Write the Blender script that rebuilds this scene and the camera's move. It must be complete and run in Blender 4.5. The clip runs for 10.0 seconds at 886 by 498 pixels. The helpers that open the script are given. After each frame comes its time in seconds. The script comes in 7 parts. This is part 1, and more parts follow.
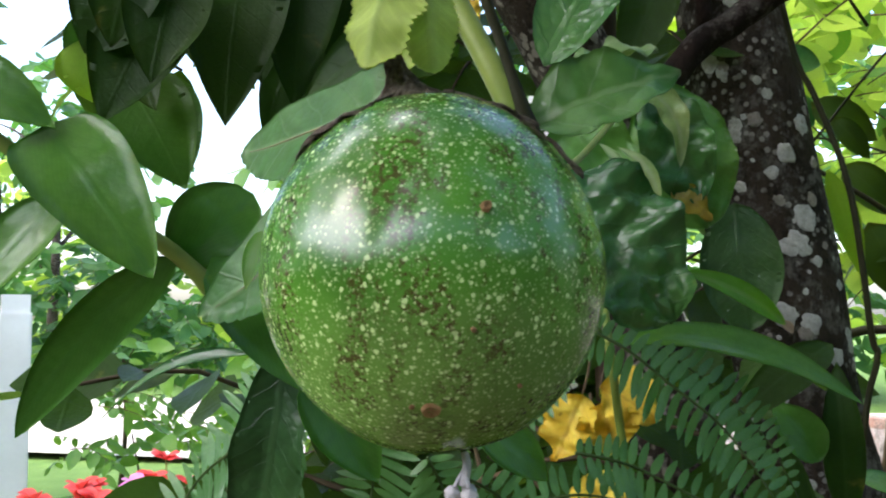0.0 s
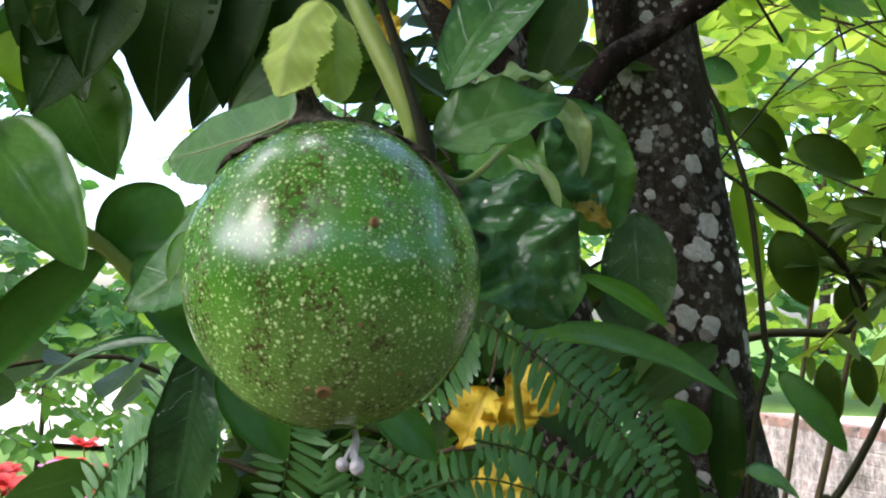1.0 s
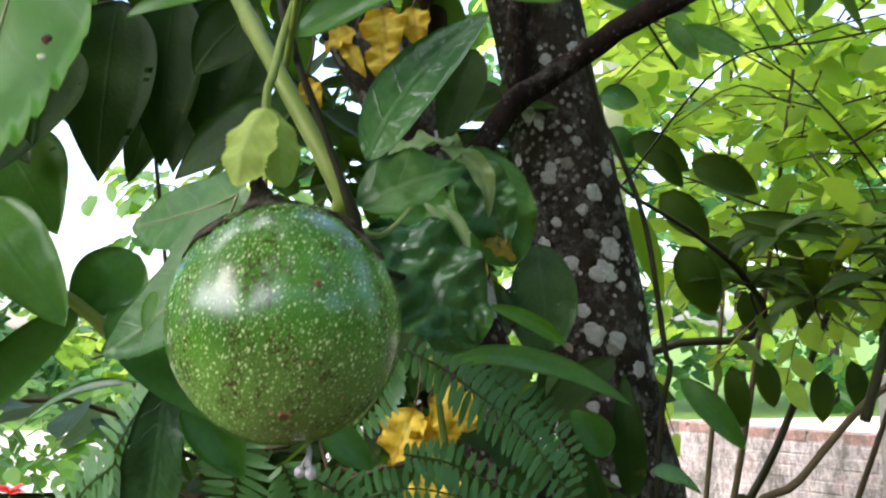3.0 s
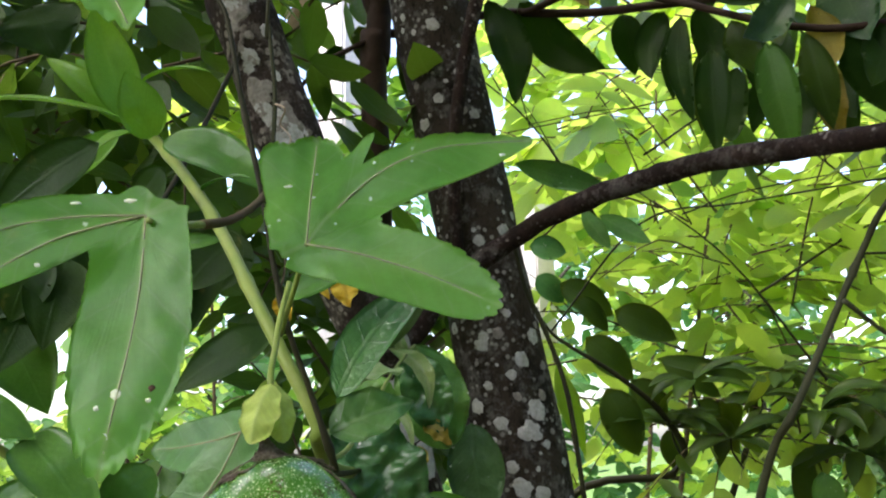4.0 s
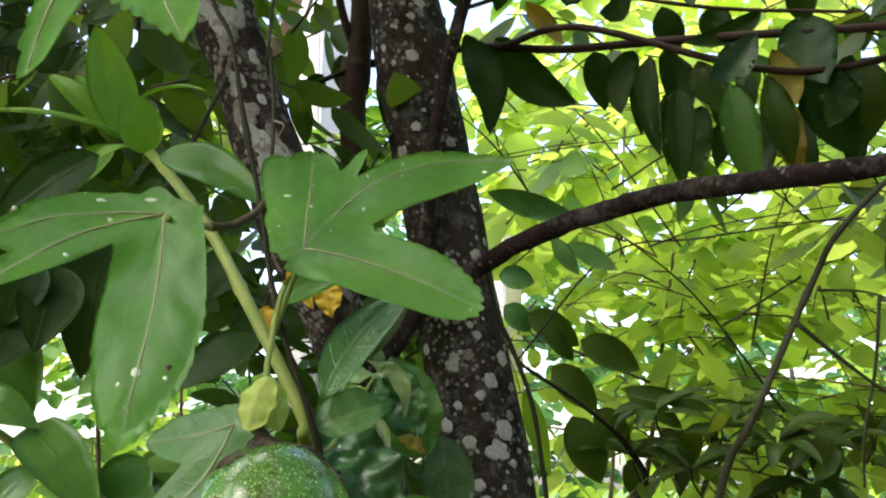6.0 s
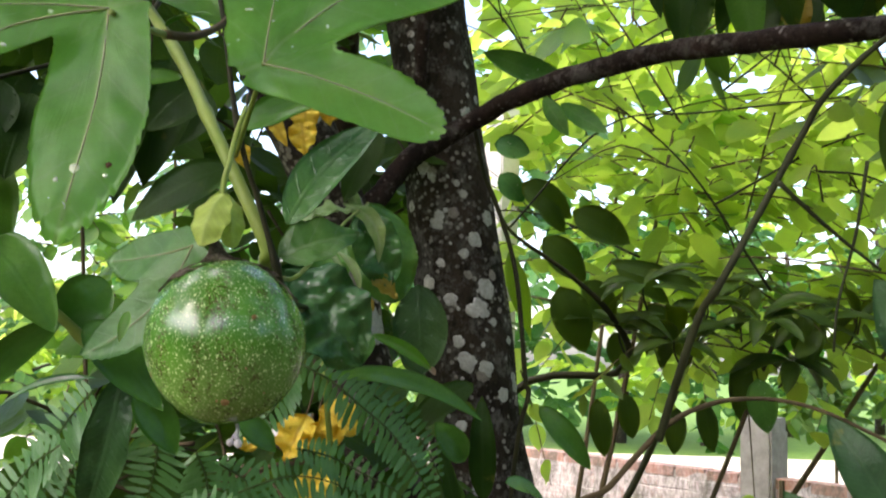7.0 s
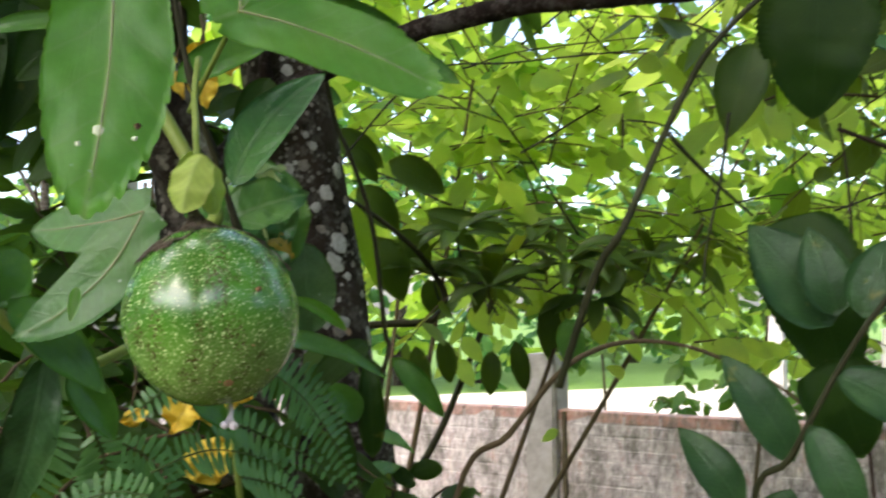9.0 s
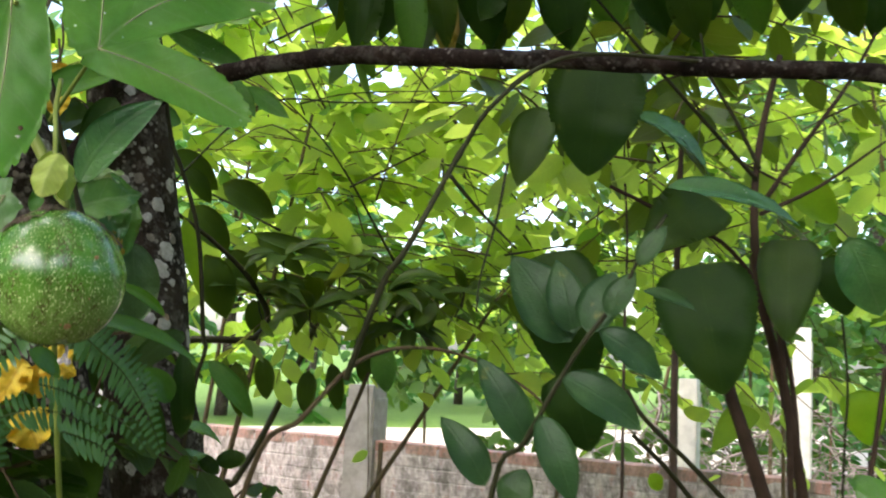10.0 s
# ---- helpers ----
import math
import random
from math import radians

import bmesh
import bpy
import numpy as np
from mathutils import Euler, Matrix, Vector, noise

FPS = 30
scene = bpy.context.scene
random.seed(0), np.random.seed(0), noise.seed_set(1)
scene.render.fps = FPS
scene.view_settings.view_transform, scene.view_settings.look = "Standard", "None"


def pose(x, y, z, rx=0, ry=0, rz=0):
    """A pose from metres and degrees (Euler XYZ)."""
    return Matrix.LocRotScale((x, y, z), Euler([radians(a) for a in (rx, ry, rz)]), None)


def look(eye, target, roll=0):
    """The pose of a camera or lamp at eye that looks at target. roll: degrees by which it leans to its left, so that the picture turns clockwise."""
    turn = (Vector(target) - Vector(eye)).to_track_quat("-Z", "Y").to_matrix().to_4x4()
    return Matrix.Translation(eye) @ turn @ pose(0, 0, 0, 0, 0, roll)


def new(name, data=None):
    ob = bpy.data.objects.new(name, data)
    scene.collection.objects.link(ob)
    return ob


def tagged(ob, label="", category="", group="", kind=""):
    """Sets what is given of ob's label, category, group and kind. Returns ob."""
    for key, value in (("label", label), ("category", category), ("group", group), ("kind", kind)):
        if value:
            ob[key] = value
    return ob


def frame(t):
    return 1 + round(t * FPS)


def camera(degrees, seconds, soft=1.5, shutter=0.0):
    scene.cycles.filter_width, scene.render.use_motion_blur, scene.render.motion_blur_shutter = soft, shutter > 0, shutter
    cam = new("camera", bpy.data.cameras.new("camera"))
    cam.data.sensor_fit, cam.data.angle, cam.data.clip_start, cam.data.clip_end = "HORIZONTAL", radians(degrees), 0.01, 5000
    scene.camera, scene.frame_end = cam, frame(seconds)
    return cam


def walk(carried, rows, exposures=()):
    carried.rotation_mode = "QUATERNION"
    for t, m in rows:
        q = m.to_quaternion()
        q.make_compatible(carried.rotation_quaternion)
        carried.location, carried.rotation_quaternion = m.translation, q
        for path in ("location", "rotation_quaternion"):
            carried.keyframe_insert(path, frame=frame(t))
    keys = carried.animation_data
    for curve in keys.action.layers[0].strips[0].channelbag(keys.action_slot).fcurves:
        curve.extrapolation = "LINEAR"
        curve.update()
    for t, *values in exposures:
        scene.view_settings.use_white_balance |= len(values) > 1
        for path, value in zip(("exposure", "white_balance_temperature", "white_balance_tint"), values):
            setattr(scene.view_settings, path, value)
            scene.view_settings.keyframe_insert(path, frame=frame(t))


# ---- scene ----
cam = camera(48.26, 10.0, soft=2.0, shutter=0.3)
PATH = [
    (0.0, look((0.0450, -0.2217, 1.4916), (-0.1674, 0.7532, 1.5588), 0.13)),
    (0.5, look((0.0520, -0.2345, 1.4930), (-0.1221, 0.7477, 1.5630), 1.26)),
    (1.0, look((0.0613, -0.2572, 1.4929), (-0.0820, 0.7305, 1.5545), 1.61)),
    (1.5, look((0.0675, -0.2919, 1.4930), (-0.0629, 0.6981, 1.5472), 1.08)),
    (2.0, look((0.0616, -0.3031, 1.4891), (-0.0712, 0.6867, 1.5405), 0.97)),
    (2.2, look((0.0611, -0.3096, 1.4853), (-0.0669, 0.6806, 1.5408), 0.68)),
    (3.3, look((0.0726, -0.3637, 1.5116), (0.0334, 0.6289, 1.6262), -1.72)),
    (3.5, look((0.0704, -0.4059, 1.5249), (0.0449, 0.5835, 1.6676), -1.79)),
    (4.0, look((0.0713, -0.4763, 1.5427), (0.0732, 0.5036, 1.7423), -1.42)),
    (4.5, look((0.0593, -0.4917, 1.5412), (0.0806, 0.4818, 1.7688), -0.56)),
    (5.0, look((0.0524, -0.5153, 1.5443), (0.0772, 0.4537, 1.7902), -0.31)),
    (5.2, look((0.0525, -0.5267, 1.5433), (0.0758, 0.4417, 1.7916), -0.18)),
    (6.3, look((0.0667, -0.5102, 1.5152), (0.1111, 0.4669, 1.7234), -0.05)),
    (6.5, look((0.0714, -0.5078, 1.5131), (0.1212, 0.4738, 1.6977), 0.63)),
    (7.0, look((0.0826, -0.4996, 1.4970), (0.1189, 0.4937, 1.6063), 2.02)),
    (7.5, look((0.0883, -0.4688, 1.4982), (0.0973, 0.5285, 1.5711), 1.28)),
    (8.0, look((0.0537, -0.4310, 1.4939), (0.0776, 0.5671, 1.5493), -0.31)),
    (8.5, look((0.0013, -0.4329, 1.4973), (0.1308, 0.5579, 1.5375), -1.90)),
    (9.0, look((-0.0245, -0.4658, 1.5039), (0.2411, 0.4964, 1.5634), -0.66)),
    (9.5, look((-0.0143, -0.5124, 1.5035), (0.3476, 0.4144, 1.6043), 0.67)),
    (10.0, look((-0.0458, -0.6329, 1.4700), (0.3719, 0.2702, 1.5703), 2.72)),
]
walk(cam, PATH, [(0.0, 2.37, 6330, 12), (3.2, 2.42, 6430, 13), (4.3, 2.47, 6600, 15.5), (7.0, 2.36, 6850, 14), (8.2, 2.33, 6680, 12), (10.0, 2.34, 6850, 12)])

# ---- light: bright, thinly overcast day under trees ----
world = bpy.data.worlds.new("sky")
scene.world = world
world.use_nodes = True
wn = world.node_tree.nodes
sky_tex = wn.new("ShaderNodeTexSky")
sky_tex.sky_type, sky_tex.sun_disc = "NISHITA", False
sky_tex.sun_elevation, sky_tex.sun_rotation = radians(51), radians(-126)
sky_tex.dust_density, sky_tex.air_density = 3.0, 1.0
world.node_tree.links.new(sky_tex.outputs[0], wn["Background"].inputs[0])
wn["Background"].inputs[1].default_value = 0.15
sun_data = bpy.data.lights.new("sun", "SUN")
sun_data.energy, sun_data.angle, sun_data.color = 1.5, radians(88), (1.0, 0.95, 0.86)
sun = new("sun", sun_data)
sun.matrix_world = look((-8.4, -6.1, 13), (0, 0, 0))


# ---- materials ----
def mat(name):
    m = bpy.data.materials.new(name)
    m.use_nodes = True
    return m, m.node_tree.nodes, m.node_tree.links, m.node_tree.nodes["Principled BSDF"]


def mathn(nodes, links, op, a, b=None, clamp=False):
    n = nodes.new("ShaderNodeMath")
    n.operation, n.use_clamp = op, clamp
    for k, v in enumerate((a, b)):
        if v is None:
            continue
        if isinstance(v, (int, float)):
            n.inputs[k].default_value = v
        else:
            links.new(v, n.inputs[k])
    return n.outputs[0]


def mixc(nodes, links, fac, a, b):
    n = nodes.new("ShaderNodeMix")
    n.data_type = "RGBA"
    for k, v in ((0, fac), (6, a), (7, b)):
        if isinstance(v, (int, float)):
            n.inputs[k].default_value = v
        elif isinstance(v, tuple):
            n.inputs[k].default_value = (*v, 1)
        else:
            links.new(v, n.inputs[k])
    return n.outputs[2]


def ramp(nodes, links, fac, lo, hi):
    n = nodes.new("ShaderNodeMapRange")
    links.new(fac, n.inputs[0])
    n.inputs[1].default_value, n.inputs[2].default_value = lo, hi
    return n.outputs[0]


def noise_tex(nodes, links, scale, detail=4.0, vec=None, rough=0.55):
    n = nodes.new("ShaderNodeTexNoise")
    n.inputs["Scale"].default_value, n.inputs["Detail"].default_value = scale, detail
    n.inputs["Roughness"].default_value = rough
    if vec is not None:
        links.new(vec, n.inputs["Vector"])
    return n.outputs["Fac"]


def voronoi(nodes, links, scale, vec=None, out="Distance", rand=1.0):
    n = nodes.new("ShaderNodeTexVoronoi")
    n.inputs["Scale"].default_value, n.inputs["Randomness"].default_value = scale, rand
    if vec is not None:
        links.new(vec, n.inputs["Vector"])
    return n.outputs[out]


def bump(nodes, links, height, strength, dist, bsdf):
    n = nodes.new("ShaderNodeBump")
    n.inputs["Strength"].default_value, n.inputs["Distance"].default_value = strength, dist
    links.new(height, n.inputs["Height"])
    links.new(n.outputs[0], bsdf.inputs["Normal"])
    return n.outputs[0]


def coords(nodes, kind="Object"):
    return nodes.new("ShaderNodeTexCoord").outputs[kind]


def leaf_mat(name, col, col2, vein, rough=0.4, through_light=0.35, through_col=None, spacing=0.011, slant=0.75,
             spots=0.0, vein_mix=0.5, relief=0.35, spot_col=(0.75, 0.78, 0.62), rand=0.25, spec=0.4):
    """Leaf: UV holds metres along and across the midrib."""
    m, nodes, links, b = mat(name)
    uv = coords(nodes, "UV")
    obj = coords(nodes, "Object")
    sep = nodes.new("ShaderNodeSeparateXYZ")
    links.new(uv, sep.inputs[0])
    u, v = sep.outputs[0], sep.outputs[1]
    av = mathn(nodes, links, "ABSOLUTE", v)
    t = mathn(nodes, links, "SUBTRACT", u, mathn(nodes, links, "MULTIPLY", av, slant))
    wob = mathn(nodes, links, "MULTIPLY", noise_tex(nodes, links, 60.0, 2.0, uv), 0.006)
    t = mathn(nodes, links, "DIVIDE", mathn(nodes, links, "ADD", t, wob), spacing)
    saw = mathn(nodes, links, "ABSOLUTE", mathn(nodes, links, "SUBTRACT", mathn(nodes, links, "FRACT", t), 0.5))
    side = ramp(nodes, links, saw, 0.06, 0.0)
    mid = ramp(nodes, links, av, 0.0016, 0.0005)
    net = ramp(nodes, links, voronoi(nodes, links, 330.0, uv, "Distance"), 0.35, 0.75)
    veins = mathn(nodes, links, "MAXIMUM", mathn(nodes, links, "MULTIPLY", side, 0.6), mid)
    big = ramp(nodes, links, noise_tex(nodes, links, 26.0, 6.0, obj, 0.65), 0.32, 0.68)
    c = mixc(nodes, links, big, col, col2)
    isl = nodes.new("ShaderNodeNewGeometry").outputs["Random Per Island"]
    hsv = nodes.new("ShaderNodeHueSaturation")
    links.new(ramp2(nodes, links, isl, 1 - rand, 1 + rand), hsv.inputs["Value"])
    links.new(ramp2(nodes, links, isl, 0.5 + 0.02, 0.5 - 0.015), hsv.inputs["Hue"])
    links.new(c, hsv.inputs["Color"])
    c = hsv.outputs[0]
    old = ramp(nodes, links, noise_tex(nodes, links, 13.0, 2.0, obj), 0.46, 0.70)
    c = mixc(nodes, links, mathn(nodes, links, "MULTIPLY", old, 0.55), c, (min(1, col2[0] * 1.6), min(1, col2[1] * 1.22), col2[2] * 0.85))
    rim = ramp(nodes, links, saw, 0.30, 0.5)
    c = mixc(nodes, links, mathn(nodes, links, "MULTIPLY", rim, 0.22), c, tuple(min(1, x * 1.5) for x in col2))
    c = mixc(nodes, links, mathn(nodes, links, "MULTIPLY", net, 0.18), c, tuple(x * 0.5 for x in col))
    c = mixc(nodes, links, mathn(nodes, links, "MULTIPLY", veins, vein_mix), c, vein)
    blotch = ramp(nodes, links, noise_tex(nodes, links, 38.0, 4.0, obj, 0.6), 0.66, 0.76)
    c = mixc(nodes, links, mathn(nodes, links, "MULTIPLY", blotch, 0.5), c, (0.30, 0.28, 0.05))
    if spots:
        sp = mathn(nodes, links, "ADD", voronoi(nodes, links, 95.0, obj, "Distance"), mathn(nodes, links, "MULTIPLY", noise_tex(nodes, links, 420.0, 3.0, obj, 0.7), 0.3))
        sp = mathn(nodes, links, "SUBTRACT", sp, 0.12)
        keep = ramp(nodes, links, noise_tex(nodes, links, 45.0, 2.0, obj), 0.54, 0.62)
        sp = mathn(nodes, links, "MULTIPLY", ramp(nodes, links, sp, spots, spots * 0.6), keep)
        c = mixc(nodes, links, sp, c, spot_col)
    links.new(c, b.inputs["Base Color"])
    b.inputs["Roughness"].default_value = rough
    b.inputs["Specular IOR Level"].default_value = spec
    h = mathn(nodes, links, "ADD", mathn(nodes, links, "MULTIPLY", veins, -0.8), mathn(nodes, links, "MULTIPLY", net, 0.35))
    h = mathn(nodes, links, "ADD", h, mathn(nodes, links, "MULTIPLY", noise_tex(nodes, links, 55.0, 2.0, obj), 0.6))
    bump(nodes, links, h, relief, 0.0012, b)
    tr = nodes.new("ShaderNodeBsdfTranslucent")
    tc = mixc(nodes, links, 0.75, c, through_col or tuple(min(1, x * 2.2) for x in col2))
    links.new(tc, tr.inputs["Color"])
    mix = nodes.new("ShaderNodeMixShader")
    mix.inputs[0].default_value = through_light
    links.new(b.outputs[0], mix.inputs[1])
    links.new(tr.outputs[0], mix.inputs[2])
    links.new(mix.outputs[0], nodes["Material Output"].inputs["Surface"])
    return m


def ramp2(nodes, links, fac, lo, hi):
    n = nodes.new("ShaderNodeMapRange")
    links.new(fac, n.inputs[0])
    n.inputs[3].default_value, n.inputs[4].default_value = lo, hi
    return n.outputs[0]


def rough_mat(name, col, col2, scale=8.0, rough=0.8, relief=0.5, dist=0.004, fine=60.0, dirt=0.6):
    m, nodes, links, b = mat(name)
    o = coords(nodes)
    big = ramp(nodes, links, noise_tex(nodes, links, scale, 6.0, o), 0.3, 0.7)
    small = noise_tex(nodes, links, fine, 5.0, o, 0.7)
    c = mixc(nodes, links, big, col, col2)
    c = mixc(nodes, links, ramp2(nodes, links, small, 0.0, dirt), c, tuple(x * 0.45 for x in col))
    links.new(c, b.inputs["Base Color"])
    b.inputs["Roughness"].default_value = rough
    b.inputs["Specular IOR Level"].default_value = 0.2
    bump(nodes, links, mathn(nodes, links, "ADD", small, big), relief, dist, b)
    return m


def fruit_mat():
    m, nodes, links, b = mat("fruit_skin")
    o = coords(nodes)
    big = ramp(nodes, links, noise_tex(nodes, links, 28.0, 3.0, o), 0.35, 0.65)
    sep = nodes.new("ShaderNodeSeparateXYZ")
    links.new(o, sep.inputs[0])
    low = ramp(nodes, links, sep.outputs[2], 0.004, -0.042)
    c = mixc(nodes, links, big, (0.031, 0.128, 0.009), (0.082, 0.250, 0.022))
    # yellower rind low down, with light on the underside put into the colour
    c = mixc(nodes, links, mathn(nodes, links, "MULTIPLY", low, 0.7), c, (0.25, 0.37, 0.09))
    # brown russet patches and fine brown freckles
    stretch = nodes.new("ShaderNodeMapping")
    stretch.inputs["Scale"].default_value = (1, 1, 0.32)
    links.new(o, stretch.inputs[0])
    rus = ramp(nodes, links, noise_tex(nodes, links, 650.0, 4.0, o, 0.7), 0.485, 0.565)
    rus2 = mathn(nodes, links, "MULTIPLY", rus, ramp(nodes, links, noise_tex(nodes, links, 105.0, 4.0, stretch.outputs[0], 0.6), 0.475, 0.59))
    c = mixc(nodes, links, mathn(nodes, links, "MULTIPLY", rus2, 0.9), c, (0.055, 0.034, 0.010))
    # pale lenticel dots in two sizes
    warp = nodes.new("ShaderNodeTexNoise")
    warp.inputs["Scale"].default_value = 900.0
    links.new(o, warp.inputs["Vector"])
    shift = nodes.new("ShaderNodeMix")
    shift.data_type, shift.blend_type = "RGBA", "LINEAR_LIGHT"
    shift.inputs[0].default_value = 0.0004
    links.new(o, shift.inputs[6])
    links.new(warp.outputs["Color"], shift.inputs[7])
    o2 = shift.outputs[2]
    for scale, lo, hi, amt in ((300.0, 0.22, 0.13, 0.95), (430.0, 0.26, 0.15, 0.95), (760.0, 0.30, 0.17, 0.65), (1100.0, 0.38, 0.2, 0.25)):
        n = nodes.new("ShaderNodeTexVoronoi")
        n.inputs["Scale"].default_value = scale
        links.new(o2, n.inputs["Vector"])
        d = ramp(nodes, links, n.outputs["Distance"], hi + (lo - hi), hi)
        pick = nodes.new("ShaderNodeSeparateColor")
        links.new(n.outputs["Color"], pick.inputs[0])
        d = mathn(nodes, links, "MULTIPLY", d, ramp(nodes, links, pick.outputs[0], 0.05, 0.35))
        c = mixc(nodes, links, mathn(nodes, links, "MULTIPLY", d, amt), c, (0.52, 0.66, 0.30))
    links.new(c, b.inputs["Base Color"])
    b.inputs["Roughness"].default_value = 0.22
    b.inputs["Coat Weight"].default_value = 1.0
    b.inputs["Coat Roughness"].default_value = 0.2
    b.inputs["Coat IOR"].default_value = 1.6
    b.inputs["Specular IOR Level"].default_value = 0.0
    rr = ramp2(nodes, links, rus2, 0.2, 0.5)
    links.new(rr, b.inputs["Roughness"])
    bump(nodes, links, mathn(nodes, links, "ADD", noise_tex(nodes, links, 420.0, 3.0, o), rus), 0.2, 0.0005, b)
    return m


def bark_mat(name, dark, mid, pale, patch=0.56):
    """Dark bark with fine cracks, grey-green crusts and pale flecks."""
    m, nodes, links, b = mat(name)
    o = coords(nodes)
    mp = nodes.new("ShaderNodeMapping")
    mp.inputs["Scale"].default_value = (1, 1, 0.5)
    links.new(o, mp.inputs[0])
    big = noise_tex(nodes, links, 16.0, 6.0, mp.outputs[0], 0.65)
    fine = noise_tex(nodes, links, 170.0, 6.0, mp.outputs[0], 0.75)
    c = mixc(nodes, links, ramp(nodes, links, big, 0.36, 0.62), dark, mid)
    crust = ramp(nodes, links, noise_tex(nodes, links, 34.0, 7.0, o, 0.75), 0.5, 0.6)
    c = mixc(nodes, links, mathn(nodes, links, "MULTIPLY", crust, 0.38), c, tuple(0.55 * x for x in pale))
    fl = voronoi(nodes, links, 95.0, o)
    pick = ramp(nodes, links, noise_tex(nodes, links, 26.0, 3.0, o), 0.48, 0.56)
    fl = mathn(nodes, links, "MULTIPLY", ramp(nodes, links, mathn(nodes, links, "ADD", fl, mathn(nodes, links, "MULTIPLY", fine, 0.35)), patch, patch - 0.1), pick)
    c = mixc(nodes, links, mathn(nodes, links, "MULTIPLY", fl, 0.5), c, pale)
    c = mixc(nodes, links, ramp(nodes, links, fine, 0.5, 0.72), c, tuple(x * 0.35 for x in dark))
    links.new(c, b.inputs["Base Color"])
    b.inputs["Roughness"].default_value = 0.85
    b.inputs["Specular IOR Level"].default_value = 0.12
    bump(nodes, links, mathn(nodes, links, "ADD", big, mathn(nodes, links, "MULTIPLY", fine, 0.9)), 0.9, 0.005, b)
    return m


def brick_mat(name, base, base2, wash_amount=0.92):
    """Brickwork under flaking whitewash, with damp grime; the tint varies from brick to brick."""
    m, nodes, links, b = mat(name)
    o = nodes.new("ShaderNodeNewGeometry").outputs["Position"]
    mp = nodes.new("ShaderNodeMapping")
    mp.inputs["Scale"].default_value = (1.3, 1.3, 0.6)
    links.new(o, mp.inputs[0])
    info = nodes.new("ShaderNodeObjectInfo").outputs["Random"]
    c = mixc(nodes, links, info, base, base2)
    wash = ramp(nodes, links, noise_tex(nodes, links, 9.0, 10.0, mp.outputs[0], 0.85), 0.34, 0.47)
    tone = mixc(nodes, links, ramp(nodes, links, noise_tex(nodes, links, 30.0, 7.0, mp.outputs[0], 0.8), 0.40, 0.60), (0.28, 0.245, 0.25), (0.66, 0.60, 0.62))
    c = mixc(nodes, links, mathn(nodes, links, "MULTIPLY", wash, wash_amount), c, tone)
    grime = ramp(nodes, links, noise_tex(nodes, links, 4.5, 10.0, mp.outputs[0], 0.85), 0.47, 0.58)
    c = mixc(nodes, links, mathn(nodes, links, "MULTIPLY", grime, 0.85), c, (0.11, 0.10, 0.085))
    links.new(c, b.inputs["Base Color"])
    b.inputs["Roughness"].default_value = 0.9
    bump(nodes, links, noise_tex(nodes, links, 45.0, 8.0, o, 0.75), 0.8, 0.012, b)
    return m


M_FRUIT = fruit_mat()
M_CALYX = rough_mat("dried_calyx", (0.085, 0.052, 0.034), (0.46, 0.37, 0.29), 420, 0.8, 1.0, 0.004, 1100, 0.75)
M_BRACT = leaf_mat("bract", (0.48, 0.60, 0.13), (0.58, 0.68, 0.20), (0.5, 0.6, 0.25), 0.55, 0.45, (0.6, 0.75, 0.2), 0.004, 0.9, 0.0, 0.35)
M_TAIL = rough_mat("dried_stigma", (0.48, 0.44, 0.46), (0.70, 0.66, 0.70), 300, 0.8, 0.6, 0.0006, 900)
M_SCAR = rough_mat("corky_scar", (0.34, 0.18, 0.08), (0.50, 0.32, 0.16), 700, 0.8, 0.9, 0.0006, 1800)
M_PASSION = leaf_mat("passion_leaf", (0.048, 0.175, 0.030), (0.100, 0.270, 0.055), (0.32, 0.36, 0.19), 0.36, 0.52, (0.50, 0.80, 0.06), 0.02, 0.9, 0.14, 0.35, 0.15)
# shaded copy of passion_leaf, the shade set into its duller glow
M_PASSION2 = leaf_mat("passion_leaf_shaded", (0.055, 0.180, 0.032), (0.105, 0.265, 0.050), (0.18, 0.30, 0.10), 0.32, 0.32, (0.22, 0.52, 0.05), 0.018, 0.9, 0.2, 0.3, spec=0.45)
M_GLOSS = leaf_mat("glossy_leaf", (0.046, 0.145, 0.020), (0.080, 0.210, 0.031), (0.06, 0.19, 0.04), 0.24, 0.3, (0.18, 0.48, 0.04), 0.004, 2.5, 0.0, 0.2, 0.2, spec=0.4)
M_FRESH = leaf_mat("fresh_glossy_leaf", (0.105, 0.265, 0.026), (0.165, 0.345, 0.042), (0.18, 0.36, 0.07), 0.26, 0.46, (0.48, 0.78, 0.06), 0.006, 2.0, 0.0, 0.25, 0.25, spec=0.45)
# shade is put into this leaf colour, far below green_leaf
M_DARK = leaf_mat("dark_shade_leaf", (0.010, 0.034, 0.006), (0.022, 0.058, 0.009), (0.036, 0.078, 0.018), 0.45, 0.32, (0.22, 0.40, 0.03), 0.012, 0.8, 0.0, 0.5, 0.45, rand=0.35, spec=0.15)
M_BLUE = leaf_mat("bluish_leaf", (0.030, 0.120, 0.036), (0.062, 0.190, 0.056), (0.15, 0.27, 0.12), 0.24, 0.25, (0.12, 0.38, 0.06), 0.016, 0.8, 0.15, 0.25, 0.5, spec=0.6)
M_YELLOW = leaf_mat("yellow_leaf", (0.80, 0.58, 0.05), (0.86, 0.69, 0.11), (0.45, 0.25, 0.03), 0.5, 0.4, (0.9, 0.6, 0.05), 0.012, 0.8, 0.2, 0.4, 0.35, (0.18, 0.09, 0.03))
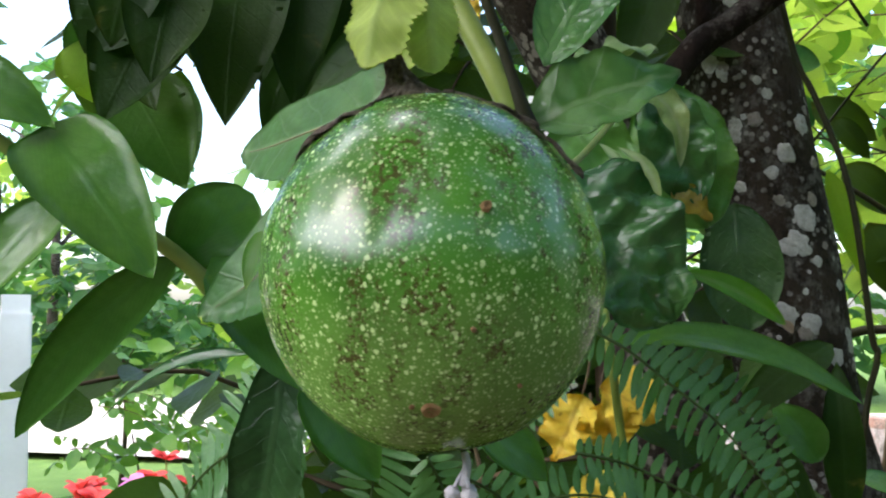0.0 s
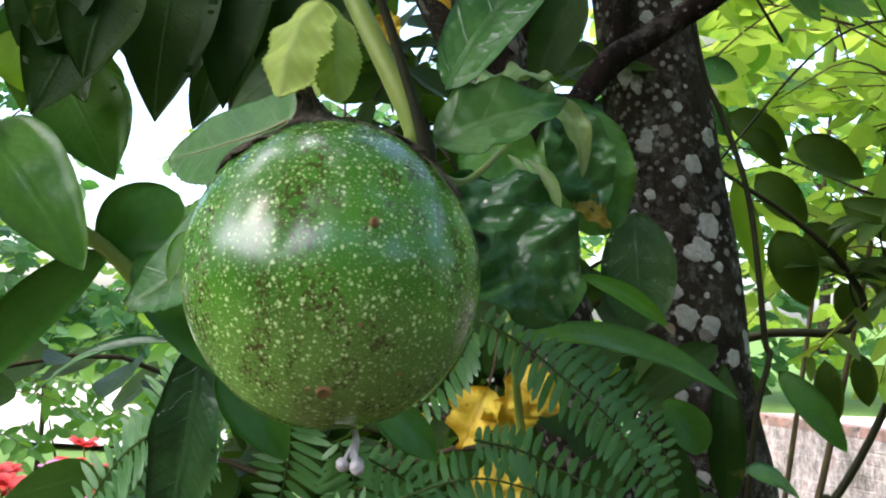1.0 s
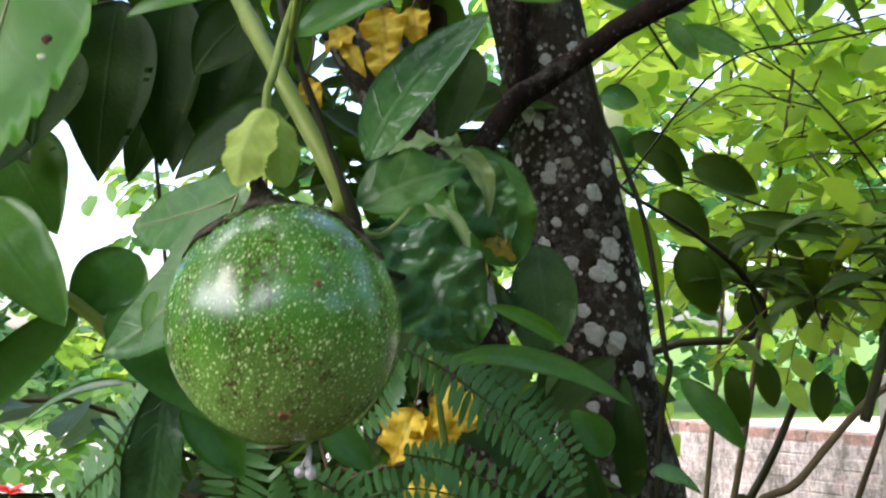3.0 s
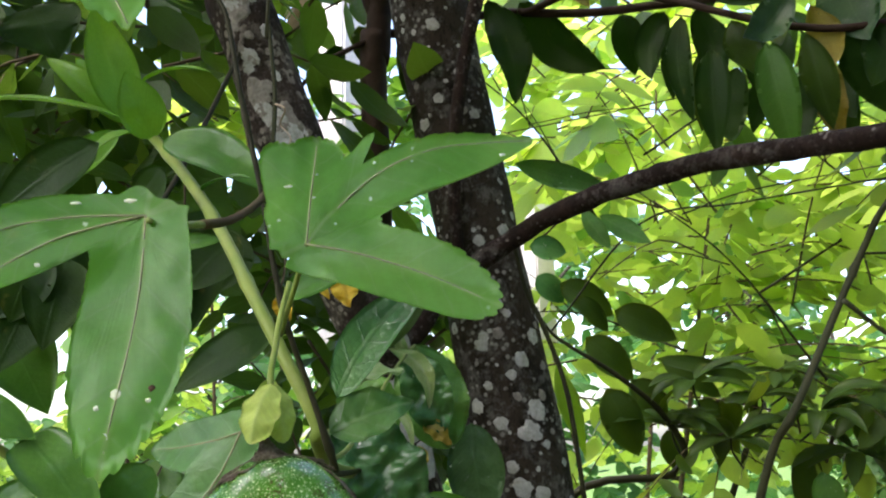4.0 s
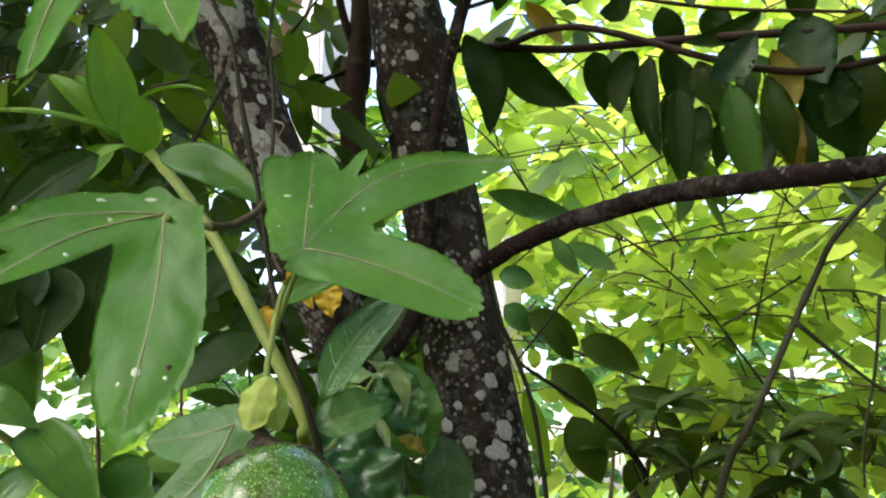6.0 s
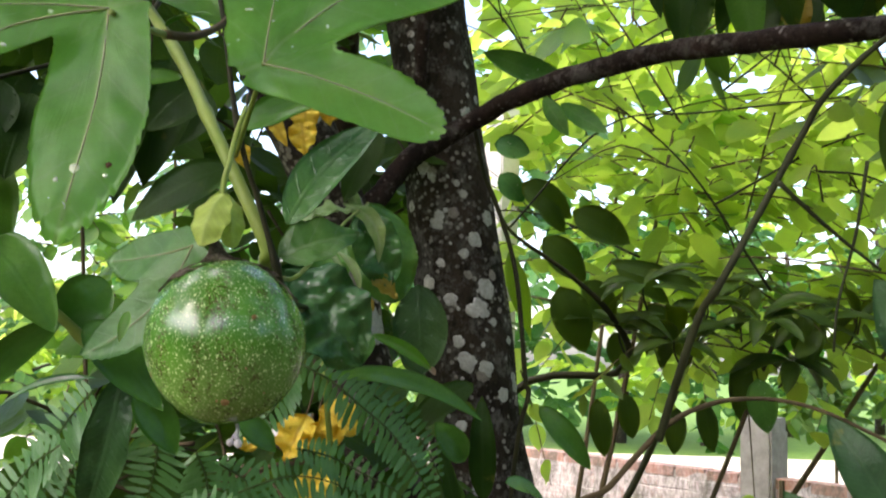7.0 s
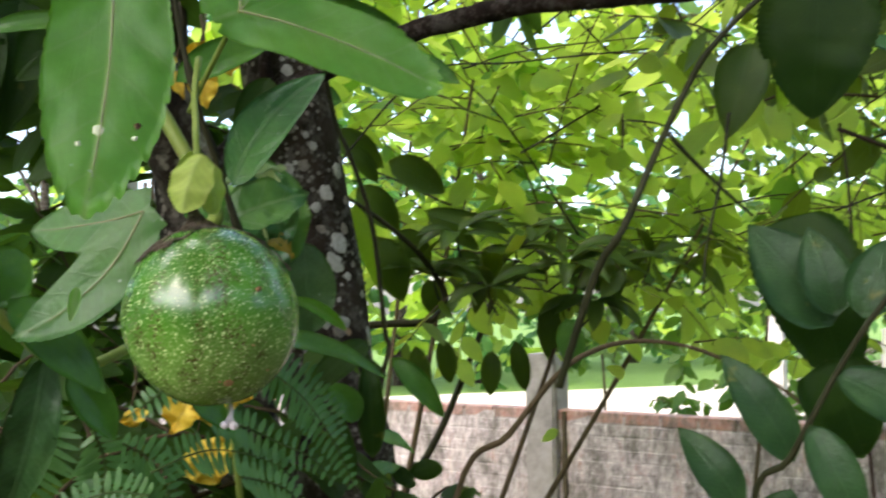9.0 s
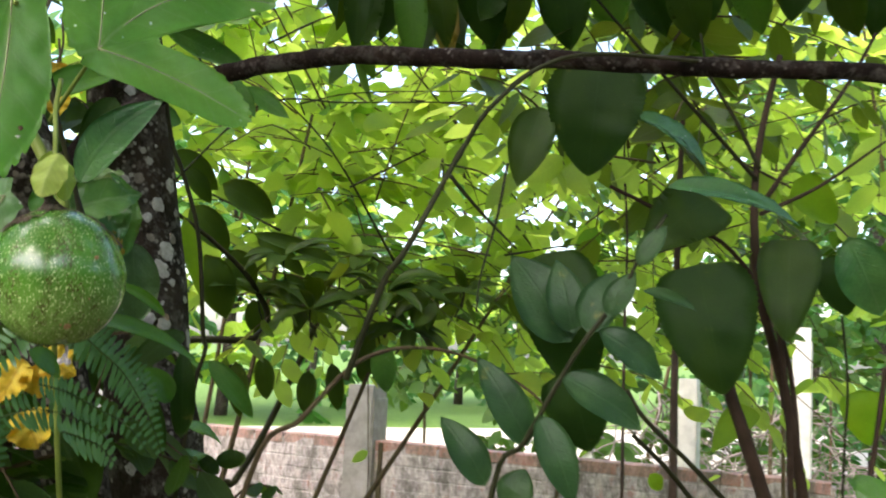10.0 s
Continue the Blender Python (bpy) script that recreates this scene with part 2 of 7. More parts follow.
M_AGING = leaf_mat("ageing_leaf", (0.22, 0.22, 0.03), (0.35, 0.28, 0.04), (0.25, 0.16, 0.03), 0.45, 0.4, (0.6, 0.5, 0.05), 0.012, 0.8, 0.2, 0.4, 0.35, (0.15, 0.08, 0.03))
M_DRYLEAF = leaf_mat("dry_leaflet", (0.30, 0.22, 0.15), (0.42, 0.33, 0.24), (0.3, 0.22, 0.15), 0.7, 0.3, (0.6, 0.48, 0.35), 0.004, 3.0, 0.0, 0.3)
M_MID = leaf_mat("green_leaf", (0.05, 0.14, 0.02), (0.08, 0.19, 0.028), (0.12, 0.24, 0.05), 0.4, 0.4, (0.28, 0.55, 0.04), 0.014, 0.8, 0.0, 0.3, 0.3, rand=0.35, spec=0.3)
# sunlight is put into the colour: brighter and yellower than green_leaf
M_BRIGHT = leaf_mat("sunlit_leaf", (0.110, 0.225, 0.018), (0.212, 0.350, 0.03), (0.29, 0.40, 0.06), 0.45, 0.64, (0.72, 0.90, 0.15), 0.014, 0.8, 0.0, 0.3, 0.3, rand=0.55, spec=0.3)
M_OLIVE = leaf_mat("olive_leaf", (0.018, 0.048, 0.007), (0.036, 0.085, 0.012), (0.07, 0.13, 0.03), 0.42, 0.4, (0.34, 0.44, 0.03), 0.012, 0.8, 0.0, 0.4, rand=0.35, spec=0.25)
M_MOTTLE = leaf_mat("mottled_leaf", (0.014, 0.052, 0.015), (0.036, 0.098, 0.030), (0.09, 0.17, 0.07), 0.4, 0.22, (0.14, 0.34, 0.05), 0.010, 0.9, 0.12, 0.18, 0.5, (0.20, 0.28, 0.20), spec=0.35)
M_BITTEN = leaf_mat("bitten_leaf", (0.030, 0.115, 0.030), (0.075, 0.200, 0.048), (0.22, 0.33, 0.16), 0.36, 0.3, (0.26, 0.52, 0.05), 0.015, 0.8, 0.2, 0.45, 0.3, spec=0.4)
M_CURL = leaf_mat("pale_curled_leaf", (0.14, 0.29, 0.09), (0.28, 0.42, 0.18), (0.5, 0.55, 0.35), 0.3, 0.4, (0.5, 0.65, 0.25), 0.01, 0.8, 0.0, 0.4, 0.6, spec=0.5)
M_FROND = leaf_mat("frond_leaflet", (0.046, 0.145, 0.040), (0.080, 0.205, 0.060), (0.12, 0.24, 0.10), 0.36, 0.25, (0.14, 0.4, 0.06), 0.004, 0.6, 0.0, 0.25, rand=0.15, spec=0.55)
M_FERN = leaf_mat("fern_leaf", (0.028, 0.098, 0.02), (0.05, 0.14, 0.03), (0.06, 0.16, 0.05), 0.5, 0.3, (0.14, 0.4, 0.05), 0.004, 0.6, 0.0, 0.2, spec=0.3)
M_STEM = rough_mat("green_stem", (0.15, 0.22, 0.04), (0.24, 0.29, 0.07), 40, 0.4, 0.3, 0.001, 200, 0.25)
M_RACHIS = rough_mat("fern_rachis", (0.045, 0.085, 0.022), (0.075, 0.12, 0.035), 60, 0.6, 0.3, 0.001, 300, 0.3)
M_VINE = rough_mat("dark_vine", (0.018, 0.019, 0.006), (0.036, 0.033, 0.012), 60, 0.6, 0.4, 0.001, 300)
M_SLANT = rough_mat("olive_cane", (0.024, 0.027, 0.010), (0.056, 0.058, 0.025), 30, 0.7, 0.5, 0.002, 200)
M_CANE = rough_mat("reddish_cane", (0.034, 0.020, 0.013), (0.078, 0.046, 0.031), 25, 0.75, 0.5, 0.002, 180)
M_TWIG = rough_mat("brown_twig", (0.070, 0.050, 0.026), (0.125, 0.092, 0.050), 30, 0.8, 0.6, 0.002, 200)
M_BARK = bark_mat("lichened_bark", (0.013, 0.0095, 0.007), (0.046, 0.035, 0.026), (0.42, 0.41, 0.37), 0.52)
M_BARK2 = bark_mat("reddish_bark", (0.011, 0.007, 0.006), (0.030, 0.018, 0.014), (0.30, 0.28, 0.25), 0.40)
M_BARK3 = bark_mat("crusted_bark", (0.014, 0.010, 0.008), (0.045, 0.032, 0.026), (0.46, 0.41, 0.36), 0.66)
M_LICHEN = rough_mat("lichen", (0.42, 0.42, 0.38), (0.72, 0.71, 0.68), 150, 0.95, 0.9, 0.0016, 420, 0.9)
M_LICHEN2 = rough_mat("grey_lichen", (0.22, 0.20, 0.17), (0.46, 0.42, 0.37), 150, 0.95, 0.9, 0.0016, 420, 0.9)
M_VEIN = rough_mat("leaf_vein", (0.27, 0.31, 0.14), (0.36, 0.36, 0.18), 80, 0.6, 0.2, 0.0005, 300)
M_BRICK_RED = brick_mat("bare_brick", (0.30, 0.10, 0.06), (0.38, 0.16, 0.10), 0.35)
M_BRICK = brick_mat("whitewashed_brick", (0.27, 0.10, 0.08), (0.33, 0.16, 0.13))
M_MORTAR = brick_mat("washed_mortar", (0.30, 0.22, 0.18), (0.34, 0.25, 0.21), 0.85)
M_CONC = rough_mat("concrete", (0.25, 0.23, 0.22), (0.40, 0.37, 0.36), 14, 0.9, 0.6, 0.004, 50)
M_GRASS = rough_mat("grass_ground", (0.10, 0.19, 0.04), (0.16, 0.26, 0.06), 3, 0.95, 0.6, 0.02, 40)
M_SOIL = rough_mat("soil", (0.07, 0.055, 0.035), (0.12, 0.10, 0.06), 4, 0.95, 0.7, 0.02, 50)
M_ROAD = rough_mat("sandy_road", (0.55, 0.50, 0.43), (0.66, 0.61, 0.54), 2, 0.95, 0.4, 0.01, 60)
M_PALE = rough_mat("pale_paint", (0.62, 0.60, 0.64), (0.70, 0.68, 0.72), 4, 0.8, 0.2, 0.002, 60)
M_MARK = rough_mat("bleached_leaf_mark", (0.50, 0.57, 0.36), (0.66, 0.70, 0.52), 600, 0.8, 0.3, 0.0004, 1500, 0.3)
M_ROT = rough_mat("brown_leaf_spot", (0.05, 0.03, 0.018), (0.16, 0.08, 0.04), 500, 0.8, 0.4, 0.0004, 1500, 0.4)
M_LIMEWASH = rough_mat("limewash", (0.74, 0.72, 0.71), (0.82, 0.80, 0.79), 6, 0.8, 0.3, 0.002, 60, 0.15)
M_WHITE = rough_mat("white_paint", (0.46, 0.44, 0.43), (0.70, 0.68, 0.66), 9, 0.8, 0.4, 0.003, 45, 0.4)
M_BRUSH = rough_mat("grey_sticks", (0.15, 0.125, 0.11), (0.30, 0.26, 0.24), 20, 0.85, 0.5, 0.002, 150)
M_DRY = rough_mat("dry_palm", (0.32, 0.24, 0.17), (0.45, 0.36, 0.26), 40, 0.8, 0.5, 0.002, 200)
M_RED = leaf_mat("red_petals", (0.55, 0.03, 0.03), (0.65, 0.06, 0.05), (0.6, 0.1, 0.1), 0.5, 0.3, (0.8, 0.1, 0.08))
M_PINK = leaf_mat("pink_petals", (0.55, 0.12, 0.40), (0.65, 0.25, 0.5), (0.6, 0.3, 0.5), 0.5, 0.3, (0.8, 0.3, 0.6))


# ---- builders ----
def part(name, bm, material, parent=None, label="", smooth=True):
    me = bpy.data.meshes.new(name)
    bm.to_mesh(me)
    bm.free()
    if smooth:
        me.shade_smooth()
    me.materials.append(material)
    ob = new(name, me)
    if parent is not None:
        ob.parent = parent
    if label:
        tagged(ob, label)
    return ob


def thing(name, label, category, group="", kind="", at=(0, 0, 0)):
    e = new(name)
    e.location = at
    e.empty_display_size = 0.02
    return tagged(e, label, category, group, kind)


def mesh_part(name, verts, faces, uvs, material, parent, label="", smooth=True):
    me = bpy.data.meshes.new(name)
    me.from_pydata(verts, [], faces)
    if uvs is not None:
        layer = me.uv_layers.new(name="UVMap")
        idx = np.empty(len(me.loops), dtype=np.int32)
        me.loops.foreach_get("vertex_index", idx)
        layer.data.foreach_set("uv", np.asarray(uvs, dtype=np.float32)[idx].ravel())
    if smooth:
        me.shade_smooth()
    me.materials.append(material)
    ob = new(name, me)
    ob.parent = parent
    if label:
        tagged(ob, label)
    return ob


def smooth_line(pts, n):
    """A Catmull-Rom line through the points."""
    p = [Vector(q) for q in pts]
    p = [2 * p[0] - p[1]] + p + [2 * p[-1] - p[-2]]
    out = []
    segs = len(p) - 3
    for k in range(n + 1):
        x = k / n * segs
        i = min(int(x), segs - 1)
        t = x - i
        a, b, c, d = p[i:i + 4]
        out.append(0.5 * (2 * b + (c - a) * t + (2 * a - 5 * b + 4 * c - d) * t * t + (3 * b - a - 3 * c + d) * t ** 3))
    return out


def tube_geo(pts, r0, r1, n=16, sides=8, lumps=0.0, seed=0, knots=()):
    """Vertices and faces of a tapered tube along a smooth line; knots: (where, size) swellings."""
    line = smooth_line(pts, n)
    verts, faces = [], []
    side = Vector((0.31, 0.91, 0.2))
    for k, c in enumerate(line):
        d = (line[min(k + 1, n)] - line[max(k - 1, 0)]).normalized()
        side = (side - side.dot(d) * d).normalized()
        up = d.cross(side)
        t = k / n
        r = r0 + (r1 - r0) * t
        for w, s in knots:
            r *= 1 + s * math.exp(-((t - w) * n / 0.9) ** 2)
        for j in range(sides):
            a = 2 * math.pi * j / sides
            q = c + r * (math.cos(a) * side + math.sin(a) * up)
            if lumps:
                q = q + (q - c) * lumps * noise.noise(q * (0.6 / max(r0, 0.003)) + Vector((seed, 0, 0)))
            verts.append(q)
    for k in range(n):
        for j in range(sides):
            a, b = k * sides + j, k * sides + (j + 1) % sides
            faces.append((a, b, b + sides, a + sides))
    faces.append(tuple(range(sides))[::-1])
    faces.append(tuple(range(n * sides, (n + 1) * sides)))
    return verts, faces


def tube(name, pts, r0, r1, material, parent, label="", n=16, sides=8, lumps=0.0, seed=0, knots=()):
    v, f = tube_geo(pts, r0, r1, n, sides, lumps, seed, knots)
    return mesh_part(name, v, f, None, material, parent, label)


PROFILES = {
    "ovate": lambda s: 2.87 * (s ** 0.62) * (1 - s) ** 0.95,
    "ellip": lambda s: 2.93 * (s ** 0.62) * (1 - s) ** 0.88,
    "drip": lambda s: 3.58 * (s ** 0.85) * (1 - s),
    "lance": lambda s: 2.6 * (s ** 0.6) * (1 - s) ** 0.8,
    "narrow": lambda s: math.sin(math.pi * s ** 0.75) ** 1.1,
    "strap": lambda s: math.sin(math.pi * min(max(s, 0.0), 1.0) ** 0.8) ** 0.45,
    "heart": lambda s: 1.8 * (s ** 0.28) * (1 - s) ** 0.72,
    "round": lambda s: math.sin(math.pi * s) ** 0.55,
}


def blade_geo(base, tip, width, face, shape="ovate", bend=0.1, fold=0.15, ns=14, nv=3, twist=0.0, wave=0.0, serr=0.0,
              thick=0.0004, seed=0, side_bend=0.0, crinkle=0.0):
    """A leaf blade from base to tip: bend arches it towards face, fold is the V across the midrib, wave ruffles its edge."""
    base, tip, face = Vector(base), Vector(tip), Vector(face)
    ax = tip - base
    ln = ax.length
    ax.normalize()
    nrm = (face - face.dot(ax) * ax).normalized()
    acr = nrm.cross(ax)
    prof = PROFILES[shape]
    verts, uvs, faces = [], [], []
    cols = 2 * nv + 1
    for layer in range(2 if thick else 1):
        for k in range(ns + 1):
            s = k / ns
            arch = 4 * s * (1 - s)
            c = base + ax * (s * ln) + nrm * (bend * ln * arch) + acr * (side_bend * ln * arch)
            a = twist * (s - 0.3)
            across = acr * math.cos(a) + nrm * math.sin(a)
            out = nrm * math.cos(a) - acr * math.sin(a)
            w = max(prof(min(max(s, 0.0), 1.0)), 0.0) * width / 2 if 0 < k < ns else width * 0.006
            if serr and k % 2:
                w *= 1 + serr
            for j in range(-nv, nv + 1):
                f = j / nv
                ruffle = wave * width * math.sin(s * 19 + (2.1 if f > 0 else 0.4) + seed) * f * f
                dent = 0.05 * width * noise.noise(Vector((s * 5 + base.x * 40, f * 1.6, base.z * 40))) * (4 * s * (1 - s))
                if crinkle:
                    dent += crinkle * width * (noise.noise(Vector((s * 11 + seed, f * 4, base.x * 90))) + 0.6 * abs(noise.noise(Vector((s * 23, f * 9 + seed, base.z * 70)))))
                p = c + across * (f * w) + out * (fold * abs(f) * w + ruffle + dent - layer * thick)
                verts.append(p)
                uvs.append((s * ln, f * w))
    block = (ns + 1) * cols
    for layer in range(2 if thick else 1):
        o = layer * block
        for k in range(ns):
            for j in range(cols - 1):
                q = (o + k * cols + j, o + k * cols + j + 1, o + (k + 1) * cols + j + 1, o + (k + 1) * cols + j)
                faces.append(q if not layer else q[::-1])
    if thick:
        rim = [k * cols for k in range(ns + 1)] + [ns * cols + j for j in range(1, cols)]
        rim += [k * cols + cols - 1 for k in range(ns - 1, -1, -1)] + [j for j in range(cols - 2, 0, -1)]
        for i, a in enumerate(rim):
            b = rim[(i + 1) % len(rim)]
            faces.append((a, a + block, b + block, b))
    return verts, faces, uvs


CAMERA_SIDE = Vector((0.04, -0.45, 1.75))  # point near the camera path that leaves face by default


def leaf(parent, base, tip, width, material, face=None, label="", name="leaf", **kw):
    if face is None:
        face = (CAMERA_SIDE - Vector(base)).normalized() + Vector((0, 0, 0.2))
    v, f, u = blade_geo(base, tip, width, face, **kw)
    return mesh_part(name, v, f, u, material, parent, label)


def lobed_leaf(parent, joint, lobe_list, material, face, core=0.02, serr=0.02, cup=0.0, label="", ripple=0.0045, webs=()):
    """A palmate leaf with serrate edges and main veins, its lobes grown together round the joint.
    lobe_list: (tip, half width, sideways curve, width at the neck, how pointed) of each lobe; webs: (end, half width) of blade between lobes."""
    joint = Vector(joint)
    nrm = Vector(face).normalized()
    mid = sum(((Vector(q[0]) - joint) for q in lobe_list), Vector()) / len(lobe_list)
    ax = (mid - mid.dot(nrm) * nrm).normalized()
    acr = nrm.cross(ax)
    lobes, ends = [], []
    for tip, h, cv, neck, point in lobe_list:
        d = Vector(tip) - joint
        x, y = d.dot(ax), d.dot(acr)
        lobes.append((math.atan2(y, x), math.hypot(x, y), h, d.dot(nrm), cv))
        ends.append((neck, point))

    fill = []
    for end, h in webs:
        d = Vector(end) - joint
        x, y = d.dot(ax), d.dot(acr)
        fill.append((math.atan2(y, x), math.hypot(x, y), h, 0.0, 0.0))

    def in_lobe(x, y, lobe):
        ang, ln, h, dz, cv = lobe
        u = x * math.cos(ang) + y * math.sin(ang)
        s = u / ln
        v = -x * math.sin(ang) + y * math.cos(ang) - cv * ln * 4 * max(s, 0) * (1 - s)
        return u, v, s

    def field(x, y):
        total = math.exp(9 * (1 - math.hypot(x - 0.6 * core, y) / core))
        for lobe, (neck, point) in zip(lobes + fill, ends + [(1.0, 0.35)] * len(fill)):
            u, v, s = in_lobe(x, y, lobe)
            if -0.05 < s < 1:
                s = max(s, 0)
                w = lobe[2] * (neck + (1 - neck) * min(1.0, s / 0.45) ** 0.9) * (1 - s ** 4) ** point + 1e-5
                total += math.exp(9 * max(1 - abs(v) / w, -4))
        return math.log(total) / 9

    reach = 1.02 * max(lo[1] for lo in lobes)
    rings, spokes = 12, 340
    rag = random.Random(int(abs(joint.x) * 1e5))
    edge = []
    for j in range(spokes):
        a = 2 * math.pi * j / spokes
        ca, sa = math.cos(a), math.sin(a)
        r, step = reach, reach / 70
        while r > step and field(r * ca, r * sa) < 0.12:
            r -= step
        lo, hi = r, r + step
        for _ in range(6):
            m = (lo + hi) / 2
            lo, hi = (m, hi) if field(m * ca, m * sa) >= 0.12 else (lo, m)
        edge.append(lo)
    # soften the sinuses, then cut the teeth
    for _ in range(2):
        edge = [0.25 * edge[j - 1] + 0.5 * edge[j] + 0.25 * edge[(j + 1) % spokes] for j in range(spokes)]
    edge = [e * (1 - serr * rag.uniform(0.3, 1.4) if j % 3 == 0 else 1 + serr * rag.uniform(-0.15, 0.25)) for j, e in enumerate(edge)]
    verts, uvs, faces = [], [], []

    def place(x, y):
        lift, wsum, best = 0.0, 1e-9, None
        for lobe in lobes:
            u, v, s = in_lobe(x, y, lobe)
            ang, ln, h, dz, cv = lobe
            g = math.exp(-(v / h) ** 2) * (0.05 + max(s, 0))
            lift += g * (dz * max(s, 0) + cup * abs(v))
            wsum += g
            far = abs(v) + (0 if u > 0 else 1)
            if best is None or far < best[0]:
                best = (far, u, v)
        z = lift / wsum
        z += ripple * noise.noise(Vector((x * 30, y * 30, 3 + joint.x * 50))) + 0.0009 * noise.noise(Vector((x * 110, y * 110, 7)))
        return joint + ax * x + acr * y + nrm * z, (best[1], best[2])

    for layer in (0, 1):
        for k in range(rings + 1):
            for j in range(spokes):
                a = 2 * math.pi * j / spokes
                r = edge[j] * (k / rings) ** 0.85 + 1e-5
                p, uv = place(r * math.cos(a), r * math.sin(a))
                verts.append(p - nrm * (0.0004 * layer))
                uvs.append(uv)
    block = (rings + 1) * spokes
    for layer in (0, 1):
        for k in range(rings):
            for j in range(spokes):
                a, b = layer * block + k * spokes + j, layer * block + k * spokes + (j + 1) % spokes
                q = (a, b, b + spokes, a + spokes)
                faces.append(q[::-1] if layer else q)
    for j in range(spokes):
        a, b = rings * spokes + j, rings * spokes + (j + 1) % spokes
        faces.append((a, a + block, b + block, b))
    ob = mesh_part("leaf", verts, faces, uvs, material, parent, label)
    for ang, ln, h, dz, cv in lobes:
        pts = []
        for f in (0.0, 0.2, 0.4, 0.6, 0.75, 0.9):
            u, v = f * ln, cv * ln * 4 * f * (1 - f)
            pts.append(place(u * math.cos(ang) - v * math.sin(ang), u * math.sin(ang) + v * math.cos(ang))[0] + nrm * 0.0001)
        tube("vein", pts, 0.00055, 0.0002, M_VEIN, ob, "", 14, 6)
    return ob


# ---- ground, road, wall, distance ----
def sheet(name, x0, x1, y0, y1, z, nx, ny, amp, scale, material, label, cat):
    verts, faces = [], []
    for j in range(ny + 1):
        for i in range(nx + 1):
            x, y = x0 + (x1 - x0) * i / nx, y0 + (y1 - y0) * j / ny
            verts.append((x, y, z + amp * noise.noise(Vector((x * scale, y * scale, z)))))
    for j in range(ny):
        for i in range(nx):
            a = j * (nx + 1) + i
            faces.append((a, a + 1, a + nx + 2, a + nx + 1))
    ob = mesh_part(name, verts, faces, None, material, None)
    return tagged(ob, label, cat, kind="structure")


sheet("ground", -150, 150, -60, 240, 0.0, 120, 120, 0.05, 0.15, M_GRASS, "short green lawn under and beyond the trees", "ground")
sheet("road", -60, 60, 9.0, 15.5, 0.07, 120, 14, 0.01, 0.5, M_ROAD, "pale sandy road beyond the brick wall", "road")

def garden_bed(cx, cy, rx, ry, label):
    """A mound of bare soil with an uneven edge that sinks into the lawn."""
    verts, faces = [], []
    nx, ny = 70, 100
    for j in range(ny + 1):
        for i in range(nx + 1):
            u, v = i / nx * 2 - 1, j / ny * 2 - 1
            x, y = cx + rx * u, cy + ry * v
            edge = max(abs(u), abs(v)) + 0.22 * noise.noise(Vector((x * 0.9, y * 0.9, 4)))
            z = 0.07 + 0.03 * noise.noise(Vector((x * 2.3, y * 2.3, 1))) - 0.5 * max(0.0, edge - 0.62)
            verts.append((x, y, z))
    for j in range(ny):
        for i in range(nx):
            a = j * (nx + 1) + i
            faces.append((a, a + 1, a + nx + 2, a + nx + 1))
    tagged(mesh_part("garden_bed", verts, faces, None, M_SOIL, None), label, "ground", kind="structure")


garden_bed(1.35, 1.6, 2.6, 5.0, "dark bare soil and leaf litter under the shrubs")
# added behind the camera, out of view, so the fruit reflects dark ground
garden_bed(0.0, -5.6, 8.5, 6.4, "unseen dark soil added to dim reflections on the fruit")

WALL_A, WALL_B = Vector((-0.75, 8.15, 0.0)), Vector((3.70, 2.90, 0.0))
WALL_TOP = 0.93
brick_wall = thing("brick_wall", "low garden wall of red bricks under flaking whitewash", "wall", kind="structure", at=WALL_A)


def wall_core():
    bm = bmesh.new()
    bmesh.ops.create_cube(bm, size=1)
    d = WALL_B - WALL_A
    m = Matrix.Translation((WALL_B - WALL_A) / 2 + Vector((0, 0, WALL_TOP / 2 - 0.012)))
    bm.transform(m @ Matrix.Rotation(math.atan2(d.y, d.x), 4, "Z") @ Matrix.Diagonal((d.length, 0.10, WALL_TOP - 0.024, 1)))
    part("mortar_core", bm, M_MORTAR, brick_wall, "grey mortar between the bricks", False)


wall_core()


def post(x, y, top, w, material, label, lean=0.0):
    p = thing("fence_post", label, "post", "posts along the wall", at=(x, y, 0))
    bm = bmesh.new()
    bmesh.ops.create_cube(bm, size=1)
    bmesh.ops.bevel(bm, geom=bm.edges[:], offset=0.06, segments=2, affect="EDGES")
    bm.transform(pose(0, 0, top / 2, 0, lean, -50) @ Matrix.Diagonal((w, w, top, 1)))
    part("shaft", bm, material, p, "", False)
    return p


wall_post = post(2.045, 4.84, 1.24, 0.185, M_CONC, "grey concrete post standing in the whitewashed brick wall")


# proud soil-coloured strip; stands for shadow and dirt beside the post
def strip_beside_post():
    bm = bmesh.new()
    bmesh.ops.create_cube(bm, size=1)
    bmesh.ops.subdivide_edges(bm, edges=bm.edges[:], cuts=6, use_grid_fill=True)
    for v in bm.verts:
        v.co.x += 0.5 * noise.noise(v.co * 6)
    bm.transform(Matrix.Translation((0.055, -0.125, 0.46)) @ Matrix.Rotation(radians(-50), 4, "Z") @ Matrix.Diagonal((0.022, 0.045, 0.92, 1)))
    part("shadow_dirt_strip", bm, M_SOIL, wall_post, "thin dark strip for shadow and dirt beside the post", False)


strip_beside_post()

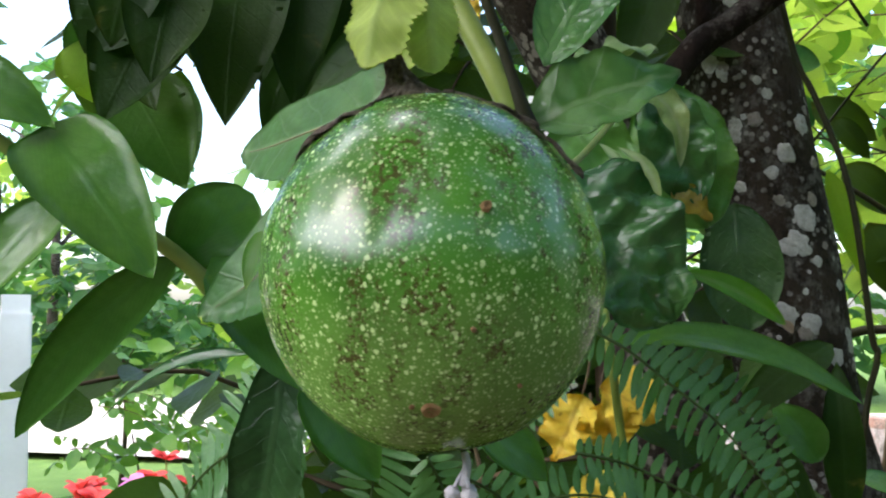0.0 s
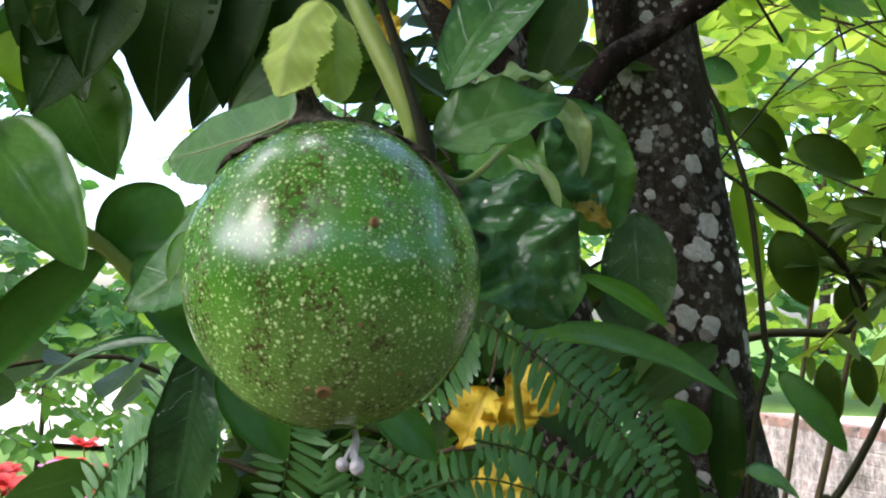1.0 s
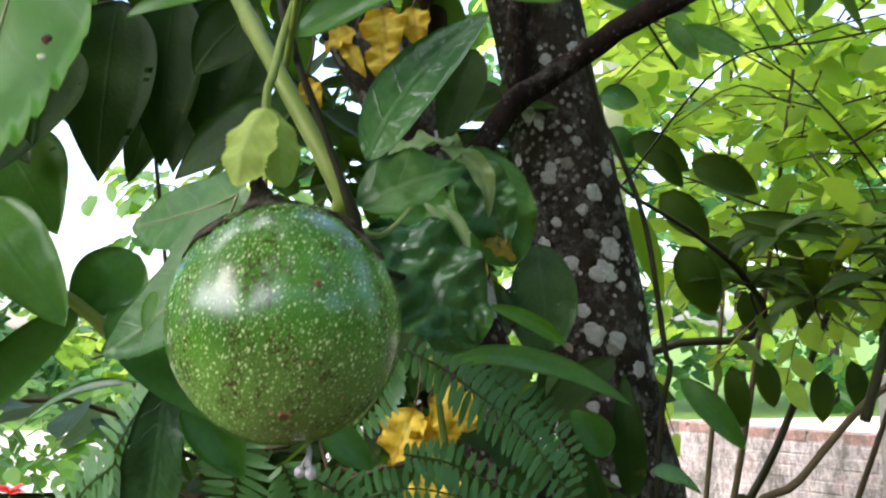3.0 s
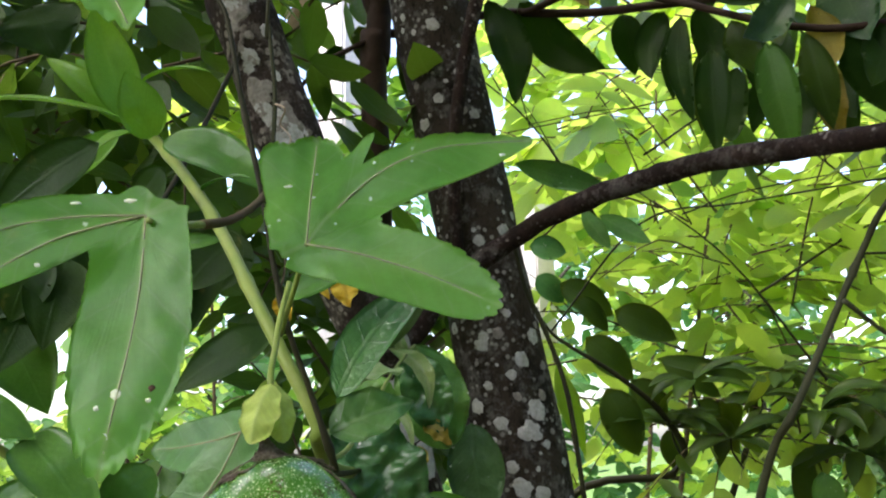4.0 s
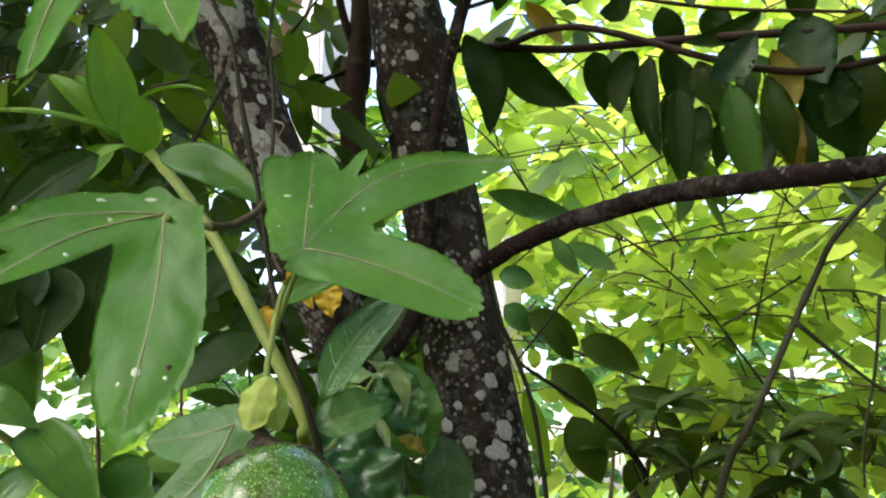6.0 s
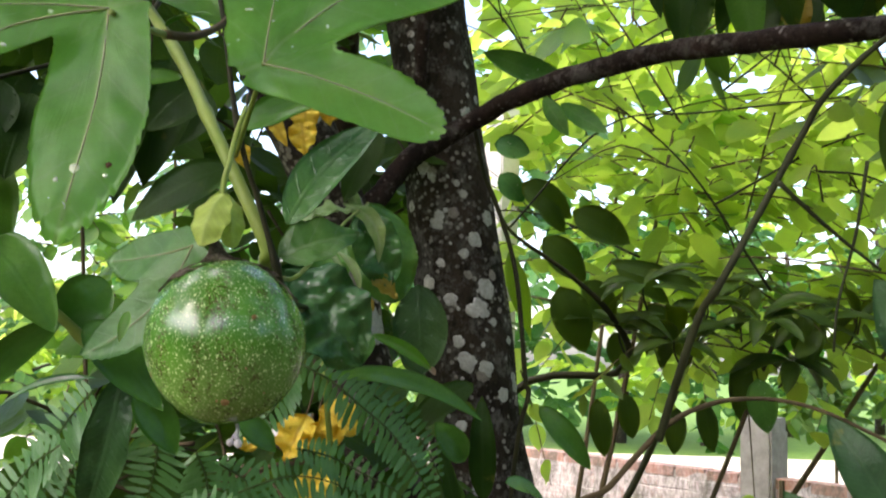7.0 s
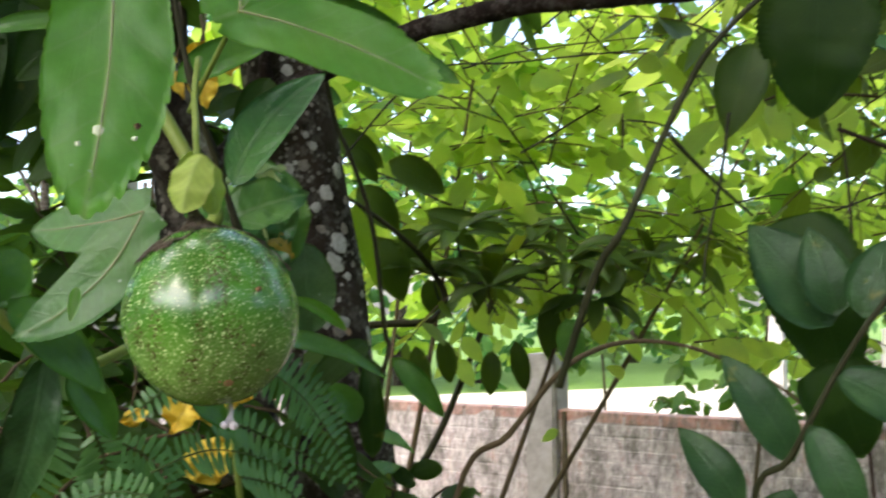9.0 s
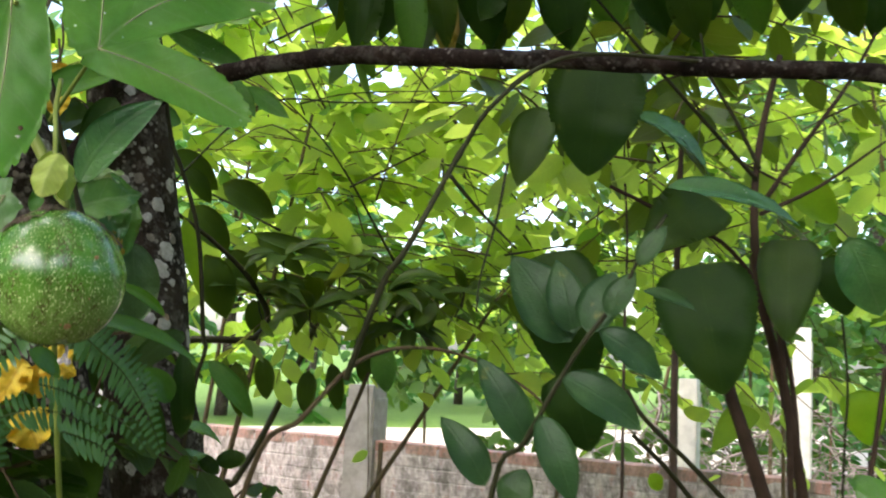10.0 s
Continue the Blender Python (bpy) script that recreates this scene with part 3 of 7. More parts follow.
# ---- tree with lichened trunk ----
TRUNK_LINE = [(0.40, 0.90, -0.05), (0.275, 0.89, 0.8), (0.205, 0.885, 1.27), (0.163, 0.885, 1.59), (0.135, 0.885, 1.775), (0.06, 0.90, 2.22), (-0.02, 0.95, 2.9), (-0.05, 1.0, 3.7)]
tree = thing("tree", "leaning tree with dark bark spotted with pale round lichens", "tree", at=(0.40, 0.90, 0))


def bark_tube(name, pts, r0, r1, material, parent, n, sides, lumps, seed, label=""):
    return tube(name, pts, r0, r1, material, parent, label, n, sides, lumps, seed)


def child(ob, parent):
    """Hangs ob, built in world places, under parent."""
    ob.parent = parent
    ob.matrix_parent_inverse = Matrix.Translation(parent.location).inverted()
    return ob


trunk = child(bark_tube("trunk", TRUNK_LINE, 0.075, 0.048, M_BARK, None, 90, 40, 0.16, 1), tree)


def surface_of(ob, sides):
    """Finds the height-by-bearing radius of a bark tube and its axis."""
    v = np.array([tuple(q.co) for q in ob.data.vertices]).reshape(-1, sides, 3)
    mid = v.mean(axis=1)
    high = np.maximum.accumulate(mid[:, 2])
    keep = [k for k in range(len(mid)) if k == 0 or mid[k, 2] > high[k - 1] + 0.002]
    v, mid = v[keep], mid[keep]

    def at(z, a):
        k = min(max(int(np.searchsorted(mid[:, 2], z)) - 1, 0), len(mid) - 2)
        f = (z - mid[k, 2]) / max(mid[k + 1, 2] - mid[k, 2], 1e-6)
        c = mid[k] * (1 - f) + mid[k + 1] * f
        r = 0.0
        for kk, w in ((k, 1 - f), (k + 1, f)):
            d = v[kk] - mid[kk]
            ang = np.arctan2(d[:, 1], d[:, 0])
            order = np.argsort(ang)
            r += w * np.interp(a, ang[order], np.hypot(d[:, 0], d[:, 1])[order], period=2 * math.pi)
        return Vector(c), r

    return at


def lichens(bark, sides, parent, n, zlo, zhi, seed, size=0.008, spread=1.25, fixed=()):
    """Thin crusts with lobed margins that follow the bark."""
    rnd = random.Random(seed)
    at = surface_of(bark, sides)
    spots = []
    for p, s in fixed:
        c, r = at(p[2], -math.pi / 2)
        spots.append((p[2], math.atan2(p[1] - c.y, p[0] - c.x), s))
    for _ in range(n):
        spots.append((rnd.uniform(zlo, zhi), -math.pi / 2 + rnd.uniform(-spread, spread), size * rnd.choice((0.3, 0.35, 0.45, 0.6, 0.8, 1.0, 1.25))))
    for z, a0, s in spots:
        k = 22
        tone = rnd.random()
        r0 = at(z, a0)[1]
        verts, faces = [], []
        for ring, (f, h) in enumerate(((0.0, 0.0010), (0.45, 0.0012), (0.85, 0.0011), (1.0, 0.0005), (1.03, -0.004))):
            for j in range(1 if ring == 0 else k):
                t = 2 * math.pi * j / k
                rr = s * f * (1 + 0.30 * noise.noise(Vector((math.cos(t) * 1.3 + z * 90, math.sin(t) * 1.3 + a0 * 9, 0))) + 0.22 * noise.noise(Vector((math.cos(t) * 4 + z * 70, math.sin(t) * 4, a0 * 5))))
                zz, aa = z + rr * math.sin(t), a0 + rr * math.cos(t) / r0
                c, r = at(zz, aa)
                r += h + 0.0004 * noise.noise(Vector((zz * 600, aa * 40, 2)))
                verts.append((c.x + r * math.cos(aa), c.y + r * math.sin(aa), zz))
        faces = [(0, 1 + (j + 1) % k, 1 + j) for j in range(k)]
        for q in range(3):
            for j in range(k):
                a, b = 1 + q * k + j, 1 + q * k + (j + 1) % k
                faces.append((a, b, b + k, a + k))
        child(mesh_part("lichen", verts, faces, None, M_LICHEN if tone < 0.55 or s > size else M_LICHEN2, None), parent)


lichens(trunk, 40, tree, 170, 1.15, 2.25, 5, 0.0075, 1.3, (
    ((0.203, 0.82, 1.592), 0.0135), ((0.190, 0.81, 1.566), 0.012), ((0.178, 0.81, 1.562), 0.010), ((0.197, 0.81, 1.560), 0.009),
    ((0.165, 0.80, 1.493), 0.0125), ((0.198, 0.82, 1.485), 0.011), ((0.179, 0.82, 1.658), 0.010), ((0.161, 0.81, 1.638), 0.007),
    ((0.135, 0.80, 1.575), 0.009), ((0.21, 0.83, 1.69), 0.011), ((0.17, 0.80, 1.61), 0.006), ((0.15, 0.80, 1.52), 0.008)))

limb_line = [(0.0007, 0.7000, 1.6461), (0.0425, 0.7200, 1.6910), (0.0824, 0.7400, 1.7468), (0.1632, 0.7500, 1.8036), (0.2330, 0.6700, 1.8269), (0.3439, 0.5600, 1.8393), (0.4327, 0.4600, 1.8271), (0.4914, 0.3800, 1.8148), (0.5627, 0.3600, 1.8215), (0.6998, 0.2200, 1.7992), (0.8214, 0.1200, 1.7888), (0.95, 0.02, 1.74)]
limb = child(bark_tube("limb", limb_line, 0.0140, 0.0100, M_BARK2, None, 120, 20, 0.2, 4, "dark bent limb with faint pale rings"), tree)

# ---- second stem, covered in lichen, behind the vine ----
STEM2 = [(0.20, 0.80, 0.0), (0.16, 0.78, 0.9), (0.0122, 0.7400, 1.5507), (-0.0135, 0.7000, 1.6815), (-0.0744, 0.6400, 1.8141), (-0.1032, 0.6300, 1.9013), (-0.1421, 0.6300, 2.0085), (-0.1736, 0.6300, 2.1202), (-0.1800, 0.6500, 2.2955), (-0.20, 0.70, 2.6)]
tree2 = thing("tree", "slender leaning tree stem crusted with round white lichens", "tree", at=(0.20, 0.80, 0))
stem2 = child(bark_tube("trunk", STEM2, 0.042, 0.036, M_BARK3, None, 80, 32, 0.14, 7), tree2)
lichens(stem2, 32, tree2, 150, 1.5, 2.3, 8, 0.019, 1.25)

# ---- thin dark stem between the two ----
pole_line = [(0.03, 1.05, 0.0), (-0.0248, 0.9800, 1.9857), (-0.0199, 0.9800, 2.1541), (-0.0136, 0.9800, 2.3010), (0.02, 1.0, 2.9)]
pole = thing("sapling", "straight smooth brown stem of a young tree", "tree", at=(0.03, 1.05, 0))
child(tube("trunk", pole_line, 0.022, 0.018, M_CANE, None, "", 40, 16, 0.06, 3), pole)

climber = thing("climbing_stem", "dark woody climbing stem clinging to the lichened trunk", "vine", at=(0.0950, 0.8200, 1.7880))
child(tube("stem", [(0.0950, 0.8200, 1.7880), (0.0910, 0.8100, 1.8730), (0.0950, 0.8000, 1.9680), (0.1080, 0.8000, 2.0610), (0.1300, 0.8000, 2.1570), (0.1590, 0.8200, 2.2660), (0.1970, 0.8600, 2.4050)], 0.0085, 0.0105, M_BARK2, None, "", 40, 12, 0.15, 9), climber)
child(tube("side_branch", [(-0.0140, 0.9700, 2.1800), (-0.0650, 0.9500, 2.1480), (-0.1060, 0.9300, 2.1160), (-0.1360, 0.9000, 2.0610)], 0.0050, 0.0030, M_CANE, None, "", 18, 8, 0.12, 2), pole)
child(tube("side_branch", [(-0.0220, 0.9800, 2.2000), (-0.0420, 0.9700, 2.2550), (-0.0550, 0.9600, 2.3100), (-0.0680, 0.9600, 2.4020)], 0.0080, 0.0060, M_CANE, None, "", 18, 8, 0.12, 2), pole)

# ---- the hanging fruit ----
FC = (-0.0062, 0.002, 1.5017)
fruit = thing("passion_fruit", "large green passion fruit with pale specks, hanging from its stalk", "fruit", at=FC)


def fruit_body():
    verts, faces = [], []
    nu, nv = 96, 64
    for i in range(nv + 1):
        th = math.pi * i / nv
        for j in range(nu):
            a = 2 * math.pi * j / nu
            r = 0.0400 * (1 + 0.02 * math.cos(th) ** 2)
            x, y, z = r * math.sin(th) * math.cos(a), r * math.sin(th) * math.sin(a), r * 1.025 * math.cos(th)
            f = 1 - 0.05 * (z / 0.04) if z > 0 else 1 + 0.02 * (z / 0.04)
            f *= 1 + 0.012 * noise.noise(Vector((x, y, z)) * 28)
            z -= 0.0035 * math.exp(-(x * x + y * y) / 0.00006) * (1 if z > 0 else -0.6)
            verts.append((x * f, y * f, z))
    for i in range(nv):
        for j in range(nu):
            a, b = i * nu + j, i * nu + (j + 1) % nu
            faces.append((a, a + nu, b + nu, b))
    ob = mesh_part("rind", verts, faces, None, M_FRUIT, fruit, "glossy green rind with pale dots and brown russet")
    ob.rotation_euler = (radians(2), radians(-7), 0)
    return ob


fruit_body()


def scar(d, r, label):
    n = Vector(d).normalized()
    m = n.to_track_quat("Z", "Y").to_matrix().to_4x4()
    verts = [Vector((0, 0, 0.0006))]
    k = 18
    for f, h in ((0.35, 0.0003), (0.6, 0.0008), (0.85, 0.0008), (1.05, -0.0006)):
        for j in range(k):
            a = 2 * math.pi * j / k
            rr = r * f * (1 + 0.18 * noise.noise(Vector((math.cos(a) * 2, math.sin(a) * 2, r * 900))))
            verts.append(Vector((rr * math.cos(a), rr * math.sin(a), h + 0.0004 * noise.noise(Vector((rr * 3000, a * 2, 1))))))
    faces = [(0, 1 + j, 1 + (j + 1) % k) for j in range(k)]
    for q in range(3):
        for j in range(k):
            a, b = 1 + q * k + j, 1 + q * k + (j + 1) % k
            faces.append((a, a + k, b + k, b))
    c = n * 0.0403
    mesh_part("scar", [m @ v + c for v in verts], faces, None, M_SCAR, fruit, label)


def to_fruit(p):
    return Vector(p) - Vector(FC)


scar(to_fruit((-0.0009, -0.0220, 1.4764)), 0.0022, "round corky brown scar")
scar(to_fruit((0.0102, -0.0280, 1.5117)), 0.0011, "small corky scar")
scar(to_fruit((-0.0042, -0.0220, 1.4781)), 0.0006, "small corky scar")
scar(to_fruit((0.0184, -0.0220, 1.4762)), 0.0005, "small corky scar")
scar(to_fruit((0.0077, -0.0280, 1.4907)), 0.0005, "small corky scar")

# dried calyx on top: a wrinkled neck and torn brown flaps that lie on the rind
def calyx():
    """One wrinkled skin: a narrow neck that flares out and lies ragged over the top of the rind."""
    na, nn, nr = 140, 16, 26
    verts, faces = [], []

    def reach(a):
        d = math.degrees(a) % 360
        base = np.interp(d, [0, 20, 60, 120, 160, 185, 215, 245, 262, 285, 310, 335, 350, 360], [44, 34, 30, 32, 38, 45, 42, 27, 15, 12, 13, 20, 34, 44])
        return base * (1 + 0.22 * noise.noise(Vector((math.cos(a) * 4, math.sin(a) * 4, 1))) + 0.13 * noise.noise(Vector((math.cos(a) * 16, math.sin(a) * 16, 5))))

    for i in range(nn + nr + 1):
        for j in range(na):
            a = 2 * math.pi * j / na
            if i <= nn:
                q = i / nn
                r = 0.0018 + 0.0018 * q + 0.0056 * q ** 4
                r *= 1 + 0.22 * noise.noise(Vector((math.cos(a) * 2.5, math.sin(a) * 2.5, q * 5))) + 0.2 * math.sin(a * 7 + q * 4) + 0.14 * noise.noise(Vector((math.cos(a) * 6, math.sin(a) * 6, q * 14)))
                h = 0.0397 + 0.0125 * (1 - q)
                x, y, z = r * math.cos(a) - 0.0035 * (1 - q), r * math.sin(a), h
            else:
                q = (i - nn) / nr
                th = radians(8.5 + (reach(a) - 8.5) * q)
                fold = abs(noise.noise(Vector((math.cos(a) * 7, math.sin(a) * 7, q * 2.5))))
                lift = 0.0005 + 0.0022 * fold * (0.4 + q) + 0.0012 * q ** 5 * noise.noise(Vector((math.cos(a) * 5, math.sin(a) * 5, 8))) - 0.0004 * (q > 0.97) + 0.0006 * noise.noise(Vector((math.cos(a) * 22, math.sin(a) * 22, q * 3))) * min(1.0, 3 * q)
                r = 0.0403 + lift
                x, y, z = r * math.sin(th) * math.cos(a), r * math.sin(th) * math.sin(a), r * 0.995 * math.cos(th)
            verts.append((x, y, z))
    for i in range(nn + nr):
        for j in range(na):
            a, b = i * na + j, i * na + (j + 1) % na
            faces.append((a, a + na, b + na, b))
    faces.append(tuple(range(na)))
    ob = mesh_part("calyx", verts, faces, None, M_CALYX, fruit, "dry torn brown calyx with a wrinkled neck")
    ob.rotation_euler = (radians(2), radians(-7), 0)


calyx()


def flap(az0, az1, th0, th1, seed, label=""):
    """A torn strip of dried calyx between two bearings and two angles from the top."""
    na, nt = 22, 12
    verts, faces = [], []
    for layer in (0, 1):
        for i in range(nt + 1):
            for j in range(na + 1):
                a = radians(az0 + (az1 - az0) * j / na)
                rag = 0.35 * noise.noise(Vector((a * 7, seed, 0))) + 0.2 * noise.noise(Vector((a * 22, seed, 3)))
                th = radians(th0 + (th1 - th0) * (i / nt) * (1 + rag))
                lift = 0.0007 + 0.0012 * abs(noise.noise(Vector((a * 9, th * 6, seed)))) + 0.0016 * (i / nt) ** 4 * (0.5 + noise.noise(Vector((a * 5, 1, seed))))
                r = 0.0400 + lift - layer * 0.0006
                verts.append(Vector((r * math.sin(th) * math.cos(a), r * math.sin(th) * math.sin(a), r * 0.985 * math.cos(th))))
    block = (nt + 1) * (na + 1)
    for layer in (0, 1):
        for i in range(nt):
            for j in range(na):
                a = layer * block + i * (na + 1) + j
                q = (a, a + 1, a + na + 2, a + na + 1)
                faces.append(q[::-1] if not layer else q)
    rim = [j for j in range(na)] + [i * (na + 1) + na for i in range(nt)] + [nt * (na + 1) + j for j in range(na, 0, -1)] + [i * (na + 1) for i in range(nt, 0, -1)]
    for k, a in enumerate(rim):
        b = rim[(k + 1) % len(rim)]
        faces.append((a, b, b + block, a + block))
    ob = mesh_part("calyx_flap", verts, faces, None, M_CALYX, fruit, label)
    ob.rotation_euler = (radians(2), radians(-7), 0)


flap(-13, -7, 30, 66, 4, "thin dark dry strip on the rind")

# bracts and stalk
def bract(base, tip, w, face, bend):
    child(leaf(None, base, tip, w, M_BRACT, face, shape="round", bend=bend, fold=-0.28, ns=40, nv=5, serr=0.11, wave=0.06, name="bract", label="pale green toothed bract"), fruit)


bract((-0.0110, -0.0020, 1.5757), (-0.0195, -0.0080, 1.5476), 0.0194, (-0.35, -1, 0.1), 0.14)
bract((-0.0103, 0.0000, 1.5757), (-0.0053, 0.0000, 1.5479), 0.0145, (0.55, -1, 0.1), 0.12)
bract((-0.0135, 0.0100, 1.5791), (-0.0185, 0.0220, 1.5548), 0.0139, (0.1, 1, 0.1), 0.14)
child(tube("stalk", [(-0.0143, 0.0040, 1.5567), (-0.0126, 0.0040, 1.5704), (-0.0131, 0.0080, 1.5827), (-0.0132, 0.0200, 1.5949), (-0.0134, 0.0350, 1.6123), (-0.0110, 0.0500, 1.6334)], 0.0017, 0.0016, M_STEM, None, "smooth green fruit stalk", 20, 10), fruit)

# dried style and stigmas below
own_tail = (0.0022, -0.0020, 1.4612)
child(tube("style", [own_tail, Vector(own_tail) + Vector((0.0005, 0, -0.003)), Vector(own_tail) + Vector((-0.0003, 0, -0.0075))], 0.0008, 0.0011, M_TAIL, None, "", 10, 8, 0.2), fruit)
for dx, dy, dz, s in ((-0.0026, -0.001, -0.0092, 0.0018), (0.0014, -0.0016, -0.0096, 0.0020), (0.0006, 0.002, -0.0090, 0.0017)):
    bm = bmesh.new()
    bmesh.ops.create_icosphere(bm, subdivisions=3, radius=s)
    for v in bm.verts:
        v.co = v.co * (1 + 0.25 * noise.noise(v.co * 1500)) + Vector(own_tail) + Vector((dx, dy, dz))
    child(part("stigma", bm, M_TAIL, None, "shrivelled pale grey stigma"), fruit)
    child(tube("style_arm", [Vector(own_tail) + Vector((-0.0002, 0, -0.004)), Vector(own_tail) + Vector((dx * 0.6, dy * 0.6, -0.0065)), Vector(own_tail) + Vector((dx, dy, dz))], 0.0005, 0.0005, M_TAIL, None, "", 8, 6), fruit)

# ---- passion vine ----
vine = thing("passion_vine", "climbing passion vine with lobed serrate green leaves", "vine", at=(0.0160, 0.7200, 1.5554))


def own_leaf(parent, *a, **k):
    return child(leaf(None, *a, **k), parent)


def own_lobed(parent, *a, **k):
    return child(lobed_leaf(None, *a, **k), parent)


def own_tube(name, pts, r0, r1, material, parent, *a, **k):
    return child(tube(name, pts, r0, r1, material, None, *a, **k), parent)


own_tube("stem", [(-0.06, 0.08, 2.3), (-0.0499, 0.0500, 1.8725), (-0.0616, 0.0500, 1.8208), (-0.0480, 0.0500, 1.7882), (-0.0387, 0.0500, 1.7390), (-0.0262, 0.0500, 1.6818), (-0.0190, 0.0500, 1.6397), (-0.0104, 0.0500, 1.6052), (-0.0011, 0.0550, 1.5779), (0.0123, 0.0600, 1.5358), (0.0090, 0.0750, 1.5397), (0.0060, 0.1400, 1.5304), (0.0124, 0.3200, 1.5329), (0.0163, 0.5500, 1.5492), (0.0160, 0.7200, 1.5554)], 0.0015, 0.0019, M_VINE, vine, "thin dark green vine stem", 90, 8, 0.05, 0, ((0.30, 0.5), (0.46, 0.6), (0.62, 0.7)))
own_tube("petiole", [(-0.0390, -0.0300, 1.6478), (-0.0323, 0.0000, 1.6570), (-0.0254, 0.0300, 1.6725), (-0.0223, 0.0480, 1.6862)], 0.0024, 0.0019, M_TWIG, vine, "curved brown petiole", 16, 8, 0.1)
own_tube("petiole", [(-0.0429, -0.1000, 1.6336), (-0.0420, -0.0700, 1.6389), (-0.0390, -0.0300, 1.6478)], 0.0013, 0.0018, M_STEM, vine, "", 8, 8)
own_tube("shoot", [(-0.0229, 0.0500, 1.6864), (-0.0217, 0.0550, 1.7099), (-0.0217, 0.0600, 1.7462), (-0.0251, 0.0600, 1.7855), (-0.0246, 0.0600, 1.8260), (0.0, 0.07, 2.3)], 0.0014, 0.0011, M_SLANT, vine, "thin olive shoot", 30, 6, 0.05)
own_tube("petiole", [(0.0060, -0.0060, 1.6425), (0.0010, 0.0100, 1.6350), (-0.0090, 0.0350, 1.6180), (-0.0156, 0.0500, 1.6052)], 0.0013, 0.0015, M_STEM, vine, "", 12, 8)
own_tube("tendril", [(-0.0222, 0.0600, 1.7392), (-0.0141, 0.0500, 1.7321), (-0.0200, 0.0700, 1.7303), (-0.0124, 0.0600, 1.7183), (-0.0141, 0.0500, 1.7050), (-0.0100, 0.0700, 1.7041)], 0.0006, 0.0004, M_DRY, vine, "dry curled tendril", 30, 5)
leaf_right = own_lobed(vine, (0.0060, -0.0060, 1.6425), [((0.0080, 0.0200, 1.7060), 0.0200, 0.00, 1.00, 0.35), ((0.1320, 0.0180, 1.6980), 0.0112, 0.17, 0.95, 0.90), ((0.0990, -0.0200, 1.6070), 0.0225, 0.05, 0.75, 0.42)], M_PASSION, (0.05, -1, 0.25), 0.022, cup=0.04, label="three-lobed leaf with serrate edge", webs=[((-0.0150, 0.0200, 1.7000), 0.0140), ((0.0370, 0.0250, 1.7080), 0.0055), ((0.0240, 0.0100, 1.6830), 0.0130), ((0.0400, 0.0000, 1.6640), 0.0160), ((-0.0100, 0.0000, 1.6710), 0.0140)])
leaf_left = own_lobed(vine, (-0.0450, -0.0970, 1.6365), [((-0.0530, -0.1170, 1.5340), 0.0262, 0.03, 0.72, 0.70), ((-0.1160, -0.1200, 1.6180), 0.0125, -0.10, 0.85, 0.70), ((-0.1130, -0.1250, 1.5940), 0.0105, -0.10, 0.60, 0.60)], M_PASSION, (0.05, -1, 0.3), 0.010, serr=0.025, cup=0.04, label="lobed green leaf with pale insect marks", webs=[((-0.0710, -0.1080, 1.6440), 0.0075), ((-0.0540, -0.1000, 1.6500), 0.0085), ((-0.0860, -0.1120, 1.6380), 0.0060), ((-0.0380, -0.0950, 1.6410), 0.0060), ((-0.0320, -0.0970, 1.6370), 0.0080)])
leaf_top = own_lobed(vine, (-0.0230, -0.2150, 1.7220), [((0.0010, -0.2560, 1.6400), 0.0285, -0.08, 1.00, 2.20), ((-0.0470, -0.2500, 1.6260), 0.0072, -0.09, 0.60, 0.60), ((0.0240, -0.2000, 1.7320), 0.0160, 0.05, 0.90, 1.00)], M_PASSION, (0.05, -1, 0.3), 0.016, serr=0.03, label="lobed leaf with brown spots")
own_lobed(vine, (-0.0380, 0.0600, 1.5550), [((-0.0970, 0.0950, 1.5480), 0.0185, 0.05, 0.80, 0.90), ((-0.1030, 0.0750, 1.4910), 0.0195, 0.12, 0.80, 0.80)], M_BITTEN, (-0.1, -1, 0.35), 0.012, serr=0.012, label="two-lobed leaf behind the fruit")


def leaf_mark(ob, near, r, material, name, stretch=1.0):
    """A thin blotch with a ragged edge that lies on the leaf at the place nearest to the given one."""
    v = min(ob.data.vertices, key=lambda q: (q.co - Vector(near)).length_squared)
    n = v.normal if v.normal.y < 0 else -v.normal
    m = n.to_track_quat("Z", "Y").to_matrix()
    k = 12
    ring = []
    for j in range(k):
        a = 2 * math.pi * j / k
        q = r * (1 + 0.5 * noise.noise(Vector((math.cos(a) * 1.5 + near[0] * 300, math.sin(a) * 1.5, near[2] * 300))))
        ring.append((q * stretch * math.cos(a), q * math.sin(a)))
    verts = [v.co + m @ Vector((0, 0, 0.00025))] + [v.co + m @ Vector((x * 0.8, y * 0.8, 0.00022)) for x, y in ring] + [v.co + m @ Vector((x, y, -0.0003)) for x, y in ring]
    faces = [(0, 1 + j, 1 + (j + 1) % k) for j in range(k)] + [(1 + j, 1 + k + j, 1 + k + (j + 1) % k, 1 + (j + 1) % k) for j in range(k)]
    mesh_part(name, verts, faces, None, material, ob)


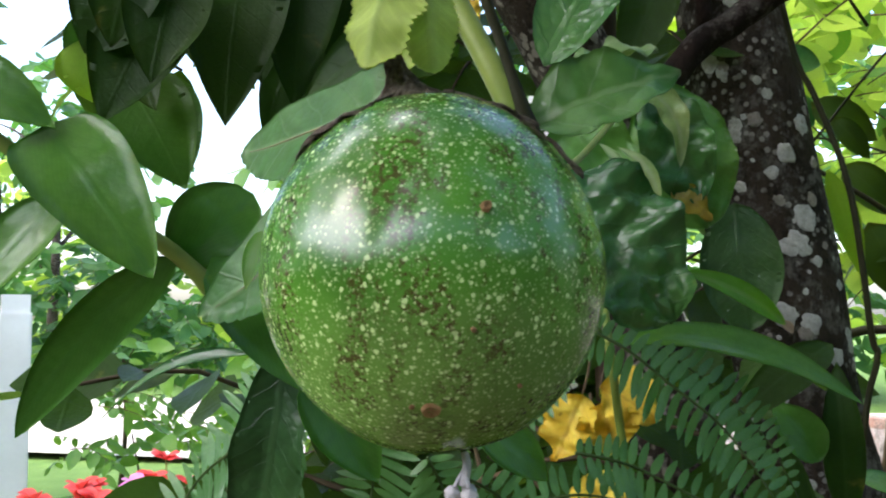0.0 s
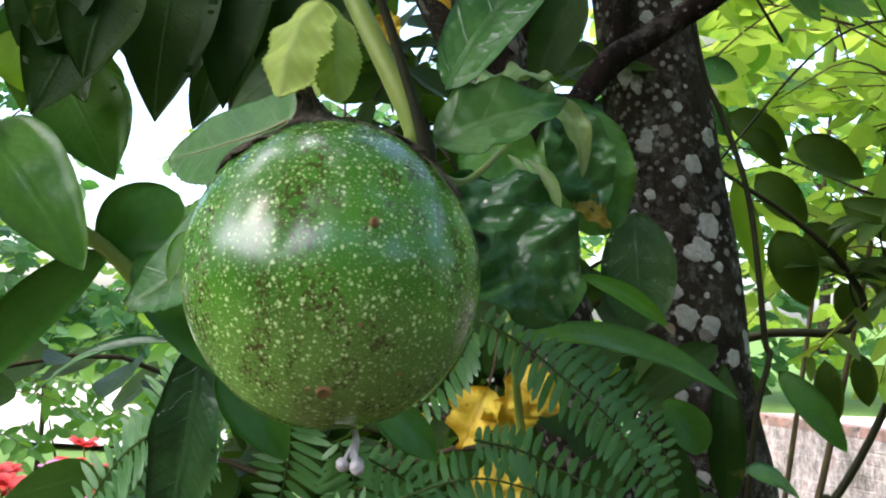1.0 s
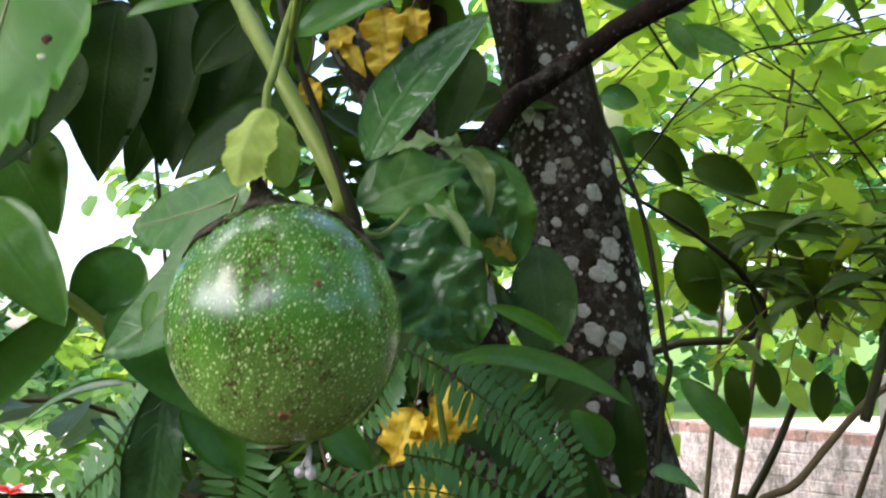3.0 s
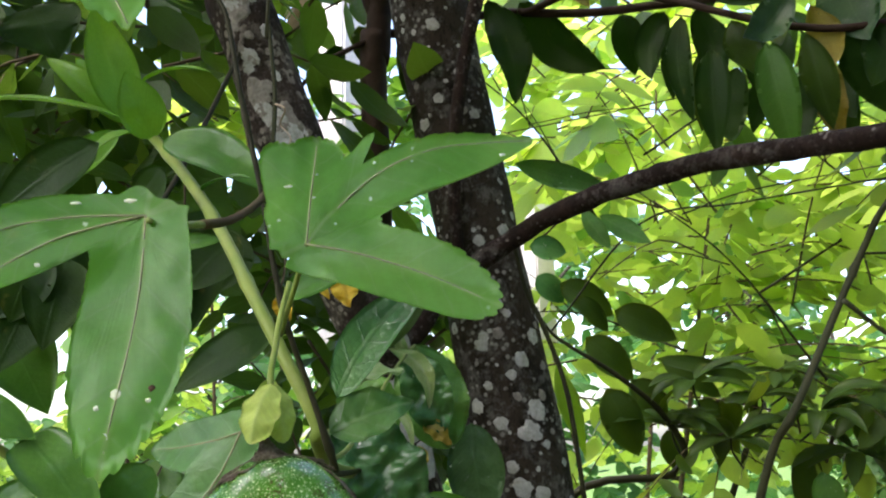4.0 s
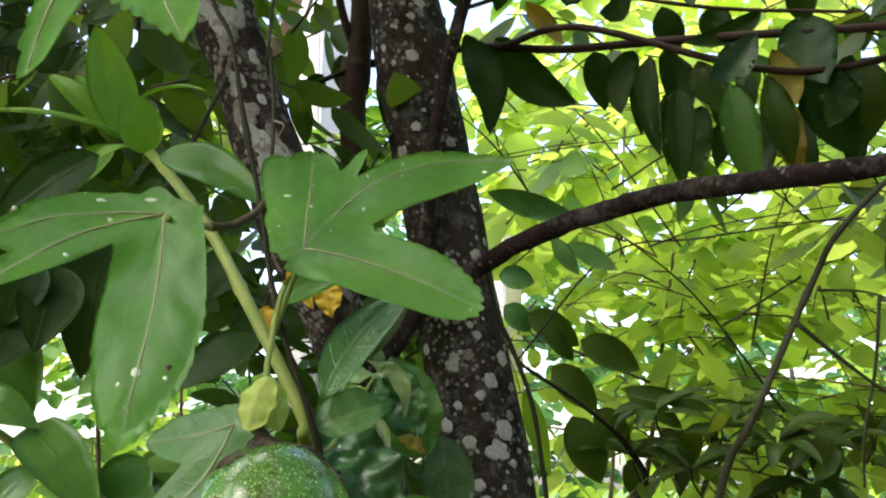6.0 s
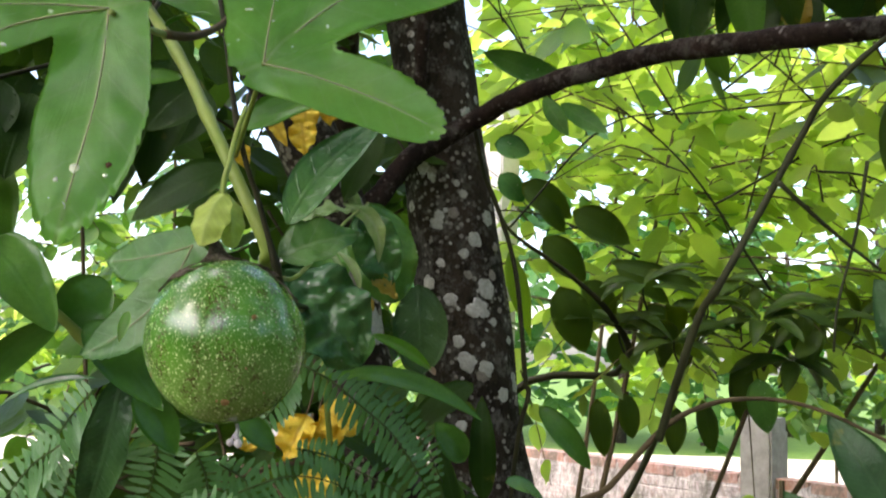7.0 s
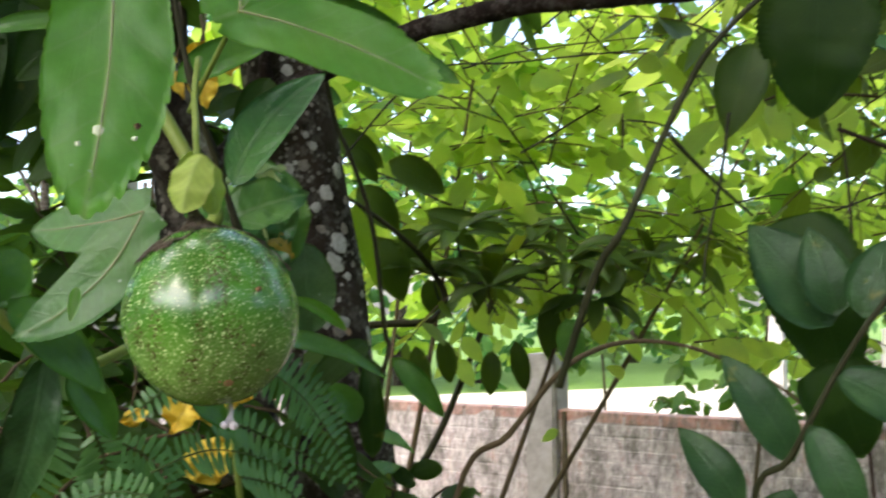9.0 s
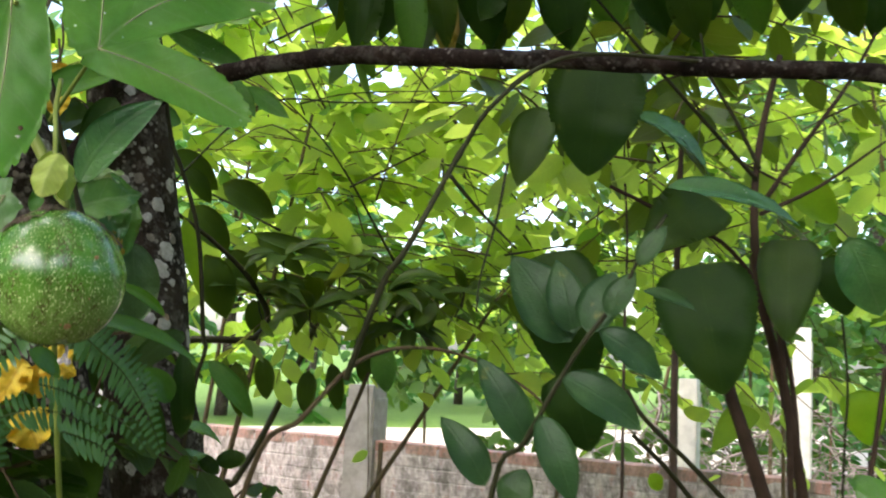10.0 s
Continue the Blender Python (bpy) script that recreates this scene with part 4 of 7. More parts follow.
for near, r, stretch in (((-0.0520, -0.1000, 1.6440), 0.0011, 2.6), ((-0.0670, -0.1150, 1.6480), 0.0010, 2.2), ((-0.1030, -0.1150, 1.6340), 0.0012, 1.4), ((-0.0810, -0.1150, 1.6160), 0.0013, 1.0), ((-0.0470, -0.1150, 1.5650), 0.0020, 1.0), ((-0.0570, -0.1150, 1.5610), 0.0011, 1.0), ((-0.0560, -0.1150, 1.5550), 0.0012, 1.0), ((-0.0510, -0.1150, 1.5500), 0.0017, 1.0), ((-0.0370, -0.1150, 1.5650), 0.0010, 1.0)):
    leaf_mark(leaf_left, near, r, M_MARK, "bleached_mark", stretch)
# small hole in the leaf, drawn as a dark blotch on the blade
leaf_mark(leaf_left, (-0.0360, -0.1150, 1.5670), 0.0014, M_ROT, "brown_spot")
for near, r, stretch in (((-0.0060, 0.0000, 1.6780), 0.0008, 3.0), ((0.0080, 0.0000, 1.6690), 0.0007, 1.4), ((0.0100, 0.0000, 1.6840), 0.0006, 1.2), ((0.0200, 0.0000, 1.6500), 0.0006, 1.8), ((0.0370, 0.0000, 1.6900), 0.0008, 1.0), ((0.1030, 0.0000, 1.6990), 0.0011, 1.6), ((0.0640, 0.0000, 1.6260), 0.0009, 1.0), ((0.0540, 0.0000, 1.6350), 0.0006, 1.2), ((0.0880, 0.0000, 1.6190), 0.0009, 1.0)):
    leaf_mark(leaf_right, near, r, M_MARK, "bleached_mark", stretch)
leaf_mark(leaf_right, (0.0320, 0.0000, 1.6550), 0.0007, M_ROT, "brown_spot")
for near, r, m in (((-0.0090, -0.2450, 1.6710), 0.0016, M_ROT), ((-0.0080, -0.2450, 1.6550), 0.0014, M_ROT), ((-0.0310, -0.2450, 1.6790), 0.0010, M_ROT), ((-0.0270, -0.2450, 1.6650), 0.0011, M_MARK)):
    leaf_mark(leaf_top, near, r, m, "brown_spot" if m is M_ROT else "pale_spot")
own_leaf(vine, (0.0510, -0.1500, 1.7596), (0.0489, -0.1600, 1.7247), 0.0138, M_PASSION, shape="ovate")
own_leaf(vine, (-0.0685, 0.0500, 1.5163), (-0.0713, 0.0450, 1.4990), 0.0059, M_PASSION, shape="ovate")
own_leaf(vine, (0.0090, 0.1000, 1.5740), (0.0650, 0.1220, 1.6460), 0.0300, M_BLUE, shape="lance", fold=0.22, bend=-0.04, side_bend=0.10, ns=24, nv=4, crinkle=0.03, label="long bluish leaf with insect marks")
own_leaf(vine, (0.0050, 0.0980, 1.5540), (0.0530, 0.1080, 1.5710), 0.0325, M_BITTEN, shape="ovate", fold=0.25, bend=0.06, wave=0.05, serr=0.03, ns=28, nv=5, crinkle=0.05, label="broad dull leaf with pale insect marks")
# sheen above the broad leaf, put into a pale-coloured scrap
own_leaf(vine, (0.0070, 0.1600, 1.5810), (0.0460, 0.1600, 1.5930), 0.0187, M_CURL, face=(0.1, -0.6, 1), shape="ellip", fold=0.3, bend=0.1, wave=0.12, ns=24, nv=4, crinkle=0.10, label="pale leaf scrap standing in for a white sheen")
own_leaf(vine, (0.0460, 0.3900, 1.6340), (0.0740, 0.3900, 1.5440), 0.0629, M_PASSION2, shape="round", fold=-0.5, bend=0.16, wave=0.05, ns=30, nv=6, serr=0.02, crinkle=0.06, label="cupped leaf with a yellow-green rim")
own_leaf(vine, (0.0400, 0.3750, 1.6270), (0.0690, 0.3750, 1.5560), 0.0425, M_BLUE, shape="round", fold=0.45, bend=0.12, wave=0.10, ns=34, nv=6, crinkle=0.14, twist=0.4, label="crinkled ribbed leaf")
own_leaf(vine, (0.0250, 0.3600, 1.6280), (0.0580, 0.3600, 1.5770), 0.0161, M_CURL, shape="lance", fold=0.6, bend=0.12, side_bend=0.2, wave=0.15, ns=26, nv=4, crinkle=0.14, label="pale folded leaf edge")
own_leaf(vine, (0.0250, 0.3650, 1.6440), (0.0410, 0.3650, 1.6230), 0.0115, M_CURL, shape="lance", fold=0.5, wave=0.2, twist=0.8, ns=20, nv=3, crinkle=0.1, label="pale curled leaf scrap")
own_leaf(vine, (0.0520, 0.3720, 1.5670), (0.0760, 0.3720, 1.5470), 0.0154, M_AGING, shape="ovate", fold=0.4, wave=0.2, ns=20, nv=3, crinkle=0.14, label="yellowing leaf scrap")
own_leaf(vine, (0.0250, 0.3000, 1.5800), (0.0450, 0.3000, 1.5400), 0.0075, M_CURL, shape="narrow", fold=0.5, twist=0.6, side_bend=0.16, ns=22, nv=2, label="thin pale twisted leaf")
own_leaf(vine, (0.0150, 0.3100, 1.5840), (0.0350, 0.3100, 1.5600), 0.0053, M_CURL, shape="narrow", fold=0.5, twist=1.2, ns=18, nv=2, label="thin pale twisted leaf")
own_leaf(vine, (-0.0130, 0.2500, 1.5590), (0.0520, 0.2500, 1.4890), 0.0679, M_BLUE, shape="round", wave=0.11, fold=0.32, bend=0.07, ns=36, nv=8, crinkle=0.12, label="insect-bitten broad dark leaf")
own_leaf(vine, (-0.0060, 0.3300, 1.6050), (0.0300, 0.3300, 1.5420), 0.0480, M_PASSION2, shape="ovate", wave=0.08, fold=0.2, bend=0.05, ns=24, nv=5, crinkle=0.08, label="dull leaf in the shade")
own_leaf(vine, (0.0570, 0.3300, 1.5420), (0.0310, 0.3300, 1.5240), 0.0192, M_AGING, shape="ovate", wave=0.18, fold=0.4, ns=20, nv=4, crinkle=0.14, label="small yellowing leaf")
own_leaf(vine, (0.0950, 0.4600, 1.5670), (0.1020, 0.4600, 1.4810), 0.0531, M_MOTTLE, shape="round", bend=0.05, fold=0.15, ns=20, nv=4, crinkle=0.04, label="dark leaf in the shade")
own_leaf(vine, (0.0530, 0.3400, 1.6930), (0.0270, 0.3400, 1.6260), 0.0324, M_DARK, shape="ovate", fold=0.2, bend=0.04, ns=18, nv=4, crinkle=0.04, label="dark leaf behind the vine")
own_leaf(vine, (0.0574, 0.2600, 1.5123), (0.1055, 0.2850, 1.4872), 0.0110, M_PASSION, shape="lance", fold=0.5, twist=0.8, ns=20)
own_leaf(vine, (0.1030, 0.2840, 1.4890), (0.1090, 0.2870, 1.4835), 0.0050, M_DRYLEAF, shape="lance", fold=0.5, label="dry brown leaf tip")
own_tube("petiole", [(0.0460, 0.3900, 1.6340), (0.0300, 0.3000, 1.6020), (0.0130, 0.1600, 1.5500), (0.0090, 0.0750, 1.5390)], 0.0012, 0.0016, M_STEM, vine, "", 16, 6)
own_tube("petiole", [(-0.0130, 0.2500, 1.5590), (-0.0030, 0.1600, 1.5500), (0.0090, 0.0700, 1.5410)], 0.0013, 0.0016, M_STEM, vine, "", 12, 6)

# ---- glossy broad-leaved shrub ----
shrub = thing("glossy_shrub", "leafy shrub with smooth thick green canes and glossy leaves", "shrub", at=(0.0162, 0.7200, 1.5379))
own_tube("cane", [(-0.2040, 0.3000, 1.8330), (-0.1830, 0.2900, 1.8170), (-0.1490, 0.2550, 1.7850), (-0.1190, 0.2200, 1.7500), (-0.0890, 0.1800, 1.7110), (-0.0660, 0.1500, 1.6760), (-0.0460, 0.1200, 1.6420), (-0.0280, 0.1000, 1.6110), (-0.0020, 0.0900, 1.5610), (-0.0024, 0.1000, 1.5501), (-0.0005, 0.1700, 1.5331), (0.0110, 0.3400, 1.5269), (0.0164, 0.5500, 1.5346), (0.0162, 0.7200, 1.5379)], 0.0040, 0.0042, M_STEM, shrub, "thick pale green cane", 80, 12, 0.05, 2, ((0.10, 0.25), (0.2, 0.25), (0.33, 0.2), (0.45, 0.25)))
own_tube("cane", [(-0.2055, 0.0600, 1.5745), (-0.1715, 0.0700, 1.5496), (-0.1546, 0.0850, 1.5352), (-0.1246, 0.1000, 1.5150), (-0.1039, 0.1100, 1.4937), (-0.0873, 0.1300, 1.4763), (-0.0716, 0.2000, 1.4707), (-0.0412, 0.3000, 1.4856), (-0.0105, 0.5000, 1.5086), (0.0194, 0.7200, 1.5204)], 0.0026, 0.0038, M_STEM, shrub, "green cane", 50, 10, 0.05, 5, ((0.25, 0.3), (0.4, 0.3)))
own_leaf(shrub, (-0.1593, 0.0750, 1.5557), (-0.1154, 0.0720, 1.5035), 0.0365, M_GLOSS, shape="heart", fold=0.12, bend=0.1, ns=20)
own_leaf(shrub, (-0.1931, 0.0600, 1.5721), (-0.1510, 0.0700, 1.5539), 0.0253, M_GLOSS, shape="ovate", fold=0.2, bend=0.12)
own_leaf(shrub, (-0.1551, 0.0850, 1.5328), (-0.1904, 0.0800, 1.4930), 0.0224, M_GLOSS, shape="ovate", fold=0.1)
own_leaf(shrub, (-0.1220, 0.1000, 1.5126), (-0.1912, 0.1100, 1.4454), 0.0215, M_GLOSS, face=(0.35, -1, -0.55), shape="lance", fold=0.2, bend=-0.03, side_bend=-0.05, ns=20)
own_leaf(shrub, (-0.1255, 0.1050, 1.5092), (-0.1015, 0.1200, 1.5366), 0.0330, M_GLOSS, face=(0.2, -1, -0.2), shape="round", fold=0.15, ns=18)
own_leaf(shrub, (-0.1059, 0.0950, 1.5113), (-0.0581, 0.1000, 1.4599), 0.0300, M_GLOSS, shape="ovate", fold=0.1, bend=0.05)
own_leaf(shrub, (-0.0793, 0.1150, 1.4687), (-0.0538, 0.1250, 1.4316), 0.0245, M_GLOSS, shape="ovate", fold=0.45, bend=0.05)
own_leaf(shrub, (-0.0914, 0.1300, 1.4801), (-0.1180, 0.1600, 1.3850), 0.0290, M_MOTTLE, shape="lance", fold=0.3, wave=0.07, ns=26, nv=4, crinkle=0.05, side_bend=0.04)
own_leaf(shrub, (-0.1132, 0.1500, 1.4762), (-0.1861, 0.1600, 1.4478), 0.0065, M_BLUE, shape="narrow", bend=0.02, side_bend=-0.12, fold=0.5, twist=0.8)
own_leaf(shrub, (-0.0136, 0.1000, 1.4560), (0.0084, 0.1100, 1.4370), 0.0170, M_GLOSS, shape="ovate", fold=0.2)
own_leaf(shrub, (-0.1099, 0.2000, 1.4242), (-0.1288, 0.2000, 1.3868), 0.0101, M_BLUE, shape="lance", fold=0.3)
own_leaf(shrub, (-0.1740, 0.2700, 1.8060), (-0.1990, 0.2500, 1.8940), 0.0370, M_FRESH, shape="ellip", fold=0.25, bend=-0.05, ns=18, nv=4)
own_leaf(shrub, (-0.1480, 0.2500, 1.7820), (-0.1650, 0.2300, 1.8300), 0.0352, M_FRESH, shape="ovate", fold=0.2, bend=0.06, ns=18, nv=4)
own_leaf(shrub, (-0.1560, 0.2400, 1.8240), (-0.0980, 0.2200, 1.8240), 0.0130, M_FRESH, face=(0, -0.5, 1), shape="lance", fold=0.3, ns=18, nv=4)
own_leaf(shrub, (-0.1850, 0.2800, 1.8120), (-0.3000, 0.2600, 1.8210), 0.0183, M_FRESH, face=(0, -0.5, 1), shape="lance", fold=0.35, bend=0.05, ns=18, nv=4)
own_leaf(shrub, (-0.1850, 0.3000, 1.8130), (-0.2460, 0.2800, 1.8630), 0.0234, M_FRESH, shape="lance", fold=0.3, ns=18, nv=4)
own_leaf(shrub, (-0.1910, 0.3000, 1.8060), (-0.2670, 0.2800, 1.7360), 0.0300, M_FRESH, face=(0.1, -1, 0.2), shape="lance", fold=0.25, side_bend=0.06, ns=18, nv=4)
own_leaf(shrub, (-0.1700, 0.2800, 1.7980), (-0.2000, 0.2600, 1.7740), 0.0183, M_FRESH, face=(0, -0.6, 1), shape="ellip", fold=0.3, ns=18, nv=4)
own_leaf(shrub, (-0.1280, 0.2100, 1.7680), (-0.0420, 0.1900, 1.7200), 0.0350, M_GLOSS, shape="ovate", fold=0.2, bend=0.08, side_bend=0.05, ns=18, nv=4)
own_leaf(shrub, (-0.0950, 0.1900, 1.7240), (-0.0570, 0.1700, 1.7270), 0.0146, M_GLOSS, face=(0, -0.5, 1), shape="ovate", fold=0.2, ns=18, nv=4)
own_leaf(shrub, (-0.1980, 0.3100, 1.8250), (-0.2260, 0.2900, 1.8670), 0.0209, M_FRESH, shape="lance", fold=0.3, ns=18, nv=4)
own_leaf(shrub, (-0.1712, 0.2000, 1.7637), (-0.2539, 0.2200, 1.7097), 0.0396, M_DARK, shape="ovate", fold=0.2)
own_leaf(shrub, (-0.1126, 0.1600, 1.7325), (-0.1358, 0.1800, 1.7078), 0.0235, M_DARK, shape="ovate")
own_leaf(shrub, (-0.0222, 0.1000, 1.6319), (0.0347, 0.1200, 1.6626), 0.0223, M_GLOSS, shape="ovate", fold=0.3)
own_leaf(shrub, (-0.0912, 0.3000, 1.7163), (-0.1338, 0.3000, 1.6718), 0.0433, M_DARK, shape="ovate")
own_leaf(shrub, (-0.0824, 0.2000, 1.6909), (-0.1411, 0.2000, 1.6790), 0.0141, M_GLOSS, shape="lance", fold=0.3)
own_leaf(shrub, (-0.0453, 0.2000, 1.6269), (-0.1126, 0.2000, 1.5853), 0.0313, M_DARK, shape="ovate", fold=0.1)

# ---- dark leaves hanging from above ----
overhang = thing("overhanging_branch", "drooping branch with large dark leaves", "branch", at=(-0.14, 0.42, 1.95))
own_tube("twig", [(-0.1499, 0.6300, 2.0379), (-0.1911, 0.4200, 1.7725), (-0.2244, 0.3800, 1.7521), (-0.2817, 0.3400, 1.7189), (-0.3323, 0.3200, 1.6977)], 0.0028, 0.0016, M_VINE, overhang, "", 24, 8, 0.1)
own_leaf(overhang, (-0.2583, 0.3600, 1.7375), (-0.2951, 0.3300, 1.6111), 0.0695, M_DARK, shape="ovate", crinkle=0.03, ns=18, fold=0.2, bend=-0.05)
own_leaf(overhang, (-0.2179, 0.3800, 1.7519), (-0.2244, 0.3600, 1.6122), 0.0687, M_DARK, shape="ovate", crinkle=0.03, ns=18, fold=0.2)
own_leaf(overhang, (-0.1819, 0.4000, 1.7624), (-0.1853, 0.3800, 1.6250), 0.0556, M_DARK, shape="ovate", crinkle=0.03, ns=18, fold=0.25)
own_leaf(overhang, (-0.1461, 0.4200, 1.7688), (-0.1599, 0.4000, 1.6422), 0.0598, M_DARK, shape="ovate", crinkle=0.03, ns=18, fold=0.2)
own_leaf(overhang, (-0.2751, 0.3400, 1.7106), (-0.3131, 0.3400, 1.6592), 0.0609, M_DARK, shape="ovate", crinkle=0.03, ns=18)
own_leaf(overhang, (-0.3521, 0.4500, 1.6785), (-0.2962, 0.4500, 1.5845), 0.0680, M_MID, shape="ovate", fold=0.15, ns=18)
own_leaf(overhang, (-0.4283, 0.5000, 1.7170), (-0.3624, 0.5000, 1.6511), 0.0628, M_BRIGHT, shape="ovate", crinkle=0.03, ns=18)
own_leaf(overhang, (-0.1438, 0.5000, 1.7697), (-0.1666, 0.5000, 1.6975), 0.0736, M_DARK, shape="ovate", crinkle=0.03, ns=18)
own_leaf(overhang, (-0.2510, 0.3000, 1.7096), (-0.2706, 0.3000, 1.6499), 0.0449, M_DARK, shape="ovate", crinkle=0.03, ns=18, fold=0.2)
own_leaf(overhang, (-0.2348, 0.3200, 1.7041), (-0.2442, 0.3000, 1.6272), 0.0519, M_DARK, shape="ovate", crinkle=0.03, ns=18, fold=0.2)
own_leaf(overhang, (-0.3150, 0.4000, 1.9656), (-0.2838, 0.4000, 1.9130), 0.0765, M_DARK, shape="ovate", crinkle=0.03, ns=18)
own_leaf(overhang, (-0.2801, 0.3000, 1.7814), (-0.2941, 0.3000, 1.7334), 0.0524, M_DARK, shape="ovate", crinkle=0.03, ns=18)
own_leaf(overhang, (-0.3530, 0.4200, 1.7360), (-0.3060, 0.4200, 1.6380), 0.0494, M_OLIVE, shape="ovate", fold=0.2, bend=-0.04, ns=18, nv=4, crinkle=0.04, twist=0.3)
own_leaf(overhang, (-0.2590, 0.4600, 1.7610), (-0.2420, 0.4600, 1.6640), 0.0413, M_DARK, shape="ellip", fold=0.2, bend=-0.04, ns=18, nv=4, crinkle=0.04, twist=-0.4)
own_leaf(overhang, (-0.1890, 0.4500, 1.7470), (-0.2000, 0.4500, 1.6320), 0.0429, M_DARK, shape="ovate", fold=0.2, bend=-0.04, ns=18, nv=4, crinkle=0.04, twist=0.3)
own_leaf(overhang, (-0.3220, 0.5000, 1.7720), (-0.3120, 0.5000, 1.6880), 0.0411, M_OLIVE, shape="ellip", fold=0.2, bend=-0.04, ns=18, nv=4, crinkle=0.04, twist=-0.4)
own_leaf(overhang, (-0.4200, 0.5000, 1.7390), (-0.4120, 0.5000, 1.6800), 0.0320, M_MID, shape="ovate", fold=0.2, bend=-0.04, ns=18, nv=4, crinkle=0.04, twist=0.3)
own_leaf(overhang, (-0.1760, 0.5000, 1.7440), (-0.1840, 0.5000, 1.6630), 0.0366, M_OLIVE, shape="ellip", fold=0.2, bend=-0.04, ns=18, nv=4, crinkle=0.04, twist=-0.4)
own_leaf(overhang, (-0.3760, 0.5500, 1.7010), (-0.3420, 0.5500, 1.6150), 0.0510, M_MID, shape="ovate", fold=0.2, bend=-0.04, ns=18, nv=4, crinkle=0.04, twist=0.3)
own_leaf(overhang, (-0.2370, 0.5200, 1.7220), (-0.2650, 0.5200, 1.6370), 0.0328, M_DARK, shape="ellip", fold=0.2, bend=-0.04, ns=18, nv=4, crinkle=0.04, twist=-0.4)

# ---- yellowed leaves ----
def yellow(base, tip, w, seed, where):
    y = thing("yellow_leaf", "dying yellow leaf with brown blotches " + where, "leaf", "yellow leaves", at=base)
    own_leaf(y, base, tip, w, M_YELLOW, name="blade", shape="ovate", wave=0.2, fold=0.4, ns=24, nv=5, bend=0.1, seed=seed, crinkle=0.10, serr=0.05, twist=0.4)
    own_tube("stalk", [base, Vector(base) + Vector((0.004, 0.01, 0.02)), Vector(base) + Vector((0.002, 0.03, 0.05))], 0.0009, 0.0012, M_TWIG, y, "", 6, 6)


yellow((-0.0040, 0.2700, 1.7000), (-0.0000, 0.2700, 1.6710), 0.0296, 0, "by the vine")
yellow((0.0150, 0.2750, 1.7020), (0.0180, 0.2750, 1.6770), 0.0196, 1, "by the vine")
yellow((-0.0050, 0.2680, 1.6790), (-0.0000, 0.2680, 1.6510), 0.0219, 2, "by the vine")
yellow((-0.0210, 0.2700, 1.6880), (-0.0400, 0.2700, 1.6750), 0.0144, 3, "by the vine")
yellow((-0.0310, 0.2720, 1.6820), (-0.0150, 0.2720, 1.6580), 0.0110, 4, "by the vine")
yellow((-0.0600, 0.3000, 1.6650), (-0.0500, 0.3000, 1.6440), 0.0150, 5, "behind the stalk")
yellow((0.0070, 0.4300, 1.4450), (0.0450, 0.4300, 1.4250), 0.0371, 6, "among the ferns")
yellow((-0.0040, 0.4300, 1.4410), (-0.0210, 0.4300, 1.3970), 0.0350, 7, "among the ferns")
yellow((0.0090, 0.4300, 1.4360), (0.0150, 0.4300, 1.4030), 0.0397, 8, "among the ferns")
yellow((-0.0030, 0.4300, 1.3890), (0.0170, 0.4300, 1.3530), 0.0463, 9, "among the ferns")
yellow((-0.0570, 0.4300, 1.4200), (-0.0520, 0.4300, 1.4050), 0.0228, 10, "among the ferns")

# ---- ferns ----
def fern(pts, ln, wd, gap, seed, face, where):
    """A frond: a thin rachis with blunt leaflets in two close ranks."""
    rnd = random.Random(seed)
    f = thing("fern_frond", "green fern frond with many narrow leaflets " + where, "fern", "fern fronds", at=pts[0])
    line = smooth_line(pts, 60)
    own_tube("rachis", pts, 0.0009, 0.0004, M_RACHIS, f, "", 30, 6)
    face = Vector(face).normalized()
    n = int(sum((line[k + 1] - line[k]).length for k in range(60)) / gap)
    for i in range(n):
        t = 0.02 + 0.97 * i / n
        k = min(int(t * 60), 59)
        c = line[k].lerp(line[k + 1], t * 60 - k)
        d = (line[k + 1] - line[k]).normalized()
        env = min(1.0, 0.5 + t * 1.8) * (1 - t ** 3) ** 0.8 + 0.06
        for s in (-1, 1):
            side = face.cross(d).normalized() * s
            way = (side + d * 0.20 + face * rnd.uniform(-0.30, 0.02) + Vector((rnd.uniform(-.05, .05), rnd.uniform(-.05, .05), rnd.uniform(-.10, .02)))).normalized()
            l = ln * env * rnd.uniform(0.88, 1.06)
            own_leaf(f, c, c + way * l, wd * (0.6 + 0.4 * env), M_FROND, face=face + d * 0.35 + Vector((rnd.uniform(-.2, .2), 0, rnd.uniform(-.2, .2))), name="leaflet", shape="strap", ns=6, nv=1, bend=-0.06, fold=0.12, thick=0)


fern([(0.0040, 0.2850, 1.4880), (0.0280, 0.2930, 1.4750), (0.0500, 0.3020, 1.4570), (0.0740, 0.3100, 1.4370), (0.0910, 0.3180, 1.4150), (0.1080, 0.3270, 1.3870), (0.1220, 0.3350, 1.3540)], 0.024, 0.0052, 0.0066, 1, (0.25, -1, 0.55), "beside the fruit")
fern([(0.0040, 0.2750, 1.4240), (0.0200, 0.2850, 1.4200), (0.0350, 0.2950, 1.4140), (0.0590, 0.3050, 1.4010), (0.0840, 0.3150, 1.3870), (0.1070, 0.3250, 1.3600)], 0.019, 0.0048, 0.0074, 2, (0.15, -1, 0.6), "beside the fruit")
